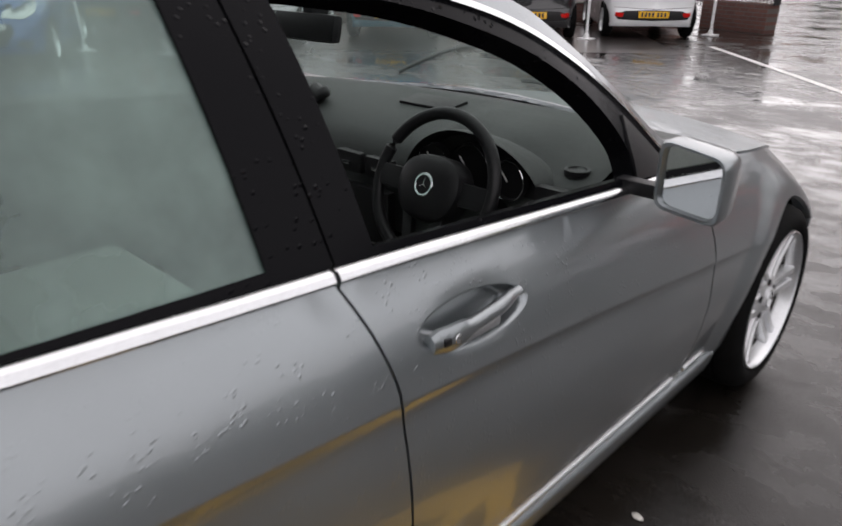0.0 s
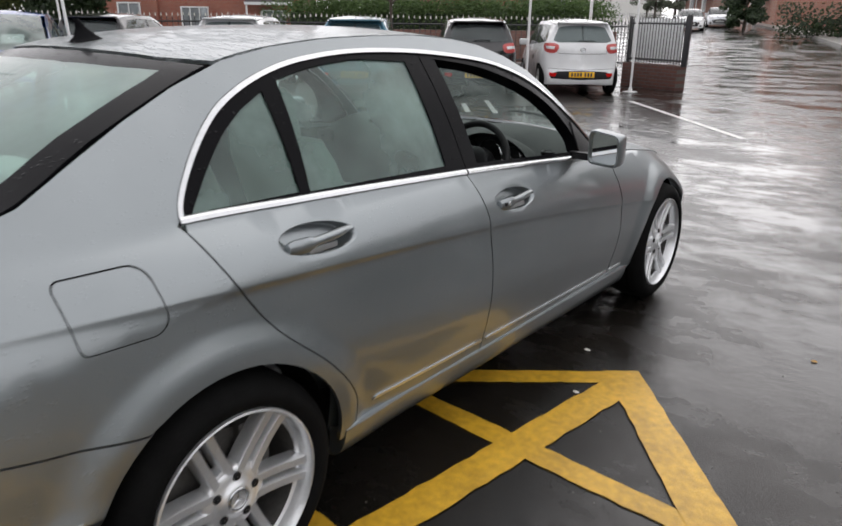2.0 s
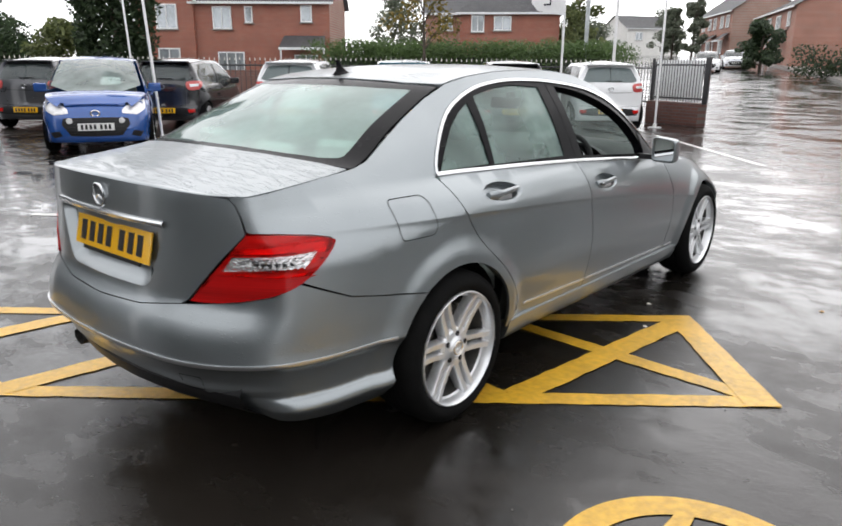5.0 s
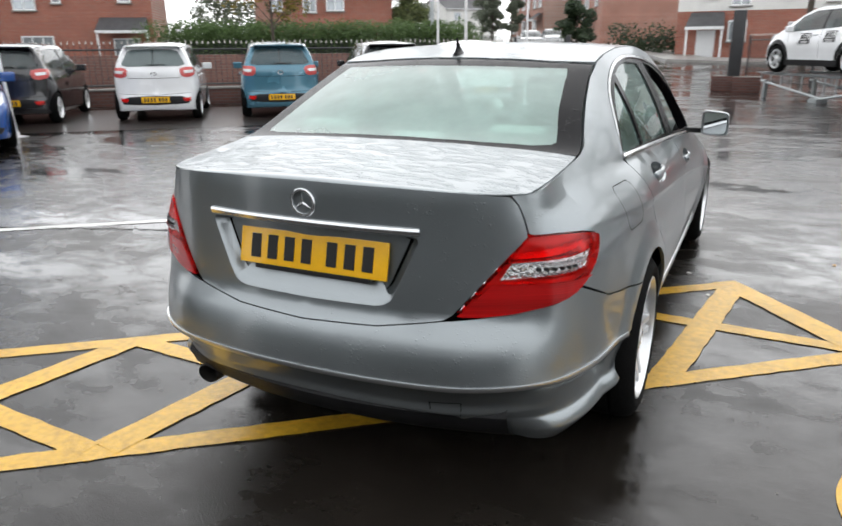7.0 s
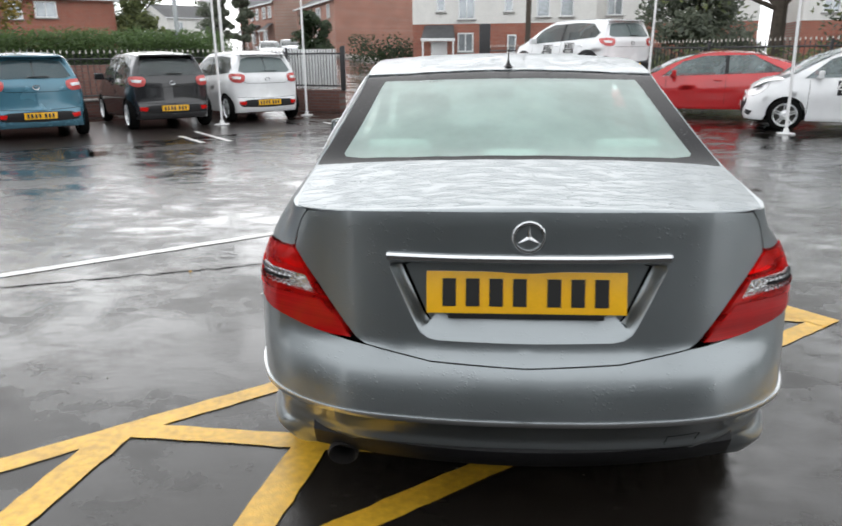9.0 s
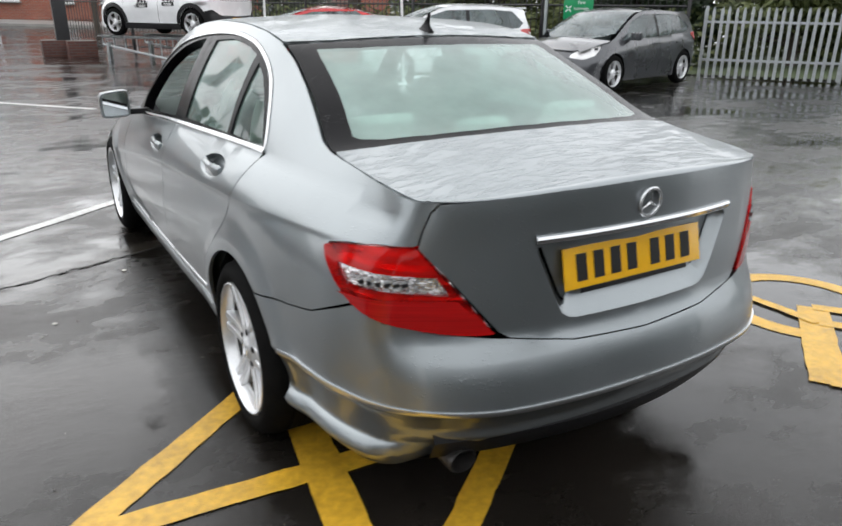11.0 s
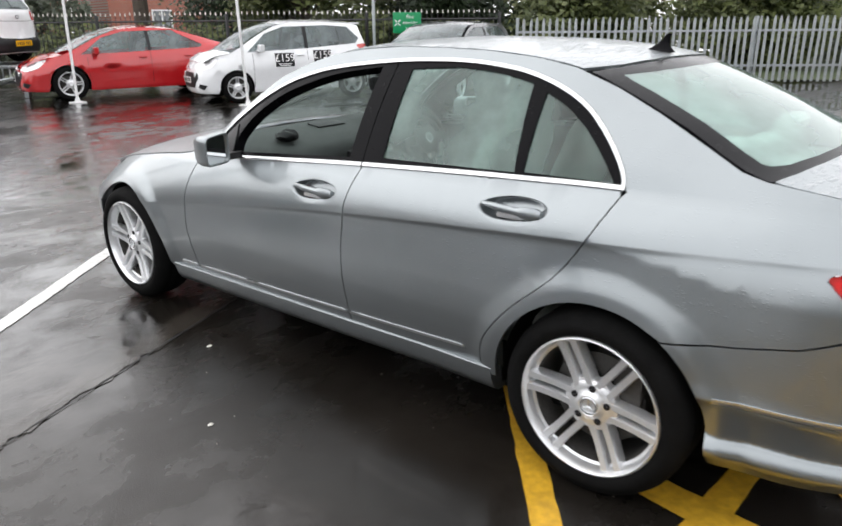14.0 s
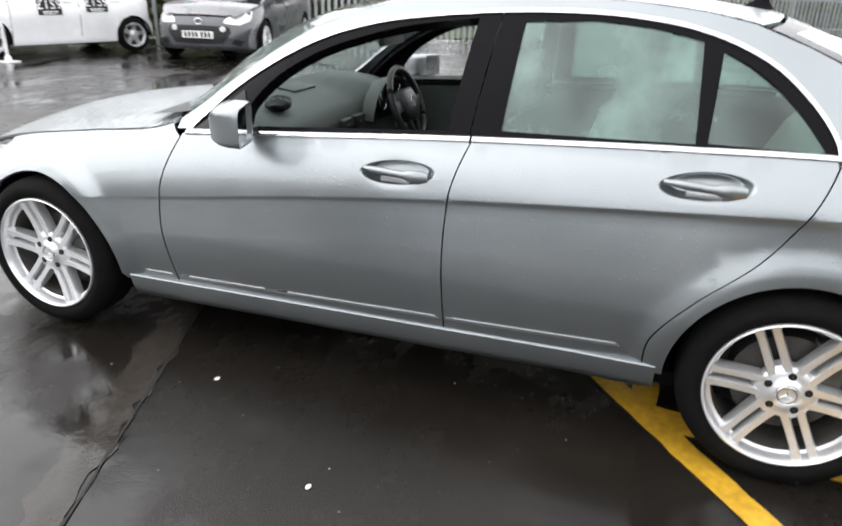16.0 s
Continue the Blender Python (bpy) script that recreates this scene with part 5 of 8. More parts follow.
for x, r in ((0.285, 0.048), (0.40, 0.066), (0.515, 0.048)):
    bm = bmesh.new()
    add_lathe(bm, [(0.012, r), (-0.008, r), (-0.008, r * 0.93), (0.004, r * 0.90), (0.006, 0.001)], "Y", 28, (x, 1.766, 0.862))
    dial = part("dial", bm, BLACK, dash, "round instrument dial")
    bm = bmesh.new()
    add_lathe(bm, [(-0.0085, r * 1.0), (-0.0105, r * 0.975), (-0.0085, r * 0.95)], "Y", 28, (x, 1.766, 0.862))
    part("dial_ring", bm, CHROME, dial)
    bm = bmesh.new()
    add_box(bm, (0.003, 0.002, r * 0.7), (x - r * 0.25, 1.762, 0.862 + r * 0.2), 0, Matrix.Rotation(radians(-40), 3, "Y"))
    part("dial_needle", bm, WHITE_TRIM, dial)
bm = bmesh.new()
add_box(bm, (0.20, 0.09, 0.012), (0.0, 2.07, 0.930), 0.004, Matrix.Rotation(radians(8), 3, "X"))
part("speaker_grille", bm, BLACK, dash, "black grille on top of the dashboard")
bm = bmesh.new()
add_lathe(bm, [(-0.01, 0.030), (0.003, 0.030), (0.004, 0.024), (0.0, 0.020), (0.0, 0.001)], "Z", 20, (0.63, 1.87, 0.887))
part("demister_vent", bm, BLACK, dash, "round side demister vent")
bm = bmesh.new()
add_box(bm, (0.17, 0.03, 0.085), (0.575, 1.765, 0.735), 0.012)
switches = part("switch_panel", bm, DASH_LOW, dash, "pale grey switch panel")
bm = bmesh.new()
add_lathe(bm, [(0.0, 0.024), (-0.022, 0.022), (-0.024, 0.018), (-0.024, 0.001)], "Y", 20, (0.555, 1.75, 0.735))
part("light_knob", bm, BLACK, switches)
for x in (-0.06, 0.06, 0.63, -0.63):
    bm = bmesh.new()
    vent_z = 0.795 + 0.045 * (abs(x) > 0.3)
    add_box(bm, (0.105, 0.03, 0.062), (x * 1.02, 1.79 - 0.02 * (abs(x) > 0.3), vent_z), 0.016)
    part("air_vent", bm, BLACK, dash)
    bm = bmesh.new()
    add_box(bm, (0.030, 0.012, 0.010), (x * 1.02, 1.772 - 0.02 * (abs(x) > 0.3), vent_z), 0.003)
    part("vent_tab", bm, CHROME, dash)
bm = bmesh.new()
add_box(bm, (0.24, 0.03, 0.16), (0, 1.775, 0.66), 0.01)
add_box(bm, (0.26, 0.95, 0.16), (0, 1.30, 0.44), 0.03)
part("centre_console", bm, BLACK, dash)
# steering wheel
wheel_e = new("steering_wheel")
wheel_e.parent = saloon
wheel_e.matrix_local = Matrix.Translation((0.37, 1.665, 0.838)) @ Matrix.Rotation(radians(-22), 4, "X")
bm = bmesh.new()
add_tube(bm, [(0.174 * math.cos(k * math.tau / 48), 0, 0.174 * math.sin(k * math.tau / 48)) for k in range(48)], 0.0155, 12, close=True)
part("wheel_rim", bm, BLACK, wheel_e, "black leather rim")
bm = bmesh.new()
rows = []
for yy, k in ((0.03, 1.0), (0.0, 1.0), (-0.020, 0.93), (-0.030, 0.75), (-0.034, 0.35), (-0.035, 0.02)):
    ring = []
    for m in range(32):
        a = m * math.tau / 32
        ca, sa = math.cos(a), math.sin(a)
        px_, pz_ = 0.098 * abs(ca) ** 0.7 * (1 if ca > 0 else -1), 0.080 * abs(sa) ** 0.8 * (1 if sa > 0 else -1)
        ring.append((px_ * k * (1 + 1.6 * min(0.0, pz_)), yy, pz_ * k - 0.006))
    rows.append(ring + [ring[0]])
add_grid(bm, rows)
bmesh.ops.remove_doubles(bm, verts=bm.verts, dist=1e-5)
bmesh.ops.recalc_face_normals(bm, faces=bm.faces)
for x, z, rot in ((0.125, 0.0, 0), (-0.125, 0.0, 0), (0.035, -0.12, 75), (-0.035, -0.12, 105)):
    add_box(bm, (0.12, 0.020, 0.055 if rot == 0 else 0.03), (x, 0.0, z), 0.008, Matrix.Rotation(radians(-rot), 3, "Y"))
part("wheel_boss", bm, BLACK, wheel_e)
bm = bmesh.new()
hub_logo(bm, 0.028, 0.003)
ob = part("wheel_badge", bm, CHROME, wheel_e)
ob.matrix_local = Matrix.Translation((0, -0.034, 0)) @ Matrix.Rotation(-math.pi / 2, 4, "Z")
bm = bmesh.new()
add_tube(bm, [(0.37, 1.64, 0.845), (0.37, 1.85, 0.77)], 0.035, 12)
part("steering_column", bm, BLACK, saloon)


def seat_back(bm, c, w, h, lean, depth=0.10):
    rows = []
    for k in range(9):
        f = k / 8
        ww = w * (1.0 - 0.16 * f ** 2.5 - 0.05 * (1 - f) ** 2)
        off = c + Vector((0, -lean * f, h * f))
        rr = []
        for a in np.linspace(0, math.tau, 21):
            ca, sa = math.cos(a), math.sin(a)
            e = abs(ca) ** 0.45 * (1 if ca > 0 else -1)
            rr.append(off + Vector((ww / 2 * e, depth * (abs(sa) ** 0.6) * (1 if sa > 0 else -1) * (0.6 if f in (0, 1) else 1), 0)))
        rows.append(rr)
    vs = add_grid(bm, rows)
    bm.faces.new(vs[0][:-1])
    bm.faces.new(vs[-1][:-1])
    bmesh.ops.recalc_face_normals(bm, faces=bm.faces)


for x in (0.36, -0.36):
    bm = bmesh.new()
    seat_back(bm, Vector((x, 0.80, 0.50)), 0.48, 0.58, 0.22, 0.07)
    st = part("front_seat", bm, LEATHER, saloon, "pale grey leather front seat")
    bm = bmesh.new()
    seat_back(bm, Vector((x, 0.565, 1.06)), 0.26, 0.17, 0.03, 0.045)
    part("headrest", bm, LEATHER, st)
    bm = bmesh.new()
    add_box(bm, (0.50, 0.52, 0.16), (x, 1.05, 0.46), 0.075, seg=5)
    part("cushion", bm, LEATHER, st)
bm = bmesh.new()
seat_back(bm, Vector((0, 0.10, 0.42)), 1.26, 0.55, 0.22, 0.09)
add_box(bm, (1.28, 0.48, 0.18), (0, 0.36, 0.40), 0.085, seg=5)
bench = part("rear_bench", bm, LEATHER, saloon, "pale grey leather rear bench")
for x in (-0.40, 0.0, 0.40):
    bm = bmesh.new()
    seat_back(bm, Vector((x, -0.155, 0.965)), 0.25 if x else 0.22, 0.145 if x else 0.11, 0.03, 0.05)
    part("headrest", bm, LEATHER, bench)
bm = bmesh.new()
add_box(bm, (1.16, 0.36, 0.02), (0, -0.26, 0.955), 0.008)
part("parcel_shelf", bm, DASH_LOW, saloon)
bm = bmesh.new()
add_box(bm, (0.235, 0.03, 0.065), (0.0, 1.61, 1.175), 0.016, Matrix.Rotation(radians(-12), 3, "X"))
add_box(bm, (0.04, 0.05, 0.05), (0, 1.64, 1.215), 0.01)
part("interior_mirror", bm, BLACK, saloon)

bm = bmesh.new()
bmesh.ops.create_uvsphere(bm, u_segments=20, v_segments=14, radius=1.0)
for v in bm.verts:
    v.co = Vector((0.066 * v.co.x, 0.050 * v.co.y, 0.026 * v.co.z * (1 + 0.3 * v.co.x) + 0.006 * math.sin(9 * v.co.x + 4 * v.co.y)))
solo("pouch", bm, BLACK, "small black pouch lying on the dashboard of the saloon", "pouch", m=Matrix.Translation((-0.40, 1.93, 0.928)))

# ---------------------------------------------------------------- other parked cars


def shape(L, W, H, wb, ro, style):
    """The skin of a simpler car: functions for its flank, tail and nose, and for its top."""
    hw, fo = W / 2, L - wb - ro
    e = wb + fo
    P = np.array(spline2([(0, -ro), (0.5 * hw, -ro + 0.03), (0.80 * hw, -ro + 0.11), (0.93 * hw, -ro + 0.30), (0.985 * hw, 0.1), (hw, wb * 0.5), (0.985 * hw, wb - 0.1), (0.95 * hw, wb + fo * 0.4), (0.82 * hw, wb + fo * 0.74), (0.5 * hw, wb + fo * 0.95), (0, e)], 14))
    S = np.r_[0, np.cumsum(np.linalg.norm(np.diff(P, axis=0), axis=1))]
    T = np.gradient(P, S, axis=0)
    bz = curve1([(-ro, 0.67 * H), (0.2, 0.655 * H), (wb * 0.5, 0.625 * H), (wb, 0.585 * H), (wb + fo * 0.5, 0.535 * H), (e, 0.45 * H)])
    bx = curve1([(-ro, 0.83 * hw), (0, 0.90 * hw), (wb * 0.5, 0.93 * hw), (wb - 0.1, 0.92 * hw), (wb + 0.35, 0.84 * hw), (e, 0.58 * hw)])
    if style == "fastback":
        rz = curve1([(-ro, 0.70 * H), (-ro * 0.6, 0.735 * H), (0.0, 0.84 * H), (0.6, 0.945 * H), (wb * 0.45, 0.968 * H), (wb * 0.6, 0.945 * H), (wb * 0.75, 0.86 * H), (wb * 0.95, 0.68 * H), (wb + 0.08, 0.615 * H), (wb + 0.4, 0.57 * H), (wb + fo * 0.8, 0.48 * H), (e, 0.44 * H)])
        rx = curve1([(-ro, 0.70 * hw), (0, 0.68 * hw), (wb * 0.4, 0.68 * hw), (wb * 0.6, 0.71 * hw), (wb * 0.92, 0.84 * hw), (wb + 0.08, 0.88 * hw), (wb + 0.4, 0.83 * hw), (wb + fo * 0.8, 0.66 * hw), (e, 0.45 * hw)])
        ti = curve1([(0.15, 0.10), (0.28, 0.01), (0.45, 0.0), (0.55, 0.05), (0.62 * H, 0.07), (0.70 * H, 0.08), (0.75 * H, 0.16)])
    else:
        rz = curve1([(-ro, 0.89 * H), (-ro + 0.22, 0.922 * H), (wb * 0.02, 0.952 * H), (wb * 0.3, 0.972 * H), (wb * 0.52, 0.968 * H), (wb * 0.62, 0.940 * H), (wb * 0.76, 0.85 * H), (wb * 0.95, 0.68 * H), (wb + 0.06, 0.615 * H), (wb + 0.35, 0.58 * H), (wb + fo * 0.8, 0.50 * H), (e, 0.46 * H)])
        rx = curve1([(-ro, 0.58 * hw), (-ro + 0.2, 0.645 * hw), (wb * 0.3, 0.71 * hw), (wb * 0.6, 0.73 * hw), (wb * 0.92, 0.85 * hw), (wb + 0.06, 0.89 * hw), (wb + 0.35, 0.85 * hw), (wb + fo * 0.8, 0.68 * hw), (e, 0.48 * hw)])
        ti = curve1([(0.15, 0.10), (0.28, 0.01), (0.42, 0.0), (0.50, 0.015), (0.56, 0.05), (0.62 * H, 0.065), (0.67 * H, 0.085), (0.80 * H, 0.20), (0.93 * H, 0.34), (0.96 * H, 0.40), (H, 0.50)])
    cr = curve1([(-ro, 0.01), (0.2, 0.03 * H), (wb * 0.6, 0.032 * H), (wb, 0.03 * H), (e, 0.02)])
    bo = curve1([(-ro, 0.10), (0.4, 0.0), (wb * 0.55, 0.0), (wb * 0.9, -0.16), (wb + 0.3, -0.1), (e, 0.0)])
    ni = curve1([(0.12, 0.10), (0.24, 0.01), (0.36, 0.0), (0.48, 0.015), (0.42 * H, 0.05), (0.5 * H, 0.14), (0.56 * H, 0.3)])
    lo = curve1([(0.12, 0.07), (0.22, 0.03), (0.35, 0.025), (0.5, 0.010), (0.40 * H, 0.0), (0.7 * H, 0.0)])

    def al(x, y):
        i = int(np.argmin(np.hypot(P[:, 0] - x, P[:, 1] - y)))
        t = T[i] / np.linalg.norm(T[i])
        return float(S[i] + (x - P[i, 0]) * t[0] + (y - P[i, 1]) * t[1])

    def sk(s, z, inset=0.0, sign=1):
        x, y = float(np.interp(s, S, P[:, 0])), float(np.interp(s, S, P[:, 1]))
        tx, ty = float(np.interp(s, S, T[:, 0])), float(np.interp(s, S, T[:, 1]))
        n = math.hypot(tx, ty)
        nx, ny = ty / n, -tx / n
        wr, wf = smoothstep(0.25, 0.92, -ny), smoothstep(0.25, 0.92, ny)
        zc, zt, xt = bz(y) - 0.16 * H, bz(y), bx(y)
        if z <= zc:
            d = lo(z) + 0.010 * math.exp(-(zc - z) / 0.06) * smoothstep(0, 0.01, zc - z)
        else:
            t = (z - zc) / (zt - zc)
            d0, dt = lo(zc), x - xt
            if t <= 1:
                d = d0 + (dt - d0) * (0.4 * t + 0.6 * t * t)
            else:
                u = min((z - zt) / max(rz(y) - zt, 0.012), 1.15)
                d = dt + (xt - rx(y)) * u - 0.02 * math.sin(math.pi * min(u, 1)) * smoothstep(0.05, 0.3, rz(y) - zt)
        d = d * (1 - wr - wf) + wr * ti(z) + wf * ni(z) + inset
        return Vector((sign * (x - d * nx), y - d * ny, z))

    def tp(x, y, lift=0.0):
        yy = y
        for _ in range(3):
            q = min(abs(x) / rx(yy), 1.0)
            yy = min(max(y + bo(y) * (1 - q * q), -ro), e)
        q = min(abs(x) / rx(yy), 1.05)
        return Vector((x, y, rz(yy) + cr(yy) * (1 - q * q) + lift))
    return dict(al=al, sk=sk, tp=tp, bz=bz, rz=rz, rx=rx, hw=hw, e=e, fo=fo, smax=S[-1], P=P)


def text_part(words, size, at, material, parent, turn=None):
    cu = bpy.data.curves.new("lettering", "FONT")
    cu.body, cu.size, cu.align_x, cu.align_y, cu.extrude = words, size, "CENTER", "CENTER", 0.001
    cu.materials.append(material)
    ob = new("lettering", cu)
    ob.parent = parent
    ob.matrix_local = at if isinstance(at, Matrix) else Matrix.Translation(at)
    return ob


def parked_car(name, label, at, forward, spec, colour, rear_plate=True, front_plate=False, group="", z=0.0, lens=None, cladding=None, sticker="", wheels=ALLOY, windows=GLASS_DARK):
    L, W, H, wb, ro, style, R = spec
    K = shape(L, W, H, wb, ro, style)
    al, sk, tp, bz, rz, rx, hw, e, fo = (K[k] for k in ("al", "sk", "tp", "bz", "rz", "rx", "hw", "e", "fo"))
    yaw = math.atan2(-forward[0], forward[1])
    car = thing(name, label, "car", Matrix.Translation((at[0], at[1], z)) @ Matrix.Rotation(yaw, 4, "Z"), group)
    side = lambda pts: [(al(hw * 0.98, y), zz) for y, zz in pts]
    ar = R + 0.035
    bm = bmesh.new()
    y_c = wb * 0.40
    roof_back = -ro + (0.35 if style != "fastback" else 0.60)
    win = [(wb * 0.90, bz(wb * 0.9) + 0.03), (wb * 0.74, 0.835 * H), (wb * 0.58, 0.915 * H), (wb * 0.2, 0.928 * H), (0.0 if style != "fastback" else 0.45, (0.905 if style != "fastback" else 0.885) * H),
           ((-ro * 0.45, bz(0) + 0.10 * H) if style != "fastback" else (-0.05, bz(0) + 0.06 * H)), ((-ro * 0.25, bz(0) + 0.035 * H) if style != "fastback" else (0.0, bz(0) + 0.02 * H)), (wb * 0.4, bz(wb * 0.4) + 0.02)]
    for sign in (1, -1):
        f = (lambda sg: (lambda s, zz: sk(s, zz, 0.0, sg)))(sign)
        tail_top = 0.95 * H if style != "fastback" else 0.69 * H
        hood = [(al(0.72 * hw, e - 0.12), 0.475 * H), (al(0.45 * hw, e), 0.492 * H), (K["smax"], 0.502 * H), (K["smax"], 0.20), (al(hw, wb + ar + 0.06), 0.19)]
        outline = [(0.0, 0.22), (0.0, tail_top), (al(0.6 * hw, -ro), tail_top)]
        outline += side([(y, rz(y) - 0.003) for y in np.linspace(roof_back - 0.1 if style != "fastback" else -ro * 0.6, wb + fo * 0.62, 26)])
        outline += hood + side(arc(wb, R, ar, 0, 180, 14) + [(wb - ar, 0.19), (ar, 0.19)] + arc(0, R, ar, 0, 180, 14) + [(-ar - 0.02, 0.2)])
        patch(bm, outline, f, 0.075, 0.0, holes=[side(win)], flip=sign < 0)
    roof = [(0.0, roof_back), (rx(roof_back) - 0.004, roof_back)] + [(rx(y) - 0.004, y) for y in np.linspace(roof_back + 0.1, wb * 0.60, 10)] + [(0.4 * hw, wb * 0.635), (0.0, wb * 0.65)]
    roof += [(-x, y) for x, y in roof[::-1][1:-1]]
    patch(bm, roof, tp, 0.09, 0)
    bonnet = [(0.0, wb + 0.20), (0.5 * hw, wb + 0.16), (rx(wb + 0.1) - 0.01, wb + 0.07)] + [(rx(y) - 0.004, y) for y in np.linspace(wb + 0.18, wb + fo * 0.85, 8)] + [(0.58 * hw, e - 0.19), (0.40 * hw, e - 0.145), (0, e - 0.128)]
    bonnet += [(-x, y) for x, y in bonnet[::-1][1:-1]]
    patch(bm, bonnet, tp, 0.09, 0)
    body = sheet("body", bm, colour, car)
    # rolled front edge of the bonnet
    bm = bmesh.new()
    front = K["P"][-43:][::-1]
    rows = []
    for x in np.linspace(-0.58 * hw, 0.58 * hw, 25):
        ax = abs(x)
        a = tp(x * 0.9, float(np.interp(ax * 0.9, [0, 0.40 * hw, 0.58 * hw], [e - 0.128, e - 0.145, e - 0.19])))
        b = sk(al(ax, float(np.interp(ax, front[:, 0], front[:, 1]))), float(np.interp(ax, [0, 0.45 * hw, 0.72 * hw], [0.500 * H, 0.490 * H, 0.473 * H])), 0.0, 1 if x >= 0 else -1)
        rows.append([a, a.lerp(b, 0.35) + Vector((0, 0.012, 0.004)), a.lerp(b, 0.75) + Vector((0, 0.012, 0.0)), b])
    add_grid(bm, rows)
    bmesh.ops.recalc_face_normals(bm, faces=bm.faces)
    part("bonnet_lip", bm, colour, car)
    # glass
    for sign in (1, -1):
        f = (lambda sg: (lambda s, zz: sk(s, zz, 0.008, sg)))(sign)
        for a, b in ((None, y_c + 0.03), (y_c - 0.03, None)):
            if a is None:
                poly = [p for p in win[:3]] + [(b, 0.924 * H), (b, bz(b) + 0.021)]
            else:
                poly = [(a, bz(a) + 0.021), (a, 0.925 * H)] + [p for p in win[3:-1]]
            bm = bmesh.new()
            patch(bm, side(poly), f, 0.12, 0, flip=sign < 0)
            sheet("side_window", bm, windows, car).visible_shadow = False
        bm = bmesh.new()
        patch(bm, side([(y_c + 0.035, bz(y_c) + 0.015), (y_c - 0.035, bz(y_c) + 0.015), (y_c - 0.035, 0.928 * H), (y_c + 0.035, 0.928 * H)]), (lambda sg: (lambda s, zz: sk(s, zz, 0.002, sg)))(sign), 0.1, 0.01, flip=sign < 0)
        sheet("pillar_trim", bm, BLACK, car)
        for yy in (y_c, wb * 0.86):
            bm = bmesh.new()
            patch(bm, side([(yy + 0.004, 0.30), (yy - 0.004, 0.30), (yy - 0.004, bz(yy) + 0.01), (yy + 0.004, bz(yy) + 0.01)]), (lambda sg: (lambda s, zz: sk(s, zz, -0.0015, sg)))(sign), 0.1, 0, flip=sign < 0)
            sheet("door_shut_line", bm, DARK, car)
        hz = bz(y_c) - 0.10
        for yy in (y_c + 0.16, 0.30):
            bm = bmesh.new()
            add_box(bm, (0.03, 0.17, 0.03), sk(al(hw, yy), hz, -0.012, sign), 0.01)
            part("door_handle", bm, colour, car)
        bm = bmesh.new()
        add_box(bm, (0.20, 0.09, 0.14), (sign * (hw + 0.05), wb * 0.80, bz(wb * 0.8) + 0.085), 0.035, seg=3)
        add_box(bm, (0.12, 0.04, 0.03), (sign * (hw - 0.04), wb * 0.82, bz(wb * 0.8) + 0.04), 0.008)
        part("door_mirror", bm, colour, car)
        for cy in (0, wb):
            bm = bmesh.new()
            add_grid(bm, [[(sign * x, cy + ar * math.cos(radians(a)), R + ar * math.sin(radians(a))) for x in (0.4 * hw, hw * 0.97)] for a in range(-10, 191, 14)])
            part("wheel_housing", bm, DARK, car)
        # lamps
        zt = 0.60 * H
        bm = bmesh.new()
        lp = [(al(0.66 * hw, -ro), zt + 0.11), (al(0.98 * hw, -ro + 0.36), zt + 0.12), (al(0.98 * hw, -ro + 0.33), zt + 0.03), (al(0.86 * hw, -ro + 0.15), zt - 0.06), (al(0.66 * hw, -ro + 0.02), zt - 0.045)]
        lp = spline2(lp, 4, closed=True)
        patch(bm, lp, (lambda sg: (lambda s, zz: sk(s, zz, -0.010, sg)))(sign), 0.05, 0.02, flip=sign < 0)
        tl = sheet("tail_lamp", bm, PINK_LENS, car, "pale red tail lamp")
        bm = bmesh.new()
        patch(bm, [(al(0.72 * hw, -ro + 0.02), zt + 0.060), (al(0.90 * hw, -ro + 0.24), zt + 0.075), (al(0.88 * hw, -ro + 0.20), zt + 0.02), (al(0.74 * hw, -ro + 0.03), zt + 0.005)], (lambda sg: (lambda s, zz: sk(s, zz, -0.016, sg)))(sign), 0.06, 0.006, flip=sign < 0)
        sheet("clear_lens", bm, CLEAR_LENS, tl)
        bm = bmesh.new()
        patch(bm, [(al(0.62 * hw, -ro), 0.44), (al(0.80 * hw, -ro + 0.08), 0.45), (al(0.80 * hw, -ro + 0.08), 0.38), (al(0.66 * hw, -ro), 0.37)], (lambda sg: (lambda s, zz: sk(s, zz, -0.008, sg)))(sign), 0.06, 0.01, flip=sign < 0)
        sheet("fog_lamp", bm, RED_LENS, car)
        bm = bmesh.new()
        patch(bm, [(al(0.47 * hw, e - 0.03), 0.425 * H), (al(0.50 * hw, e - 0.03), 0.462 * H), (al(0.62 * hw, e - 0.07), 0.500 * H), (al(0.80 * hw, wb + fo * 0.72), 0.530 * H), (al(0.935 * hw, wb + fo * 0.42), 0.560 * H), (al(0.935 * hw, wb + fo * 0.46), 0.520 * H), (al(0.89 * hw, wb + fo * 0.60), 0.450 * H), (al(0.74 * hw, e - 0.14), 0.405 * H)], (lambda sg: (lambda s, zz: sk(s, zz, -0.006, sg)))(sign), 0.06, 0.02, flip=sign < 0)
        sheet("head_lamp", bm, CLEAR_LENS, car, "clear head lamp")
        bm = bmesh.new()
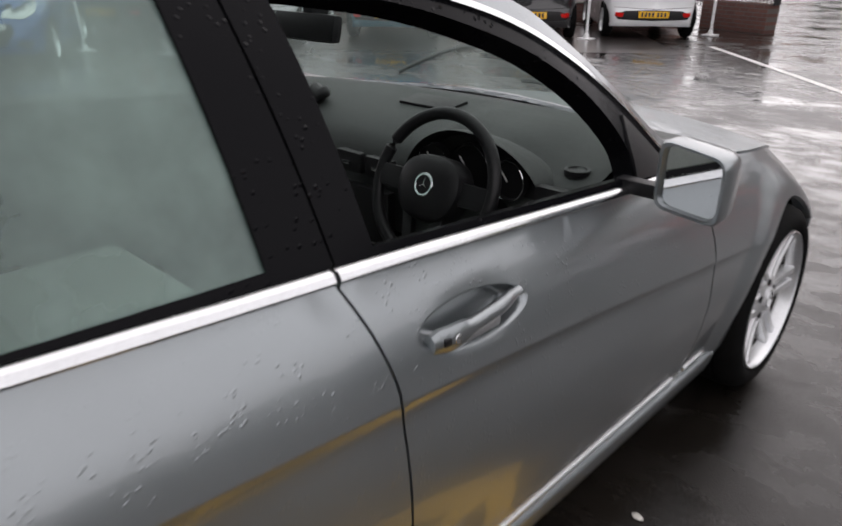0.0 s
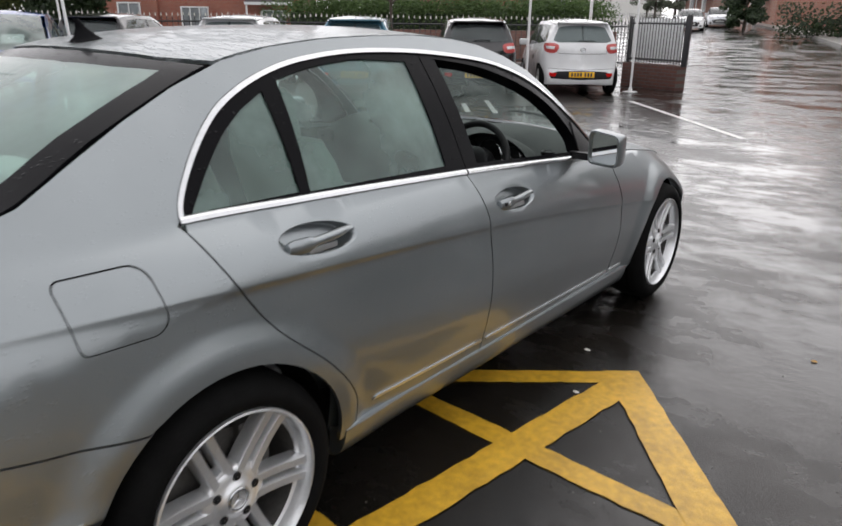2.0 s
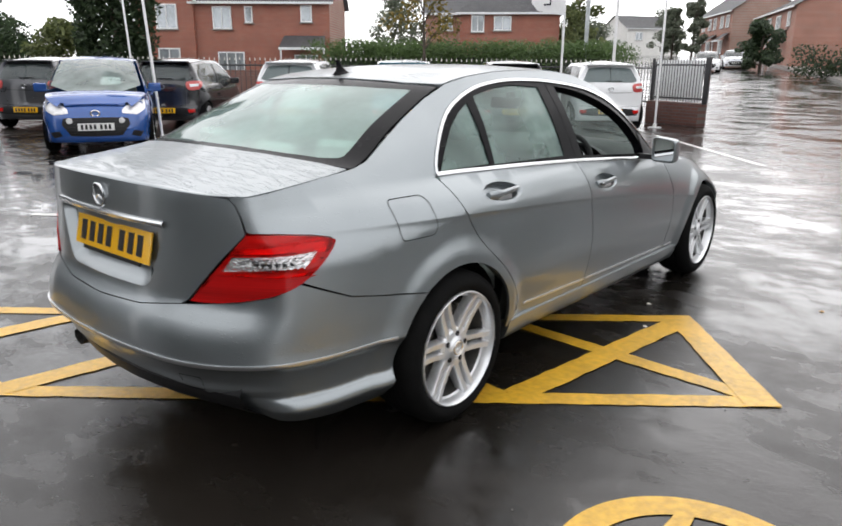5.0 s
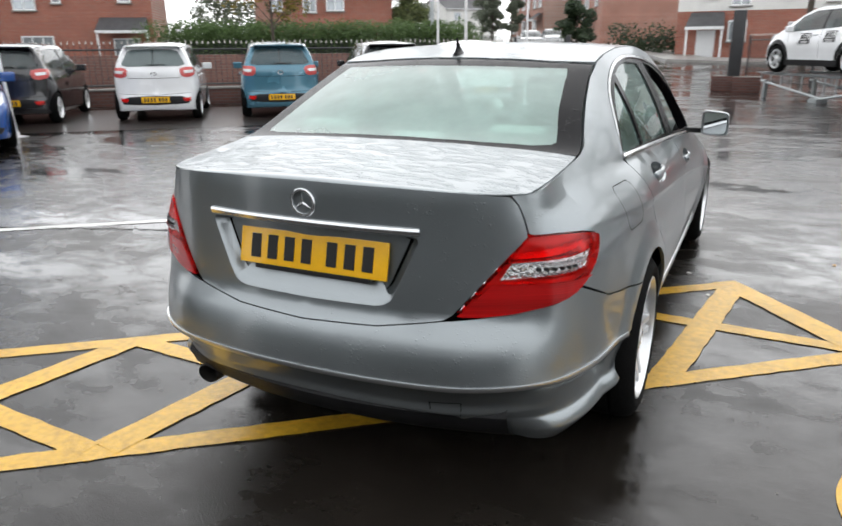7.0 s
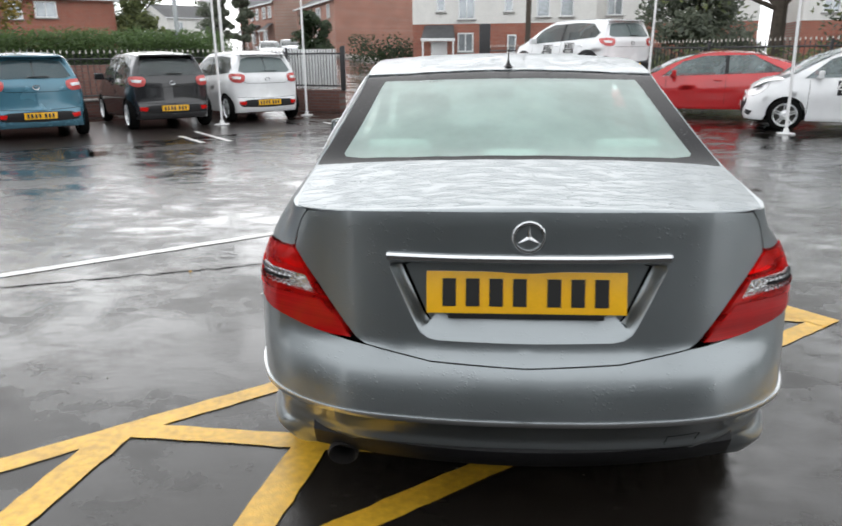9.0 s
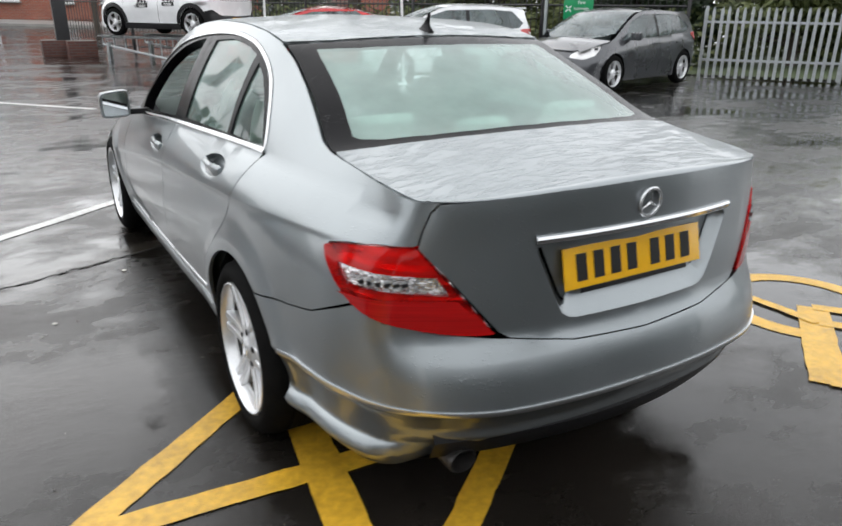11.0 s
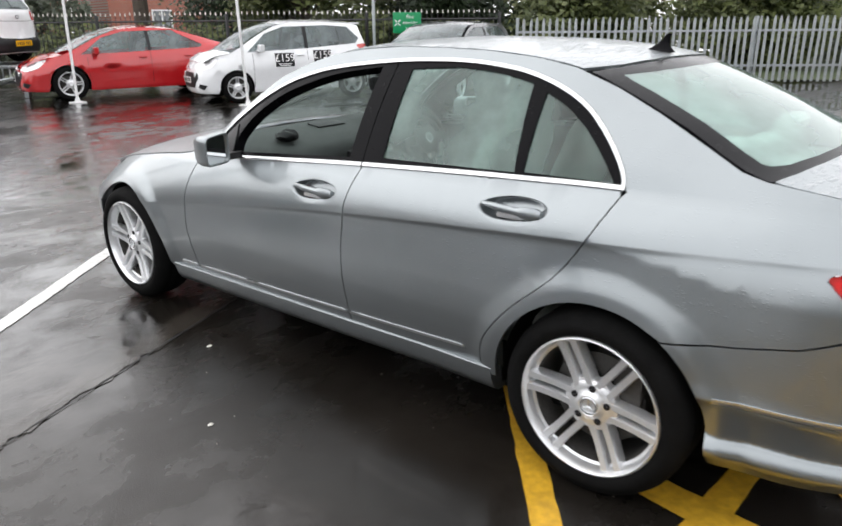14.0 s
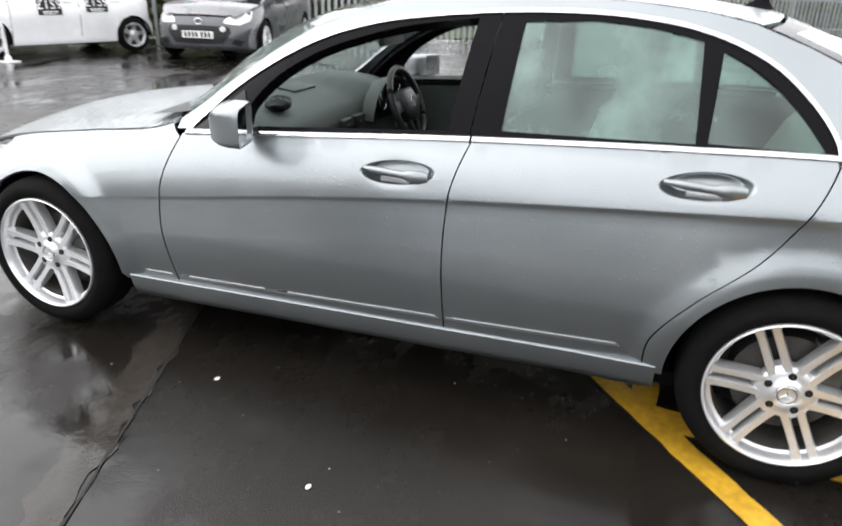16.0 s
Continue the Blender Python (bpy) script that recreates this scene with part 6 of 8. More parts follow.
        patch(bm, [(al(0.60 * hw, e - 0.04), 0.30), (al(0.66 * hw, e - 0.06), 0.37), (al(0.80 * hw, e - 0.2), 0.34), (al(0.74 * hw, e - 0.14), 0.26)], (lambda sg: (lambda s, zz: sk(s, zz, -0.004, sg)))(sign), 0.06, 0.01, flip=sign < 0)
        sheet("bumper_intake", bm, BLACK, car)
        bm = bmesh.new()
        add_lathe(bm, [(-0.02, 0.045), (0.008, 0.045), (0.012, 0.036), (0.006, 0.001)], "Y", 16, sk(al(0.46 * hw, e), 0.525, -0.008, sign))
        part("front_fog_lamp", bm, CLEAR_LENS, car, "small round fog lamp")
        if cladding:
            bm = bmesh.new()
            for cy in (0, wb):
                patch(bm, side(arc(cy, R, ar + 0.105, 0, 180, 14) + arc(cy, R, ar + 0.004, 180, 0, 14)), (lambda sg: (lambda s, zz: sk(s, zz, -0.012, sg)))(sign), 0.08, 0.012, flip=sign < 0)
            patch(bm, side([(wb - ar, 0.19), (ar, 0.19), (ar, 0.33), (wb - ar, 0.33)]), (lambda sg: (lambda s, zz: sk(s, zz, -0.012, sg)))(sign), 0.08, 0.012, flip=sign < 0)
            patch(bm, [(0, 0.24), (0, 0.50), (al(0.60 * hw, -ro), 0.52), (al(0.86 * hw, -ro + 0.15), 0.66), (al(hw, -ar - 0.04), 0.62), (al(hw, -ar), 0.22)], (lambda sg: (lambda s, zz: sk(s, zz, -0.012, sg)))(sign), 0.08, 0.012, flip=sign < 0)
            sheet("cladding", bm, cladding, car, "dark plastic wheel-arch cladding")
    # rear screen and windscreen
    bm = bmesh.new()
    if style != "fastback":
        for sign in (1, -1):
            patch(bm, [(0.0, 0.70 * H), (al(0.62 * hw, -ro), 0.695 * H), (al(0.80 * hw, -ro + 0.10), 0.72 * H), (al(0.76 * hw, -ro + 0.08), 0.80 * H), (al(0.66 * hw, -ro + 0.04), 0.885 * H), (al(0.45 * hw, -ro), 0.905 * H), (0.0, 0.91 * H)], (lambda sg: (lambda s, zz: sk(s, zz, -0.005, sg)))(sign), 0.09, 0.012, flip=sign < 0)
    else:
        rw = [(0, roof_back - 0.02), (rx(roof_back) - 0.06, roof_back), (0.56 * hw, -ro * 0.55), (0, -ro * 0.68)]
        patch(bm, rw + [(-x, y) for x, y in rw[::-1][1:-1]], lambda x, y: tp(x, y, 0.004), 0.1, 0.01)
    rear = sheet("rear_window", bm, windows, car, "dark wet rear window")
    if style != "fastback":
        bm = bmesh.new()
        add_box(bm, (0.34, 0.012, 0.018), (0.06, -ro + 0.085, 0.715 * H), 0.003)
        part("rear_wiper", bm, BLACK, rear)
        bm = bmesh.new()
        add_box(bm, (1.20 * hw, 0.20, 0.03), (0, -ro + 0.33, 0.947 * H), 0.012)
        part("roof_spoiler", bm, colour, car)
    bm = bmesh.new()
    ws = [(0.0, wb * 0.655), (0.4 * hw, wb * 0.64), (rx(wb * 0.62) - 0.05, wb * 0.615)] + [(rx(y) - 0.045, y) for y in np.linspace(wb * 0.70, wb * 0.95, 6)] + [(0.5 * hw, wb + 0.15), (0.0, wb + 0.19)]
    patch(bm, ws + [(-x, y) for x, y in ws[::-1][1:-1]], lambda x, y: tp(x, y, 0.002), 0.1, 0)
    sheet("windscreen", bm, windows, car).visible_shadow = False
    bm = bmesh.new()
    add_box(bm, (1.1 * hw, wb * 0.75, 0.10), (0, wb * 0.45, 0.42), 0.03)
    for x in (0.42 * hw, -0.42 * hw):
        seat_back(bm, Vector((x, wb * 0.48, 0.45)), 0.44, 0.80, 0.2, 0.06)
    seat_back(bm, Vector((0, wb * 0.12, 0.45)), 1.1, 0.62, 0.15, 0.06)
    add_box(bm, (1.55 * hw, 0.45, 0.30), (0, wb * 0.94, 0.64), 0.06)
    part("cabin", bm, DASH, car, "dark seats and dashboard")
    bm = bmesh.new()
    add_box(bm, (1.5 * hw, L - 0.5, 0.10), (0, (e - ro) / 2, 0.24), 0.02)
    part("underside", bm, DARK, car)
    # nose
    bm = bmesh.new()
    gr = [(K["smax"] - 0.44 * hw, 0.30), (K["smax"] - 0.60 * hw, 0.47), (K["smax"] - 0.58 * hw, 0.555), (K["smax"] - 0.5 * hw, 0.570), (K["smax"], 0.575), (K["smax"], 0.29)]
    for sign in (1, -1):
        patch(bm, gr, (lambda sg: (lambda s, zz: sk(s, zz, -0.006, sg)))(sign), 0.08, 0.012, flip=sign < 0)
    grille = sheet("grille", bm, BLACK, car, "black honeycomb grille")
    bm = bmesh.new()
    add_lathe(bm, [(-0.012, 0.055), (0.006, 0.055), (0.010, 0.045), (0.006, 0.036), (-0.012, 0.036)], "Y", 20, (0, e - 0.050, 0.635 if style != "fastback" else 0.60))
    for v in bm.verts:
        v.co.x *= 1.35
    part("nose_badge", bm, CHROME, car, "oval chrome badge")
    bm = bmesh.new()
    add_lathe(bm, [(-0.012, 0.042), (0.004, 0.042), (0.006, 0.033), (-0.012, 0.030)], "Y", 20, (0, -ro + 0.050, 0.60 * H))
    for v in bm.verts:
        v.co.x *= 1.4
    part("tail_badge", bm, CHROME, car, "oval chrome badge")
    bm = bmesh.new()
    for sign in (1, -1):
        patch(bm, [(0.0, 0.31), (0.0, 0.49), (al(0.60 * hw, -ro), 0.475), (al(0.80 * hw, -ro + 0.1), 0.41), (al(0.74 * hw, -ro + 0.06), 0.33)], (lambda sg: (lambda s, zz: sk(s, zz, -0.007, sg)))(sign), 0.08, 0.01, flip=sign < 0)
    sheet("rear_valance", bm, BLACK, car)
    bm = bmesh.new()
    for sign in (1, -1):
        patch(bm, [(0.0, 0.545 * H - 0.004), (0.0, 0.545 * H + 0.004), (al(0.60 * hw, -ro), 0.55 * H + 0.004), (al(0.60 * hw, -ro), 0.55 * H - 0.004)], (lambda sg: (lambda s, zz: sk(s, zz, -0.003, sg)))(sign), 0.1, 0, flip=sign < 0)
        patch(bm, [(0.0, 0.500), (0.0, 0.507), (al(0.84 * hw, -ro + 0.12), 0.537), (al(0.84 * hw, -ro + 0.12), 0.530)], (lambda sg: (lambda s, zz: sk(s, zz, -0.003, sg)))(sign), 0.1, 0, flip=sign < 0)
        patch(bm, [(al(0.62 * hw, -ro), 0.55 * H), (al(0.62 * hw, -ro) + 0.006, 0.55 * H), (al(0.66 * hw, -ro) + 0.006, 0.68 * H), (al(0.66 * hw, -ro), 0.68 * H)], (lambda sg: (lambda s, zz: sk(s, zz, -0.003, sg)))(sign), 0.1, 0, flip=sign < 0)
    sheet("tailgate_shut_line", bm, DARK, car)
    bm = bmesh.new()
    for k in range(5):
        zz = 0.335 + 0.048 * k
        for sign in (1, -1):
            a_, b_ = K["smax"] - (0.44 + 0.03 * k) * hw, K["smax"] - 0.30 * hw
            patch(bm, [(a_, zz), (b_, zz), (b_, zz + 0.010), (a_, zz + 0.010)], (lambda sg: (lambda s, q: sk(s, q, -0.012, sg)))(sign), 0.1, 0.005, flip=sign < 0)
    tagged(sheet("grille_bars", bm, RUBBER, grille), kind="stuff")
    number_plate(car, (0, -ro - 0.012, 0.415), 0, 0, frame=False)
    number_plate(car, (0, e + 0.014, 0.435), 0, math.pi, back=PLATE_W, frame=False)
    for cy in (0, wb):
        for sign in (1, -1):
            twin_spoke_wheel("wheel", car, (sign * (hw - 0.105), cy, R), sign, 0.19, R, 0.2 + cy + sign, spokes=5, rim=R * 0.70, rim_mat=wheels)
    bm = bmesh.new()
    add_tube(bm, [tp(0, roof_back + 0.12, 0.0), tp(0, roof_back + 0.0, 0.12)], 0.004, 5)
    part("aerial", bm, BLACK, car)
    if sticker:
        for k, yy in enumerate((wb * 0.60, wb * 0.27)):
            bm = bmesh.new()
            zz = bz(yy) - 0.16
            poly = side([(yy + 0.19, zz - 0.125), (yy - 0.19, zz - 0.125), (yy - 0.19, zz + 0.125), (yy + 0.19, zz + 0.125)])
            patch(bm, poly, lambda s, q: sk(s, q, -0.004, -1), 0.06, 0.003, flip=True)
            st = sheet("price_sticker", bm, BLACK, car, "black price sticker with white figures")
            c, n = sk(al(hw, yy), zz + 0.03, -0.012, -1), None
            text_part(sticker, 0.20, Matrix.Translation(c) @ Matrix.Rotation(-math.pi / 2, 4, "Z") @ Matrix.Rotation(math.pi / 2 - 0.10, 4, "X"), WHITE_PLAIN, st)
            for j in range(2):
                b2 = bmesh.new()
                add_box(b2, (0.004, 0.26 - 0.05 * j, 0.016), sk(al(hw, yy), zz - 0.072 - 0.03 * j, -0.008, -1))
                part("sticker_bar", b2, WHITE_PLAIN, st)
    return car


WHITE_PLAIN = mat("white_vinyl", (0.8, 0.8, 0.8), 0.4, 0, 0.03, 10)
P_WHITE = paint("white_paint", (0.78, 0.79, 0.80), 0, 0.25, 0.15)
P_TEAL = paint("teal_blue_paint", (0.060, 0.18, 0.25), 0.3, 0.25, 0.15)
P_BLACK = paint("black_paint", (0.012, 0.012, 0.014), 0.1, 0.2, 0.15)
P_SILVER2 = paint("bright_silver_paint", (0.62, 0.63, 0.66), 0.55, 0.3, 0.15)
P_BLUE = paint("deep_blue_paint", (0.014, 0.075, 0.29), 0.25, 0.22, 0.2)
P_RED = paint("bright_red_paint", (0.46, 0.010, 0.013), 0.05, 0.22, 0.2)
P_GREY = paint("dark_grey_paint", (0.060, 0.063, 0.070), 0.5, 0.28, 0.2)
SMALL = (3.665, 1.66, 1.50, 2.385, 0.55, "hatch", 0.29)
GOLFISH = (4.25, 1.79, 1.45, 2.62, 0.77, "hatch", 0.325)
CROSS = (4.165, 1.80, 1.58, 2.60, 0.72, "hatch", 0.335)
FAST = (4.455, 1.795, 1.425, 2.65, 0.90, "fastback", 0.33)
FWD = (-0.62, 0.78)
ROW = "row of small hatchbacks along the railings"
parked_car("hatchback", "white five-door hatchback parked nose to the railings", (-9.9, 8.25), FWD, SMALL, P_WHITE, group=ROW)
parked_car("hatchback", "teal-blue five-door hatchback parked nose to the railings", (-8.0, 9.78), FWD, SMALL, P_TEAL, group=ROW)
parked_car("hatchback", "black five-door hatchback parked nose to the railings", (-6.30, 11.55), FWD, SMALL, P_BLACK, group=ROW)
parked_car("hatchback", "white five-door hatchback parked beside the flagpole", (-4.86, 13.22), FWD, SMALL, P_WHITE, group=ROW)
parked_car("hatchback", "black hatchback with wet rear window in the row", (-11.9, 6.5), FWD, SMALL, P_BLACK, group=ROW)
parked_car("hatchback", "dark grey hatchback at the far end of the row", (-14.1, 4.6), FWD, SMALL, P_GREY, group=ROW)
blue = parked_car("blue_hatchback", "deep blue hatchback facing out of its bay", (-11.15, 4.70), (0.86, -0.51), SMALL, P_BLUE, windows=GLASS_PALE)
parked_car("black_hatchback", "black hatchback in the bay beside the blue one", (-12.3, 2.05), (0.86, -0.51), SMALL, P_BLACK)
parked_car("red_fastback", "bright red fastback parked behind a white pole", (6.62, 13.65), (-0.95, 0.30), FAST, P_RED, windows=GLASS_MID)
parked_car("white_hatchback", "white hatchback with black price stickers on its doors", (8.03, 10.41), (-0.94, 0.34), SMALL, P_WHITE, sticker="£159", windows=GLASS_MID)
parked_car("grey_hatchback", "dark grey hatchback with bright alloy wheels", (10.46, 8.65), (-0.97, -0.24), GOLFISH, P_GREY, windows=GLASS_MID)
parked_car("white_crossover", "white crossover with price stickers, raised on a display ramp", (3.55, 16.4), (-0.55, 0.83), CROSS, P_WHITE, z=0.66, cladding=BLACK, sticker="£239")

bm = bmesh.new()
add_box(bm, (0.30, 0.004, 0.21), (0, 0, 0), 0.001)
card = part("price_card", bm, WHITE_PLAIN, blue, "white price card inside the windscreen")
card.matrix_local = Matrix.Translation((-0.20, 1.98, 1.10)) @ Matrix.Rotation(radians(55), 4, "X")

# ---------------------------------------------------------------- surroundings


def brick_mat(name, c1, c2, mortar, scale=1.0, turn=(90, 0, 0), rough=0.75):
    m, n, l, b = shader(name)
    co = n.new("ShaderNodeTexCoord")
    mp = n.new("ShaderNodeMapping")
    mp.inputs["Rotation"].default_value = tuple(radians(a) for a in turn)
    l.new(co.outputs["Object"], mp.inputs[0])
    br = n.new("ShaderNodeTexBrick")
    br.inputs["Scale"].default_value = 1.0
    br.inputs["Brick Width"].default_value, br.inputs["Row Height"].default_value, br.inputs["Mortar Size"].default_value = 0.225 * scale, 0.075 * scale, 0.008 * scale
    for k, c in (("Color1", c1), ("Color2", c2), ("Mortar", mortar)):
        br.inputs[k].default_value = (*c, 1)
    l.new(mp.outputs[0], br.inputs["Vector"])
    t = tex_noise(n, l, 0.8, 5.0)
    mx = n.new("ShaderNodeMixRGB")
    mx.blend_type = "MULTIPLY"
    mx.inputs[0].default_value = 0.5
    rr = ramp(n, l, t.outputs[0], [(0.3, 0.65), (0.7, 1.1)])
    l.new(br.outputs["Color"], mx.inputs[1])
    l.new(rr.outputs[0], mx.inputs[2])
    l.new(mx.outputs[0], b.inputs["Base Color"])
    b.inputs["Roughness"].default_value = rough
    b.inputs["Coat Weight"].default_value = 0.8 if rough < 0.5 else 0.0
    b.inputs["Coat Roughness"].default_value = 0.12
    bump(n, l, br.outputs["Fac"], b, -0.4, 0.006)
    return m


BRICK = brick_mat("red_brick", (0.36, 0.105, 0.062), (0.29, 0.080, 0.05), (0.30, 0.24, 0.2))
BRICK_DARK = brick_mat("wet_dark_brick", (0.13, 0.05, 0.038), (0.09, 0.036, 0.03), (0.10, 0.085, 0.075))
BRICK_BROWN = brick_mat("brown_brick", (0.22, 0.10, 0.075), (0.17, 0.075, 0.06), (0.2, 0.16, 0.14))
RENDER_WALL = mat("white_render", (0.72, 0.71, 0.68), 0.8, 0, 0.08, 1.5, 0.1, 40)
SLATE = mat("grey_roof_tiles", (0.15, 0.15, 0.155), 0.5, 0, 0.2, 3.0, 0.3, 30)
UPVC = mat("white_window_frame", (0.75, 0.76, 0.76), 0.35, 0, 0.04, 6)
PANE = mat("house_window_pane", (0.35, 0.38, 0.40), 0.06, 0.35, 0.3, 0.7)
STEEL = mat("galvanised_steel", (0.42, 0.45, 0.46), 0.4, 0.55, 0.2, 5)
RAIL_BLACK = mat("black_railing_paint", (0.022, 0.022, 0.024), 0.35, 0, 0.2, 8)
# Pale head colour paints in the bright highlights along the railing spikes.
TIP = mat("highlight_railing_tip", (0.55, 0.53, 0.48), 0.5, 0, 0.2, 8)
POLE_WHITE = mat("white_pole_paint", (0.78, 0.78, 0.78), 0.3, 0, 0.06, 4)
CONCRETE = mat("wet_concrete", (0.26, 0.25, 0.235), 0.35, 0, 0.2, 2, 0.2, 60)
BARK = mat("bark", (0.07, 0.055, 0.042), 0.8, 0, 0.3, 8, 0.8, 25)
FLAG = mat("white_flag_cloth", (0.78, 0.78, 0.78), 0.7, 0, 0.05, 3)
GREEN_SIGN = mat("green_sign", (0.0, 0.26, 0.09), 0.3, 0, 0.05, 6)
PAVERS = brick_mat("wet_block_paving", (0.050, 0.036, 0.031), (0.032, 0.025, 0.022), (0.008, 0.008, 0.008), turn=(0, 0, -39.5), rough=0.32)
# Brick paled so that its base colour carries the distance haze.
BRICK_HAZED = brick_mat("haze_paled_brick", (0.42, 0.19, 0.135), (0.36, 0.155, 0.11), (0.36, 0.31, 0.27))


def leaf_mat(name, dark, light):
    m, n, l, b = shader(name)
    g = n.new("ShaderNodeNewGeometry")
    r = ramp(n, l, g.outputs["Random Per Island"], [(0.0, dark), (0.7, light), (1.0, tuple(min(1, c * 1.25) for c in light))])
    l.new(r.outputs[0], b.inputs["Base Color"])
    b.inputs["Roughness"].default_value = 0.55
    tl = n.new("ShaderNodeBsdfTranslucent")
    l.new(r.outputs[0], tl.inputs[0])
    mx = n.new("ShaderNodeMixShader")
    mx.inputs[0].default_value = 0.42
    l.new(b.outputs[0], mx.inputs[1])
    l.new(tl.outputs[0], mx.inputs[2])
    l.new(mx.outputs[0], n["Material Output"].inputs["Surface"])
    return m


LEAF_HEDGE = leaf_mat("hedge_leaves", (0.050, 0.092, 0.026), (0.095, 0.155, 0.048))
LEAF_DARK = leaf_mat("dark_green_leaves", (0.016, 0.030, 0.014), (0.045, 0.072, 0.032))
LEAF_TREE = leaf_mat("tree_leaves", (0.060, 0.080, 0.030), (0.15, 0.175, 0.065))
LEAF_AUTUMN = leaf_mat("yellowing_leaves", (0.060, 0.065, 0.015), (0.22, 0.16, 0.035))
# Leaf colour greyed and lightened to stand in for haze over distance.
LEAF_HAZED = leaf_mat("haze_paled_leaves", (0.085, 0.105, 0.075), (0.15, 0.17, 0.12))

rnd = random.Random(7)


def leaves(bm, centre, radius, count, size, squash=(1, 1, 1)):
    """Small leaf blades scattered through an uneven clump."""
    for _ in range(count):
        while True:
            p = Vector((rnd.uniform(-1, 1), rnd.uniform(-1, 1), rnd.uniform(-1, 1)))
            if 0.25 < p.length < 1:
                break
        p = Vector((p.x * squash[0], p.y * squash[1], p.z * squash[2])) * radius
        c = Vector(centre) + p
        d = Vector((rnd.uniform(-1, 1), rnd.uniform(-1, 1), rnd.uniform(-0.7, 0.7))).normalized()
        u = d.orthogonal().normalized()
        s = size * rnd.uniform(0.6, 1.3)
        v = [bm.verts.new(c + q) for q in (-d * s, u * s * 0.55, d * s, -u * s * 0.55)]
        bm.faces.new(v)


def tree(name, label, at, height, spread, material, clumps=26, per=90, leaf=0.12, trunk=0.14, crown_from=0.35, squash=(1, 1, 0.8), lean=0.0):
    t = thing(name, label, "tree", Matrix.Translation(at))
    bm = bmesh.new()
    top_p = Vector((lean, 0, height * 0.85))
    add_tube(bm, [(0, 0, -0.05), (lean * 0.1 + 0.03, 0.02, height * 0.25), (lean * 0.4, 0, height * 0.5), top_p], [trunk, trunk * 0.8, trunk * 0.55, trunk * 0.12], 8)
    tips = []
    for k in range(clumps):
        a, h = rnd.uniform(0, math.tau), height * rnd.uniform(crown_from, 0.97)
        f = (h / height - crown_from) / (1 - crown_from)
        r = spread * rnd.uniform(0.25, 1.0) * (1.0 - 0.55 * f ** 2)
        tips.append(Vector((lean * h / height + r * math.cos(a), r * math.sin(a), h)))
    for p in tips[:: 2]:
        base = Vector((lean * 0.5 * p.z / height, 0, p.z * 0.72))
        add_tube(bm, [base, base.lerp(p, 0.5) + Vector((0, 0, 0.1)), p], [trunk * 0.3, trunk * 0.18, trunk * 0.05], 5, caps=False)
    part("trunk", bm, BARK, t)
    bm = bmesh.new()
    for p in tips:
        leaves(bm, p, spread * rnd.uniform(0.24, 0.42), per, leaf, squash)
    part("crown", bm, material, t, smooth=0)
    return t


def place(at, right):
    """A frame whose x runs along a wall (left to right as seen) and whose -y looks at the viewer."""
    r = Vector((right[0], right[1], 0)).normalized()
    return Matrix(((r.x, -r.y, 0, at[0]), (r.y, r.x, 0, at[1]), (0, 0, 1, at[2] if len(at) > 2 else 0), (0, 0, 0, 1)))


def house_window(parent, x, z, w, h, y=0.0, bars=2, sill=True):
    bm = bmesh.new()
    corners = [(-1, -1), (1, -1), (1, 1), (-1, 1)]
    rows = [[(x + sx * (w / 2 - i), yy, z + sz * (h / 2 - i)) for sx, sz in corners + corners[:1]] for i, yy in ((0.0, y + 0.02), (0.0, y - 0.065), (0.075, y - 0.065), (0.085, y + 0.02))]
    add_grid(bm, rows)
    bmesh.ops.remove_doubles(bm, verts=bm.verts, dist=1e-5)
    bmesh.ops.recalc_face_normals(bm, faces=bm.faces)
    win_o = part("window", bm, UPVC, parent, smooth=0)
    for k in range(1, bars):
        bm = bmesh.new()
        add_box(bm, (0.06, 0.08, h - 0.14), (x - w / 2 + w * k / bars, y - 0.02, z), 0.006)
        part("mullion", bm, UPVC, win_o)
    bm = bmesh.new()
    add_box(bm, (w - 0.12, 0.02, h - 0.12), (x, y + 0.0, z))
    part("pane", bm, PANE, win_o)
    if sill:
        bm = bmesh.new()
        add_box(bm, (w + 0.14, 0.14, 0.07), (x, y - 0.05, z - h / 2 - 0.03), 0.01)
        part("sill", bm, CONCRETE, win_o)


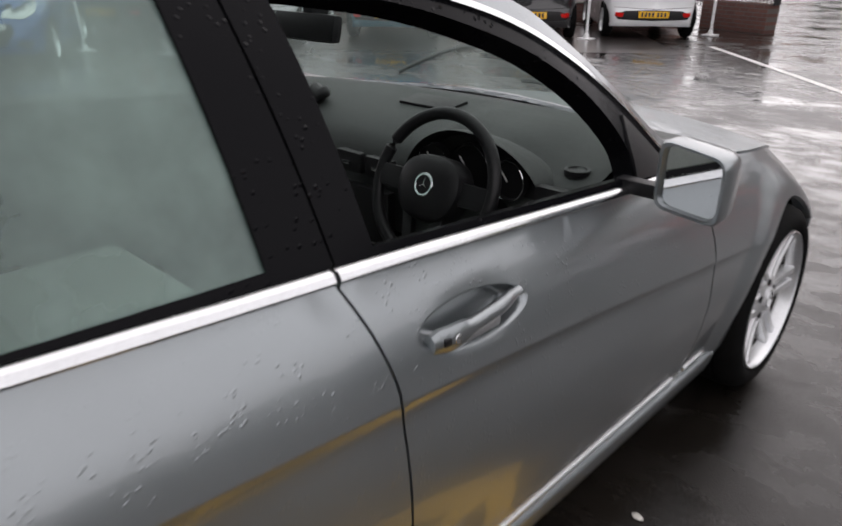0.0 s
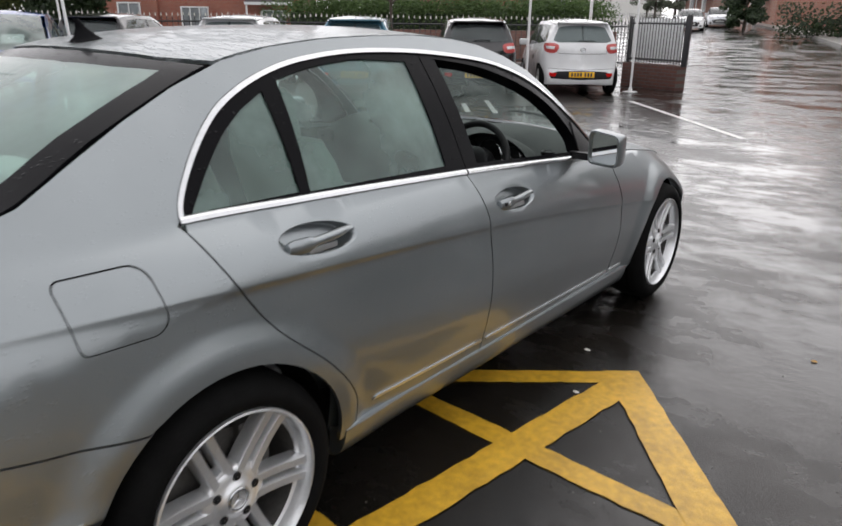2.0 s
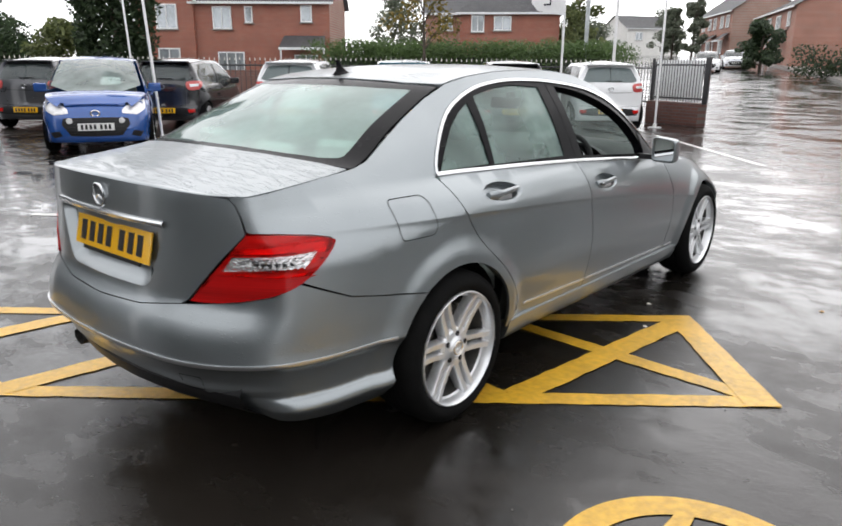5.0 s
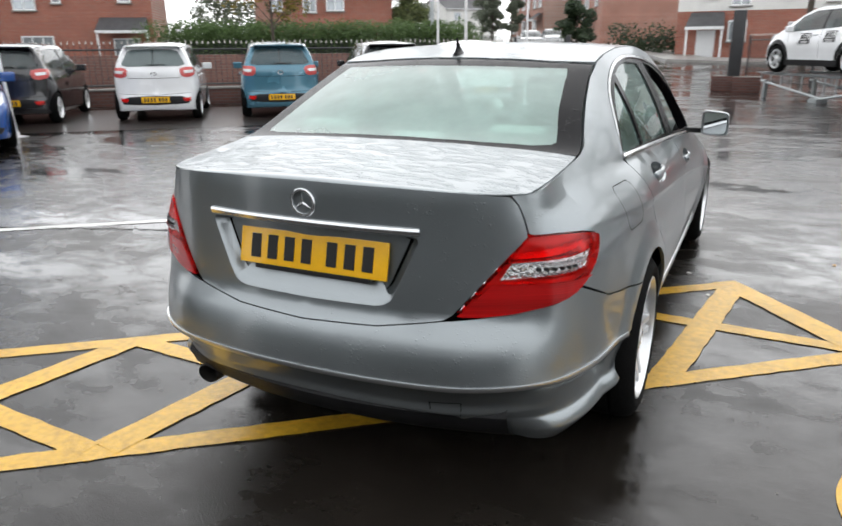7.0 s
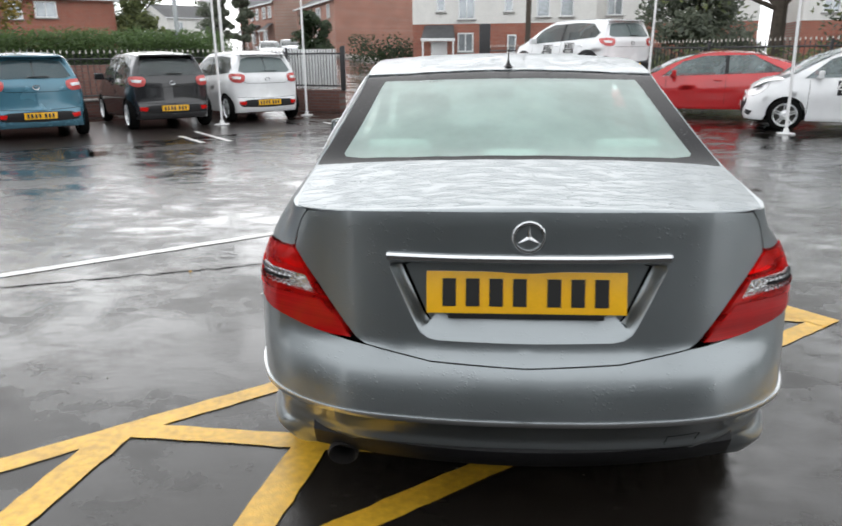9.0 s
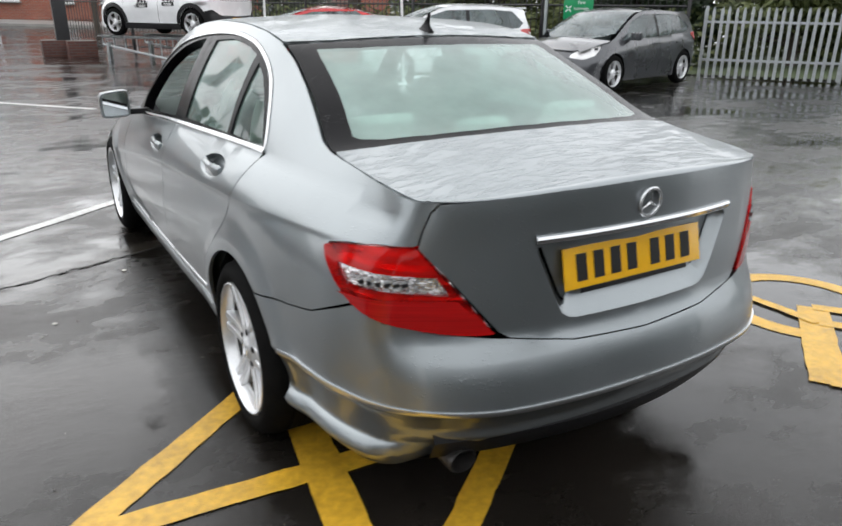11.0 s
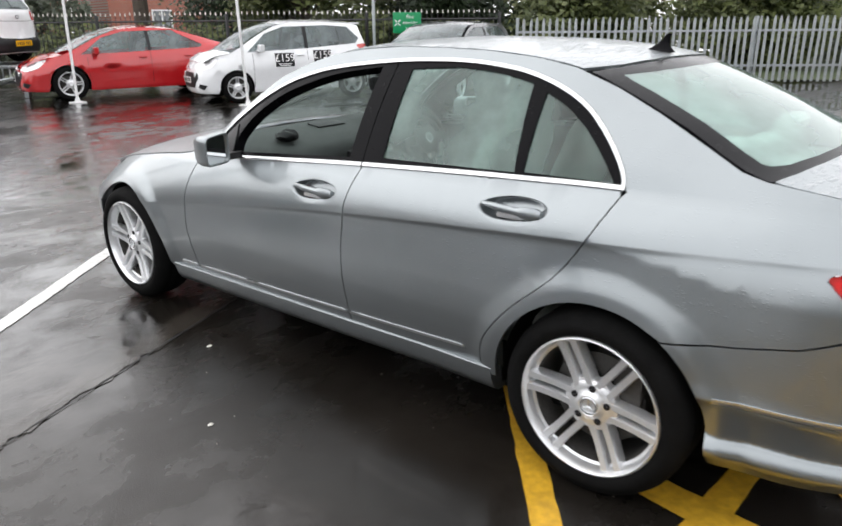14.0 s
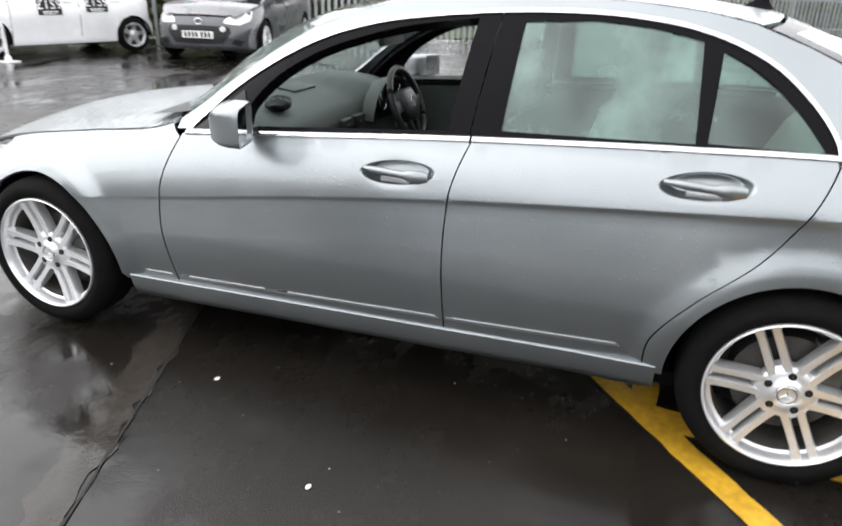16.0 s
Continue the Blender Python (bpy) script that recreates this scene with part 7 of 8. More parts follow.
def house(name, label, at, right, w, d, eave, ridge, walls, windows, upper=None, hip=0.0, gable_front=False, door=None, porch=None, z=0.0):
    h = thing(name, label, "house", place((at[0], at[1], z), right))
    bm = bmesh.new()
    split = upper[0] if upper else eave
    add_box(bm, (w, d, split + 0.5), (w / 2, d / 2, split / 2 - 0.25))
    if not upper and not gable_front and not hip:
        for x in (0.0, w):
            vs = [bm.verts.new(p) for p in ((x, 0, eave), (x, d, eave), (x, d / 2, ridge - 0.06))]
            bm.faces.new(vs)
    if gable_front and not upper:
        bm.faces.new([bm.verts.new(p) for p in ((0, 0, eave), (w, 0, eave), (w / 2, 0, ridge - 0.06))])
    part("wall", bm, walls, h)
    if upper:
        bm = bmesh.new()
        add_box(bm, (w + 0.03, d + 0.03, eave - split), (w / 2, d / 2, (eave + split) / 2))
        for x in (-0.015, w + 0.015):
            bm.faces.new([bm.verts.new(p) for p in ((x, 0, eave), (x, d, eave), (x, d / 2, ridge - 0.06))])
        if gable_front:
            bm.faces.new([bm.verts.new(p) for p in ((0, -0.015, eave), (w, -0.015, eave), (w / 2, -0.015, ridge - 0.06))])
        part("upper_wall", bm, upper[1], h)
    bm = bmesh.new()
    o = 0.30
    if gable_front:
        a = [(-o, -o, eave - 0.1), (w / 2, -o, ridge), (w + o, -o, eave - 0.1)]
        b = [(x, d, zz) for x, y, zz in a]
        add_grid(bm, [a, b])
    else:
        n = 8
        rows = []
        for k in range(n + 1):
            f = k / n
            inset = hip * f
            rows.append([(-o + inset, -o + (d / 2 + o) * f, eave - 0.1 + (ridge - eave + 0.1) * f + (0.02 if k % 2 else 0)), (w + o - inset, -o + (d / 2 + o) * f, eave - 0.1 + (ridge - eave + 0.1) * f + (0.02 if k % 2 else 0))])
        back = [[(p[0], d - p[1], p[2]) for p in r] for r in rows[::-1]]
        add_grid(bm, rows + back[1:])
        if hip:
            for x0, x1 in ((-o, -o + hip), (w + o, w + o - hip)):
                bm.faces.new([bm.verts.new(p) for p in ((x0, -o, eave - 0.1), (x0, d + o, eave - 0.1), (x1, d / 2, ridge))])
    bmesh.ops.solidify(bm, geom=bm.faces[:], thickness=0.12)
    part("roof", bm, SLATE, h)
    bm = bmesh.new()
    if not gable_front:
        add_box(bm, (w + 2 * o, 0.12, 0.14), (w / 2, -o - 0.02, eave - 0.12), 0.02)
        part("gutter", bm, UPVC, h)
    else:
        for s0, s1 in (((-o, eave - 0.15), (w / 2, ridge - 0.05)), ((w + o, eave - 0.15), (w / 2, ridge - 0.05))):
            add_tube(bm, [(s0[0], -o - 0.03, s0[1]), (s1[0], -o - 0.03, s1[1])], 0.09, 4)
        part("bargeboard", bm, UPVC, h)
    for x, zz, ww, hh in windows:
        house_window(h, x, zz, ww, hh, y=-0.03, bars=3 if ww > 1.5 else (2 if ww > 0.8 else 1))
    if door:
        bm = bmesh.new()
        add_box(bm, (0.92, 0.08, 2.05), (door, -0.04, 1.02), 0.01)
        part("door", bm, UPVC, h)
    if porch:
        x, ww, zz = porch
        bm = bmesh.new()
        add_grid(bm, [[(x - ww / 2, -1.1, zz), (x + ww / 2, -1.1, zz)], [(x - ww / 2 + 0.15, 0, zz + 0.75), (x + ww / 2 - 0.15, 0, zz + 0.75)]])
        bmesh.ops.solidify(bm, geom=bm.faces[:], thickness=0.10)
        p = part("porch_roof", bm, SLATE, h)
        bm = bmesh.new()
        add_box(bm, (ww, 0.14, 0.16), (x, -1.08, zz - 0.06), 0.02)
        for sx in (-1, 1):
            add_box(bm, (0.10, 0.10, zz), (x + sx * (ww / 2 - 0.1), -1.0, zz / 2 - 0.05), 0.01)
        part("porch_frame", bm, UPVC, p)
    bm = bmesh.new()
    add_box(bm, (0.6, 0.5, 1.2), (w * 0.75, d / 2, ridge + 0.35), 0.03)
    part("chimney", bm, walls, h) if not gable_front and hip else bm.free()
    return h


house("brick_house", "red brick two-storey house with a grey tiled roof", (-38.4, 24.5), (0.79, 0.613), 8.55, 7.0, 5.15, 8.0, BRICK,
      [(1.75, 4.15, 1.2, 1.35), (3.45, 4.35, 0.5, 1.0), (7.1, 4.4, 0.72, 1.0), (2.2, 1.35, 1.7, 1.5), (7.0, 1.2, 1.5, 1.5)], porch=(6.95, 2.9, 2.35))
house("brick_house", "red brick gable-fronted wing of a house", (-41.2, 22.0), (0.79, 0.613), 3.75, 9.0, 5.2, 7.9, BRICK, [(2.05, 4.2, 1.35, 1.5), (2.05, 1.6, 1.4, 1.4)], gable_front=True)
house("brick_house", "red brick house with a hipped tiled roof behind the hedge", (-28.0, 38.6), (6.2, 4.0), 6.75, 6.6, 4.9, 7.5, BRICK, [(1.2, 4.15, 0.9, 1.15), (2.9, 4.15, 1.2, 0.95), (4.0, 1.6, 1.6, 1.2)], hip=3.0)
house("brick_house", "low red brick house behind the hedge", (-31.4, 39.0), (6.2, 4.0), 3.4, 6.0, 5.0, 6.7, BRICK_HAZED, [(1.5, 4.3, 0.9, 1.1)])
house("rendered_house", "white rendered house on a red brick ground floor", (-3.35, 39.0), (1, -0.03), 10.2, 8, 5.6, 8.6, BRICK, [(1.6, 4.25, 0.5, 1.2), (3.05, 3.85, 0.95, 1.25), (5.4, 4.2, 0.5, 1.2), (7.3, 3.9, 0.75, 1.2), (8.6, 3.9, 0.75, 1.2), (3.0, 2.0, 0.9, 1.05), (5.6, 1.9, 0.5, 1.0), (7.5, 1.9, 0.9, 1.0)],
      upper=(3.0, RENDER_WALL), door=1.5, porch=(1.5, 1.9, 2.2))
house("rendered_house", "white rendered house with a brick base further along", (6.95, 40.4), (1, -0.12), 9.0, 8, 5.4, 8.4, BRICK, [(1.2, 4.0, 0.9, 1.2), (3.4, 4.0, 0.9, 1.2), (6.2, 4.0, 0.9, 1.2), (2.2, 1.6, 1.2, 1.2), (6.2, 1.6, 1.2, 1.2)], upper=(3.0, RENDER_WALL))
house("rendered_house", "white gabled house behind the trees", (18.5, 40.0), (1, -0.2), 9.0, 8, 5.4, 8.4, BRICK, [(1.4, 4.0, 0.9, 1.2), (4.0, 4.0, 0.9, 1.2), (7.0, 4.0, 0.9, 1.2), (3.0, 1.6, 1.2, 1.2)], upper=(3.0, RENDER_WALL))
for k in range(3):
    house("terraced_house", "red brick terraced house with white porch", (-28.9 + 2.65 * k, 87.9 - 4.33 * k), (2.65, -4.33), 5.06, 6.2, 5.0, 7.3, BRICK_HAZED, [(1.3, 4.0, 1.1, 1.2), (3.5, 4.0, 1.1, 1.2), (1.4, 1.5, 1.6, 1.4)], porch=(3.4, 2.6, 2.1), z=1.9)
house("brick_house", "red brick house with a pitched roof across the road", (-17.9, 72.5), (3.6, -7.9), 15.8, 10.5, 4.5, 7.2, BRICK_HAZED, [(2.4, 3.5, 1.0, 1.1), (6.0, 3.5, 1.8, 1.1), (10.0, 3.5, 1.6, 1.1), (13.8, 3.6, 0.9, 1.1), (9.4, 1.2, 1.5, 1.2)], porch=(12.4, 2.4, 2.1), z=1.4)
house("pale_house", "pale rendered house far down the road", (-45.0, 104.0), (5.0, 6.8), 9, 8, 4.4, 6.4, RENDER_WALL, [(2.0, 3.2, 1.2, 1.2), (6.5, 3.2, 1.2, 1.2)], z=2.6)
house("pale_house", "pale house in the haze", (-58.0, 84.0), (6.5, 2.7), 9, 8, 4.6, 6.8, RENDER_WALL, [(2.0, 3.4, 1.2, 1.2), (6.5, 3.4, 1.2, 1.2)], z=2.0)

# unseen grey building behind the camera, added to darken the saloon's reflections
rear_block = thing("unseen_building", "unseen grey building with large windows, added for darker reflections", "building", place((-13.0, -13.0), (1, 0.0)), kind="structure")
bm = bmesh.new()
add_box(bm, (34, 8, 6.0), (17, -5.2, 3.0), 0.02)
part("wall", bm, mat("grey_cladding", (0.22, 0.225, 0.23), 0.5, 0.2, 0.1, 1.2), rear_block)
for k in range(8):
    bm = bmesh.new()
    add_box(bm, (3.6, 0.08, 2.7), (2.4 + 4.1 * k, -1.16, 1.6), 0.02)
    part("window", bm, GLASS_DARK, rear_block)

# Second unseen building, added so bumper and flank reflect something dark.
wing = thing("unseen_building", "unseen grey side building with large windows, added for darker reflections", "building", place((-14.6, -2.2), (0.0, -1.0)), kind="structure")
bm = bmesh.new()
add_box(bm, (11.5, 6, 5.4), (5.75, -3.1, 2.7), 0.02)
part("wall", bm, bpy.data.materials["grey_cladding"], wing)
for k in range(3):
    bm = bmesh.new()
    add_box(bm, (3.2, 0.08, 2.7), (2.0 + 3.7 * k, -0.06, 1.6), 0.02)
    part("window", bm, GLASS_DARK, wing)

# ---- railings, walls and fences


def railing(name, label, pts, z0, z1, pitch, tips=True, bar=0.011):
    """Upright bars between two rails along a line, with pointed heads."""
    f = thing(name, label, "railing", kind="structure")
    t = bmesh.new()
    add_tube(t, [(0, 0, z0), (0, 0, z1)], bar, 4, caps=False)
    bar_me = finish(t, "bar", RAIL_BLACK)
    t = bmesh.new()
    add_tube(t, [(0, 0, z1), (0, 0, z1 + 0.03), (0, 0, z1 + 0.085)], [bar * 1.1, bar * 1.9, 0.002], 5)
    head_me = finish(t, "head", TIP)
    t = bmesh.new()
    add_box(t, (0.06, 0.06, z1 - z0 + 0.05), (0, 0, (z0 + z1) / 2), 0.004)
    post_me = finish(t, "post", RAIL_BLACK)
    for a, b in zip(pts, pts[1:]):
        a, b = Vector((*a, 0)), Vector((*b, 0))
        n = max(1, int((b - a).length / pitch))
        for k in range(n):
            p = a.lerp(b, k / n) + Vector((0, 0, rnd.uniform(-0.012, 0.012)))
            part("bar", bar_me, RAIL_BLACK, f).location = p
            if tips:
                part("head", head_me, TIP, f).location = p
        for zz in (z0 + 0.10, z1 - 0.13):
            t = bmesh.new()
            add_tube(t, [a + Vector((0, 0, zz)), b + Vector((0, 0, zz))], 0.02, 4)
            part("rail", t, RAIL_BLACK, f)
        m = max(1, int((b - a).length / 2.6))
        for k in range(m + 1):
            part("post", post_me, RAIL_BLACK, f).location = a.lerp(b, k / m)
    return f


def low_wall(name, label, a, b, h, t, material, cope=True):
    a, b = Vector((*a, 0)), Vector((*b, 0))
    w = thing(name, label, "wall", place((a.x, a.y), (b - a).to_2d()), kind="structure")
    ln = (b - a).length
    bm = bmesh.new()
    add_box(bm, (ln, t, h), (ln / 2, 0, h / 2), 0.006)
    part("brickwork", bm, material, w)
    if cope:
        n = max(1, int(ln / 0.6))
        me = None
        for k in range(min(n, 60)):
            bm = bmesh.new()
            add_box(bm, (ln / n - 0.006, t + 0.06, 0.05), (0, 0, 0), 0.008, seg=1)
            ob = part("coping_stone", bm if me is None else me, CONCRETE, w)
            if me is None:
                me = ob.data
            else:
                bm.free()
            ob.location = (ln / n * (k + 0.5), 0, h + 0.026)
    return w


FENCE = [(-27.6, -2.3), (-10.5, 12.75), (-6.1, 16.9), (-4.9, 16.05)]
low_wall("retaining_wall", "low dark brick wall with pale coping behind the cars", (-27.6, -2.3), (-10.5, 12.75), 0.38, 0.24, BRICK_DARK)
low_wall("retaining_wall", "low dark brick wall with pale coping behind the cars", (-10.5, 12.75), (-6.1, 16.9), 0.38, 0.24, BRICK_DARK)
railing("boundary_railing", "black steel railings with pale pointed heads", FENCE, 0.40, 1.48, 0.135)
low_wall("garden_wall", "brown brick garden wall beyond the railings", (-31.0, -0.5), (-11.6, 14.0), 1.20, 0.22, BRICK_BROWN, cope=False)
low_wall("garden_wall", "brown brick garden wall beyond the railings", (-11.6, 14.0), (-6.4, 18.6), 1.20, 0.22, BRICK_BROWN, cope=False)
low_wall("gate_wall", "wet brick wall under the gate railings", (-4.9, 16.0), (-3.35, 15.35), 0.54, 0.30, BRICK_DARK, cope=False)
railing("gate_railing", "black steel gate railings on a brick wall", [(-4.9, 16.0), (-3.35, 15.35)], 0.54, 1.56, 0.085, tips=False, bar=0.010)
bm = bmesh.new()
add_box(bm, (0.10, 0.10, 1.08), (-3.30, 15.33, 1.07), 0.008)
solo("gate_post", bm, RAIL_BLACK, "black steel gate post on the wall end", "gate post")
bm = bmesh.new()
for k in range(14):
    add_box(bm, (0.085, 0.02, 0.98), (-4.93 + 0.112 * k * 0.92, 16.32 - 0.112 * k * 0.39, 1.05), 0.004)
tagged(solo("slatted_screen", bm, UPVC, "pale slatted screen behind the gate railings", "screen"), kind="stuff")

RIGHT_RAIL = [(0.6, 25.5), (4.4, 19.6), (9.35, 10.75), (12.1, 9.0)]
railing("boundary_railing", "black steel railings with pale pointed heads behind the cars", RIGHT_RAIL, 0.05, 1.62, 0.13)

# galvanised palisade fence
pal = thing("palisade_fence", "grey galvanised steel palisade fence with pointed pales", "fence", kind="structure")
p0, pd = Vector((11.9, 8.35, 0)), Vector((0.61, -0.79, 0)).normalized()
pn = Vector((-pd.y, pd.x, 0))
bm = bmesh.new()
outline = [(-0.033, 0.03), (-0.033, 1.40), (-0.012, 1.50), (0, 1.44), (0.012, 1.50), (0.033, 1.40), (0.033, 0.03)]
front = [bm.verts.new((x, -0.010 if abs(x) < 0.02 else 0.0, zz)) for x, zz in outline]
back = [bm.verts.new((x, 0.004 if abs(x) < 0.02 else 0.012, zz)) for x, zz in outline]
bm.faces.new(front)
bm.faces.new(back[::-1])
for k in range(len(outline)):
    j = (k + 1) % len(outline)
    bm.faces.new((front[j], front[k], back[k], back[j]))
bmesh.ops.recalc_face_normals(bm, faces=bm.faces)
pale_me = finish(bm, "pale", STEEL, 0)
ang = math.atan2(pd.y, pd.x)
for k in range(210):
    o = part("pale", pale_me, STEEL, pal)
    q = p0 + pd * 0.150 * k
    o.matrix_local = Matrix.Translation(q + Vector((0, 0, rnd.uniform(-0.015, 0.015)))) @ Matrix.Rotation(ang + rnd.uniform(-0.05, 0.05), 4, "Z") @ Matrix.Rotation(rnd.uniform(-0.012, 0.012), 4, "Y")
for zz in (0.40, 1.18):
    bm = bmesh.new()
    add_box(bm, (31.5, 0.05, 0.05), (15.75, 0.045, 0), 0.004)
    o = part("rail", bm, STEEL, pal)
    o.matrix_local = Matrix.Translation(p0 + Vector((0, 0, zz))) @ Matrix.Rotation(ang, 4, "Z")
for k in range(12):
    bm = bmesh.new()
    add_box(bm, (0.06, 0.10, 1.5), (0, 0.12, 0.75), 0.004)
    o = part("post", bm, STEEL, pal)
    o.matrix_local = Matrix.Translation(p0 + pd * 2.75 * k) @ Matrix.Rotation(ang, 4, "Z")

# ---- poles and flags


def pole(name, label, at, height, r=0.026, material=POLE_WHITE, lean=(0, 0), base=True, group="flagpoles of the forecourt"):
    t = thing(name, label, "pole", Matrix.Translation((*at, 0)), group)
    bm = bmesh.new()
    add_tube(bm, [(0, 0, 0), (lean[0] * 0.5, lean[1] * 0.5, height / 2), (lean[0], lean[1], height)], [r, r * 0.95, r * 0.8], 12)
    part("shaft", bm, material, t)
    if base:
        bm = bmesh.new()
        add_box(bm, (0.24, 0.24, 0.02), (0, 0, 0.012), 0.004)
        add_lathe(bm, [(0.02, r * 1.9), (0.09, r * 1.7), (0.10, r)], "Z", 16)
        part("base_plate", bm, material, t)
    return t


def banner(parent, z, w, h, left):
    """A sail flag hanging from its pole, with plain bars for its lettering."""
    bm = bmesh.new()
    rows = []
    for k in range(15):
        f = k / 14
        ww = w * (1.0 - 0.05 * f) * (1 if f > 0.06 else 0.8)
        rows.append([(left[0] * ww * j / 8, left[1] * ww * j / 8 + 0.03 * math.sin(5 * f + j * 0.8) * j / 8, z + h * f + 0.10 * (j / 8) * (1 - f)) for j in range(9)])
    add_grid(bm, rows)
    fl = part("flag", bm, FLAG, parent, "white sail flag")
    for k in range(5):
        bm = bmesh.new()
        c = Vector((left[0] * w * 0.5, left[1] * w * 0.5 - 0.06, z + 0.30 + 0.26 * k))
        for dx, dz, sx, sz in ((-0.09, 0, 0.035, 0.19), (0.09, 0, 0.035, 0.19), (0, -0.08, 0.2, 0.035)):
            add_box(bm, (sx, 0.004, sz), c + Vector((dx, 0, dz)))
        part("flag_bar", bm, P_GREY, fl)


gp = pole("flagpole", "white flagpole by the gate, with a sail flag", (-4.04, 14.24), 5.2)
banner(gp, 3.05, 0.62, 2.0, Vector((-0.82, -0.57, 0)))
wp = pole("flagpole", "white flagpole between the parked hatchbacks, with a sail flag", (-5.35, 11.98), 5.0)
banner(wp, 2.42, 0.72, 2.3, Vector((-0.82, -0.57, 0)))
pole("flagpole", "white flagpole in front of the red car", (3.71, 13.20), 5.2, lean=(0.10, 0.0))
pole("flagpole", "white flagpole in front of the white hatchback", (5.39, 10.04), 5.2, lean=(-0.12, 0.05))
pole("flagpole", "grey pole beside the green sign", (8.95, 10.15), 5.0, r=0.035, material=STEEL, base=False)
bp = pole("flagpole", "white flagpole beside the blue hatchback, with a dark teal flag", (-9.80, 4.98), 6.0, lean=(-0.25, -0.2))
bm = bmesh.new()
add_grid(bm, [[(-0.13 - 0.06 * k / 8 - 0.58 * j / 6, -0.10 - 0.05 * k / 8 - 0.46 * j / 6 + 0.03 * math.sin(j * 1.1 + k * 0.5), 3.12 + 1.5 * k / 8 - 0.06 * j / 6) for j in range(7)] for k in range(9)])
bmesh.ops.solidify(bm, geom=bm.faces[:], thickness=0.003)
part("flag", bm, mat("dark_teal_flag_cloth", (0.018, 0.060, 0.072), 0.7, 0, 0.1, 3), bp, "dark teal flag hanging from the pole")
pole("flagpole", "white flagpole behind the blue hatchback", (-14.63, 7.18), 7.0, lean=(-0.3, -0.15))
pole("lamp_post", "thin grey lamp post beside the parked cars", (-11.5, 2.75), 6.0, r=0.04, material=STEEL, base=False, group="")
pole("lamp_post", "grey steel street lamp post behind the railings", (-11.3, 24.7), 9.0, r=0.085, material=STEEL, base=False, group="")
pole("lamp_post", "white pole beyond the railings", (-8.2, 20.7), 7.0, r=0.05, base=False, group="")
pole("lamp_post", "dark wooden telegraph pole across the road", (2.6, 32.0), 9.0, r=0.13, material=BARK, base=False, group="")

# green sign on the railings
sg = thing("safety_sign", "green safety sign with white lettering on the railings", "sign", place((8.98, 9.62, 1.21), (0.42, -0.44)))
bm = bmesh.new()
add_box(bm, (0.60, 0.015, 0.42), (0.30, 0, 0.21), 0.006)
part("sign_board", bm, GREEN_SIGN, sg)
for k, (w_, s_) in enumerate((("Fire", 0.10), ("assembly", 0.085), ("point", 0.09))):
    text_part(w_, s_, Matrix.Translation((0.36, -0.012, 0.33 - 0.115 * k)) @ Matrix.Rotation(math.pi / 2, 4, "X"), WHITE_PLAIN, sg)
for a in (45, 135, 225, 315):
    bm = bmesh.new()
    add_box(bm, (0.07, 0.004, 0.022), (0.10 + 0.05 * math.cos(radians(a)), -0.010, 0.21 + 0.05 * math.sin(radians(a))), 0, Matrix.Rotation(radians(-a), 3, "Y"))
    part("sign_arrow", bm, WHITE_PLAIN, sg)

# display ramp under the crossover
rampo = thing("display_ramp", "galvanised lattice display ramp carrying the white crossover", "ramp", Matrix.Translation((3.55, 16.4, 0)) @ Matrix.Rotation(math.atan2(0.55, 0.83), 4, "Z"))
for x in (-0.72, 0.72):
    bm = bmesh.new()
    add_tube(bm, [(x, -1.2, 0.62), (x, 3.3, 0.62)], 0.035, 6)
    add_tube(bm, [(x, -1.2, 0.46), (x, 0.9, 0.10), (x, 3.3, 0.42)], 0.03, 6)
    add_tube(bm, [(x, -1.2, 0.62), (x, -1.85, 0.05)], 0.035, 6)
    for k in range(12):
        y = -1.2 + 4.5 * k / 11
        add_tube(bm, [(x, y, float(np.interp(y, [-1.2, 0.9, 3.3], [0.46, 0.10, 0.42]))), (x, y, 0.62)], 0.018, 5)
    part("side_frame", bm, STEEL, rampo)
    for k in range(24):
        bm = bmesh.new()
        add_box(bm, (0.36, 0.05, 0.03), (x, -1.15 + 4.4 * k / 23, 0.642), 0.004)
        part("tread", bm, STEEL, rampo)
    for y in (-1.1, 1.0, 3.1):
        bm = bmesh.new()
        hgt = 0.10 if 0 < y < 2 else 0.46
        add_box(bm, (0.10 if hgt > 0.2 else 0.30, 0.10 if hgt > 0.2 else 0.30, hgt), (x, y, hgt / 2), 0.01)
        part("foot", bm, STEEL, rampo)
for at, h in (((0.15, 21.0), 0.45), ((0.75, 20.4), 0.45)):
    bm = bmesh.new()
    add_box(bm, (0.75, 0.75, h), (*at, h / 2), 0.02)
    solo("brick_plinth", bm, BRICK_DARK, "low wet brick plinth by the ramp", "plinth")
bm = bmesh.new()
add_box(bm, (0.35, 0.35, 2.3), (0.35, 20.9, 1.15), 0.03)
solo("gate_pillar", bm, RAIL_BLACK, "dark square gate pillar", "pillar")

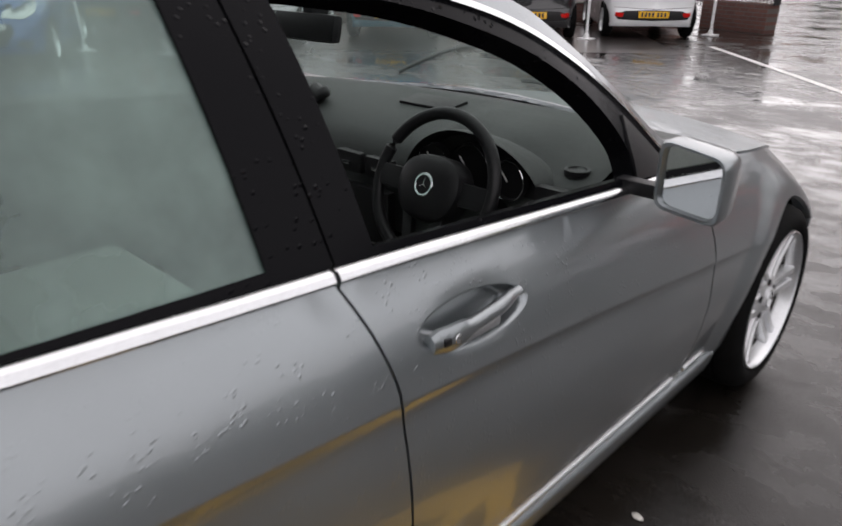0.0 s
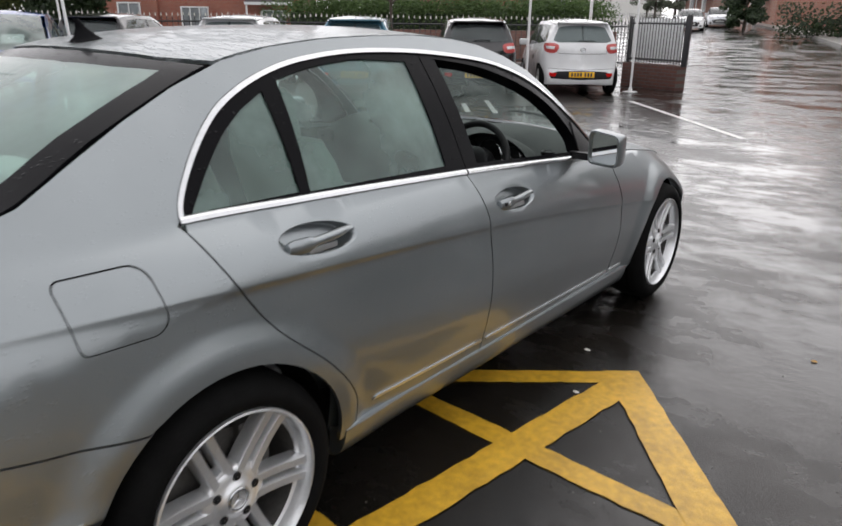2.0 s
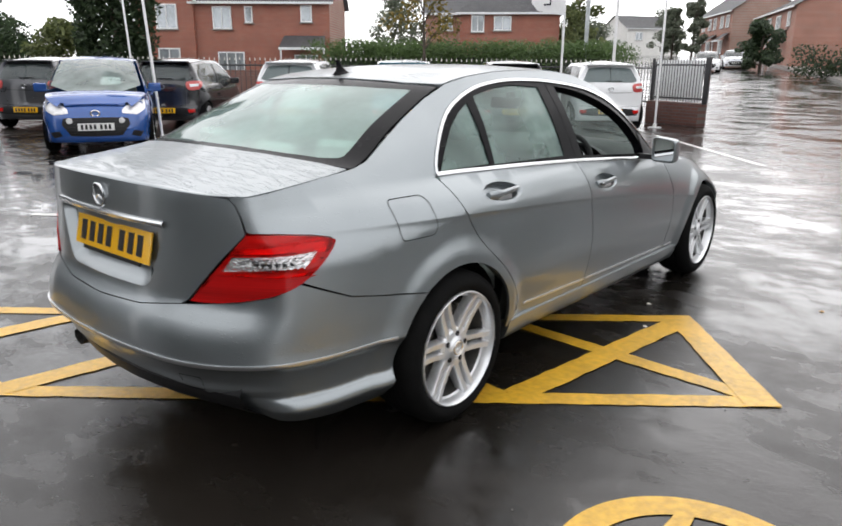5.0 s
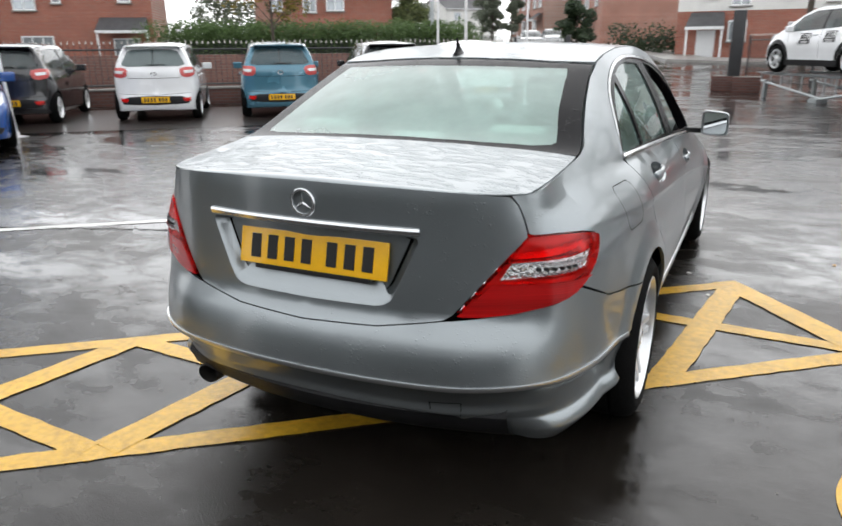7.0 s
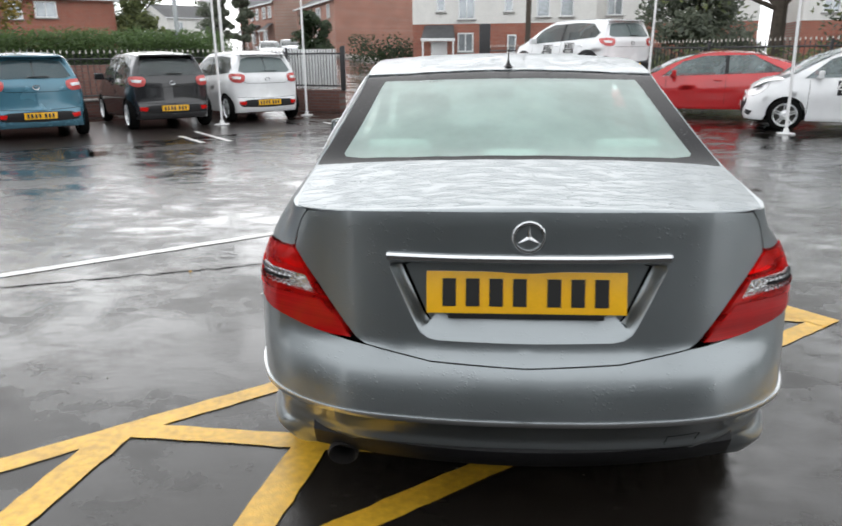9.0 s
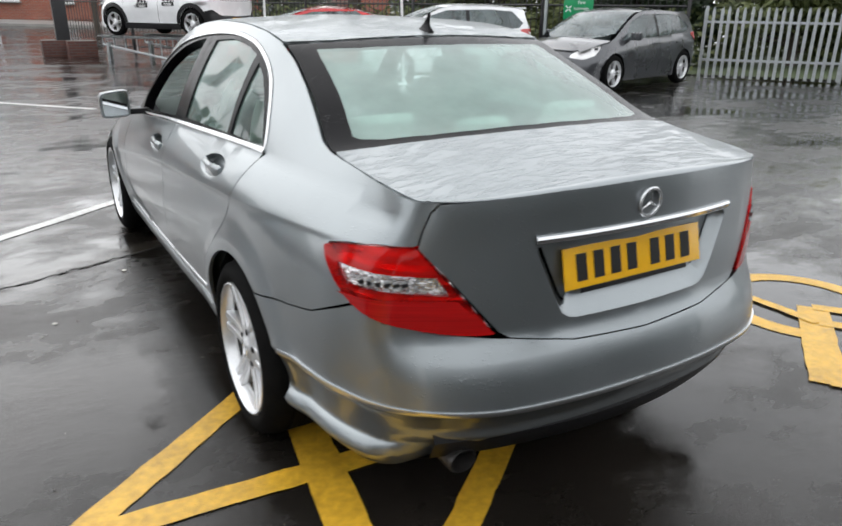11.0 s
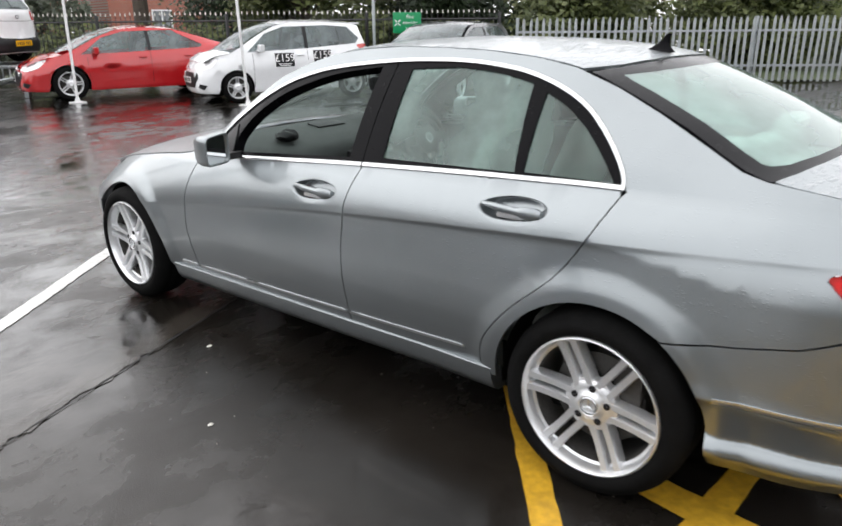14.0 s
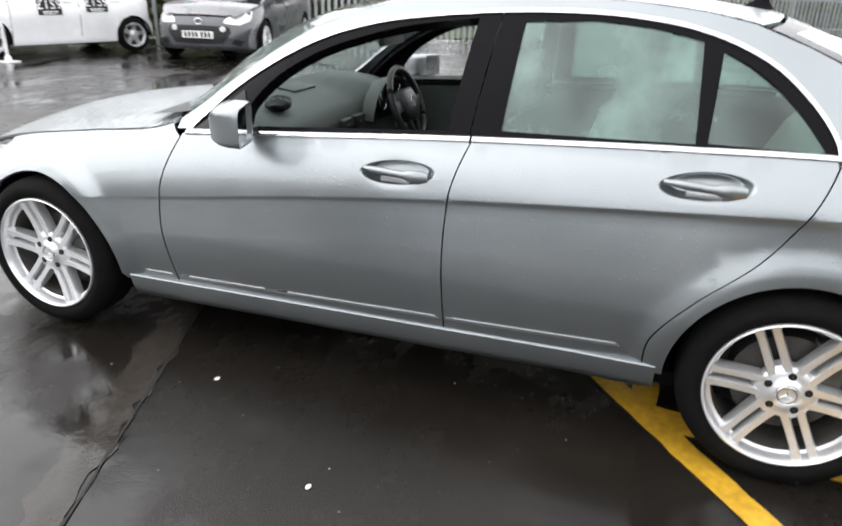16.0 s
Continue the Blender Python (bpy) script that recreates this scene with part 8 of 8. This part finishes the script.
# block paving apron under the row of cars
bm = bmesh.new()
e0, e1 = Vector((-12.4, 3.6, 0.003)), Vector((-3.2, 11.2, 0.003))
dep = Vector((-0.63, 0.77, 0)) * 4.6
add_grid(bm, [[e0, e1], [e0 + dep, e1 + dep]])
me = finish(bm, "block_paving", PAVERS, 0)
tagged(new("block_paving", me), "dark wet block paving under the parked cars", "paving", kind="structure")
bm = bmesh.new()
edge = [Vector((-24.0, 88.0, 0)).lerp(Vector((-3.4, 36.0, 0)), k / 10) for k in range(11)] + [Vector((4, 33.5, 0)), Vector((14, 32.5, 0)), Vector((60, 32, 0))]
add_grid(bm, [[p + Vector((0.8 * o, 0.5 * o, land(p.y + 0.5 * o) + zz)) for p in edge] for o, zz in ((0, -0.02), (0, 0.12), (0.15, 0.13), (2.2, 0.13))])
solo("pavement", bm, CONCRETE, "pale kerb and pavement across the road", "pavement", kind="structure")

# ---- hedges and trees
bm = bmesh.new()
ha, hb = Vector((-20.0, 18.8, 0)), Vector((-10.2, 25.5, 0))
for k in range(120):
    f = (k + rnd.random()) / 120
    for zz, rr, n in ((1.0, 0.75, 60), (1.72, 0.62, 330)):
        p = ha.lerp(hb, f) + Vector((rnd.uniform(-0.5, 0.5), rnd.uniform(-0.5, 0.5), zz + rnd.uniform(-0.1, 0.16)))
        leaves(bm, p, rr, n, 0.05)
hedge = solo("hedge", bm, LEAF_HEDGE, "clipped green privet hedge beyond the railings", "hedge", kind="stuff", smooth=0)
# Solid box filling the hedge, in the darker leaf colour.
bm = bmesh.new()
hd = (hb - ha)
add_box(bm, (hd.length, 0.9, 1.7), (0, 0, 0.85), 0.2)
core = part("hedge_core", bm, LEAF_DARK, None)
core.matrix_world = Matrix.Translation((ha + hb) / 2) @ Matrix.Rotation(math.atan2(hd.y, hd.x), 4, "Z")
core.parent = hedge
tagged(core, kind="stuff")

cyp = thing("cypress", "tall dark columnar cypress beside the brick house", "tree", Matrix.Translation((-28.6, 14.1, 0)))
bm = bmesh.new()
add_tube(bm, [(0, 0, 0), (0, 0, 4), (0, 0, 9.0)], [0.2, 0.16, 0.04], 8)
part("trunk", bm, BARK, cyp)
bm = bmesh.new()
for k in range(170):
    zz = rnd.uniform(0.5, 9.8)
    r = 1.55 * (1.0 - 0.45 * (zz / 10) ** 2.5) * rnd.uniform(0.55, 1.0)
    a = rnd.uniform(0, math.tau)
    leaves(bm, (r * math.cos(a), r * math.sin(a), zz), 0.6, 110, 0.13, (0.8, 0.8, 1.3))
part("crown", bm, LEAF_DARK, cyp, smooth=0)

tree("young_tree", "young thin tree with yellowing leaves beyond the railings", (-14.9, 18.8, 0), 6.0, 1.5, LEAF_AUTUMN, 30, 55, 0.085, 0.07, 0.42)
tree("broadleaf_tree", "large broadleaf tree behind the railings", (8.9, 19.6, 0), 10.0, 4.0, LEAF_TREE, 30, 130, 0.11, 0.26, 0.34)
for k, (x, y, h, s, mt) in enumerate(((-46, 15, 3.9, 3.2, LEAF_DARK), (-40, 12.5, 3.4, 3.0, LEAF_DARK), (-52, 11, 3.9, 3.5, LEAF_TREE), (-37, 9.5, 3.0, 2.6, LEAF_DARK), (-50, 16.5, 6.2, 1.5, LEAF_DARK), (-33.5, 14.0, 3.2, 1.6, LEAF_TREE))):
    tree("background_tree", "dark leafy tree beyond the car park", (x, y, 0), h, s, mt, 30, 150, 0.13, 0.14, 0.12)
for k, (x, y, zz, h, s, cf, mt) in enumerate(((-40, 46, 0.8, 6.5, 3.0, 0.2, LEAF_HAZED), (-21.6, 43.5, 0.8, 6.8, 1.9, 0.15, LEAF_TREE), (-22.8, 69.5, 1.7, 6.0, 1.3, 0.2, LEAF_HAZED), (-26.5, 74, 1.9, 5.5, 1.2, 0.2, LEAF_HAZED), (-36, 96, 2.6, 6, 2.6, 0.1, LEAF_HAZED), (-12.2, 53.5, 1.1, 3.4, 1.5, 0.08, LEAF_DARK), (-52, 98, 2.5, 7, 4, 0.1, LEAF_HAZED), (-38, 78, 2.0, 4.2, 3, 0.1, LEAF_HAZED))):
    tree("background_tree", "grey-green tree between the houses, leaves paled for distance haze" if mt is LEAF_HAZED else "dark leafy tree by the houses", (x, y, zz), h, s, mt, 30, 150, 0.14, 0.12, cf)
bm = bmesh.new()
for k in range(60):
    p = Vector((-7.4, 42.6, 0.9)).lerp(Vector((-2.6, 40.2, 0.9)), (k + rnd.random()) / 60)
    leaves(bm, p + Vector((rnd.uniform(-0.4, 0.4), rnd.uniform(-0.4, 0.4), rnd.uniform(0.0, 1.2))), 0.6, 40, 0.1)
solo("hedge", bm, LEAF_DARK, "dark garden hedge in front of the far houses", "hedge", kind="stuff", smooth=0)
for k, (x, y, h, s, mt) in enumerate(((14.2, 12.5, 3.8, 2.4, LEAF_DARK), (17.0, 9.5, 3.4, 2.4, LEAF_TREE), (11.8, 15.5, 4.2, 2.6, LEAF_TREE), (20.5, 5.5, 3.0, 2.4, LEAF_TREE), (24.0, 2.5, 2.9, 2.6, LEAF_HAZED), (27, -4, 2.9, 2.6, LEAF_TREE), (18.0, 16.0, 4.4, 3.0, LEAF_DARK), (22.5, 11.5, 3.8, 2.8, LEAF_TREE), (31.0, -10.0, 3.0, 2.8, LEAF_TREE), (14.5, 21.0, 4.8, 3.2, LEAF_DARK), (28.0, 6.0, 3.6, 3.0, LEAF_HAZED), (36.0, -4.0, 3.8, 3.2, LEAF_HAZED), (9.0, 27.5, 5.0, 2.4, LEAF_HAZED))):
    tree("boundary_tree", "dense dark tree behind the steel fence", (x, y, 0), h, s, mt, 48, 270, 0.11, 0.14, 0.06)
bm = bmesh.new()
for k in range(90):
    f = (k + rnd.random()) / 90
    a, b = Vector((5.6, 20.6, 0)), Vector((13.6, 9.6, 0))
    leaves(bm, a.lerp(b, f) + Vector((rnd.uniform(0, 1.2), rnd.uniform(0, 0.8), rnd.uniform(0.3, 1.1))), 0.6, 40, 0.10)
solo("undergrowth", bm, LEAF_TREE, "dark undergrowth behind the black railings", "bushes", kind="stuff", smooth=0)
bm = bmesh.new()
add_grid(bm, [[(4.7, 20.0, 0.02), (9.7, 10.9, 0.02), (12.3, 9.1, 0.02), (30, -14.8, 0.02)], [(10, 30, 0.04), (18, 20, 0.04), (28, 14, 0.04), (45, -8, 0.04)]])
solo("grass", bm, mat("wet_grass", (0.055, 0.075, 0.03), 0.7, 0, 0.4, 1.0, 0.8, 60), "rough wet grass beyond the fence", "grass", kind="structure")

# far parked cars across the road, and one in the road mouth
parked_car("parked_saloon", "white saloon parked far off at the kerb", (-15.2, 51.0), (0.35, -0.94), FAST, P_WHITE, z=1.0)
parked_car("parked_estate", "pale grey car parked far off at the kerb", (-15.6, 58.5), (0.35, -0.94), GOLFISH, P_SILVER2, z=1.22)
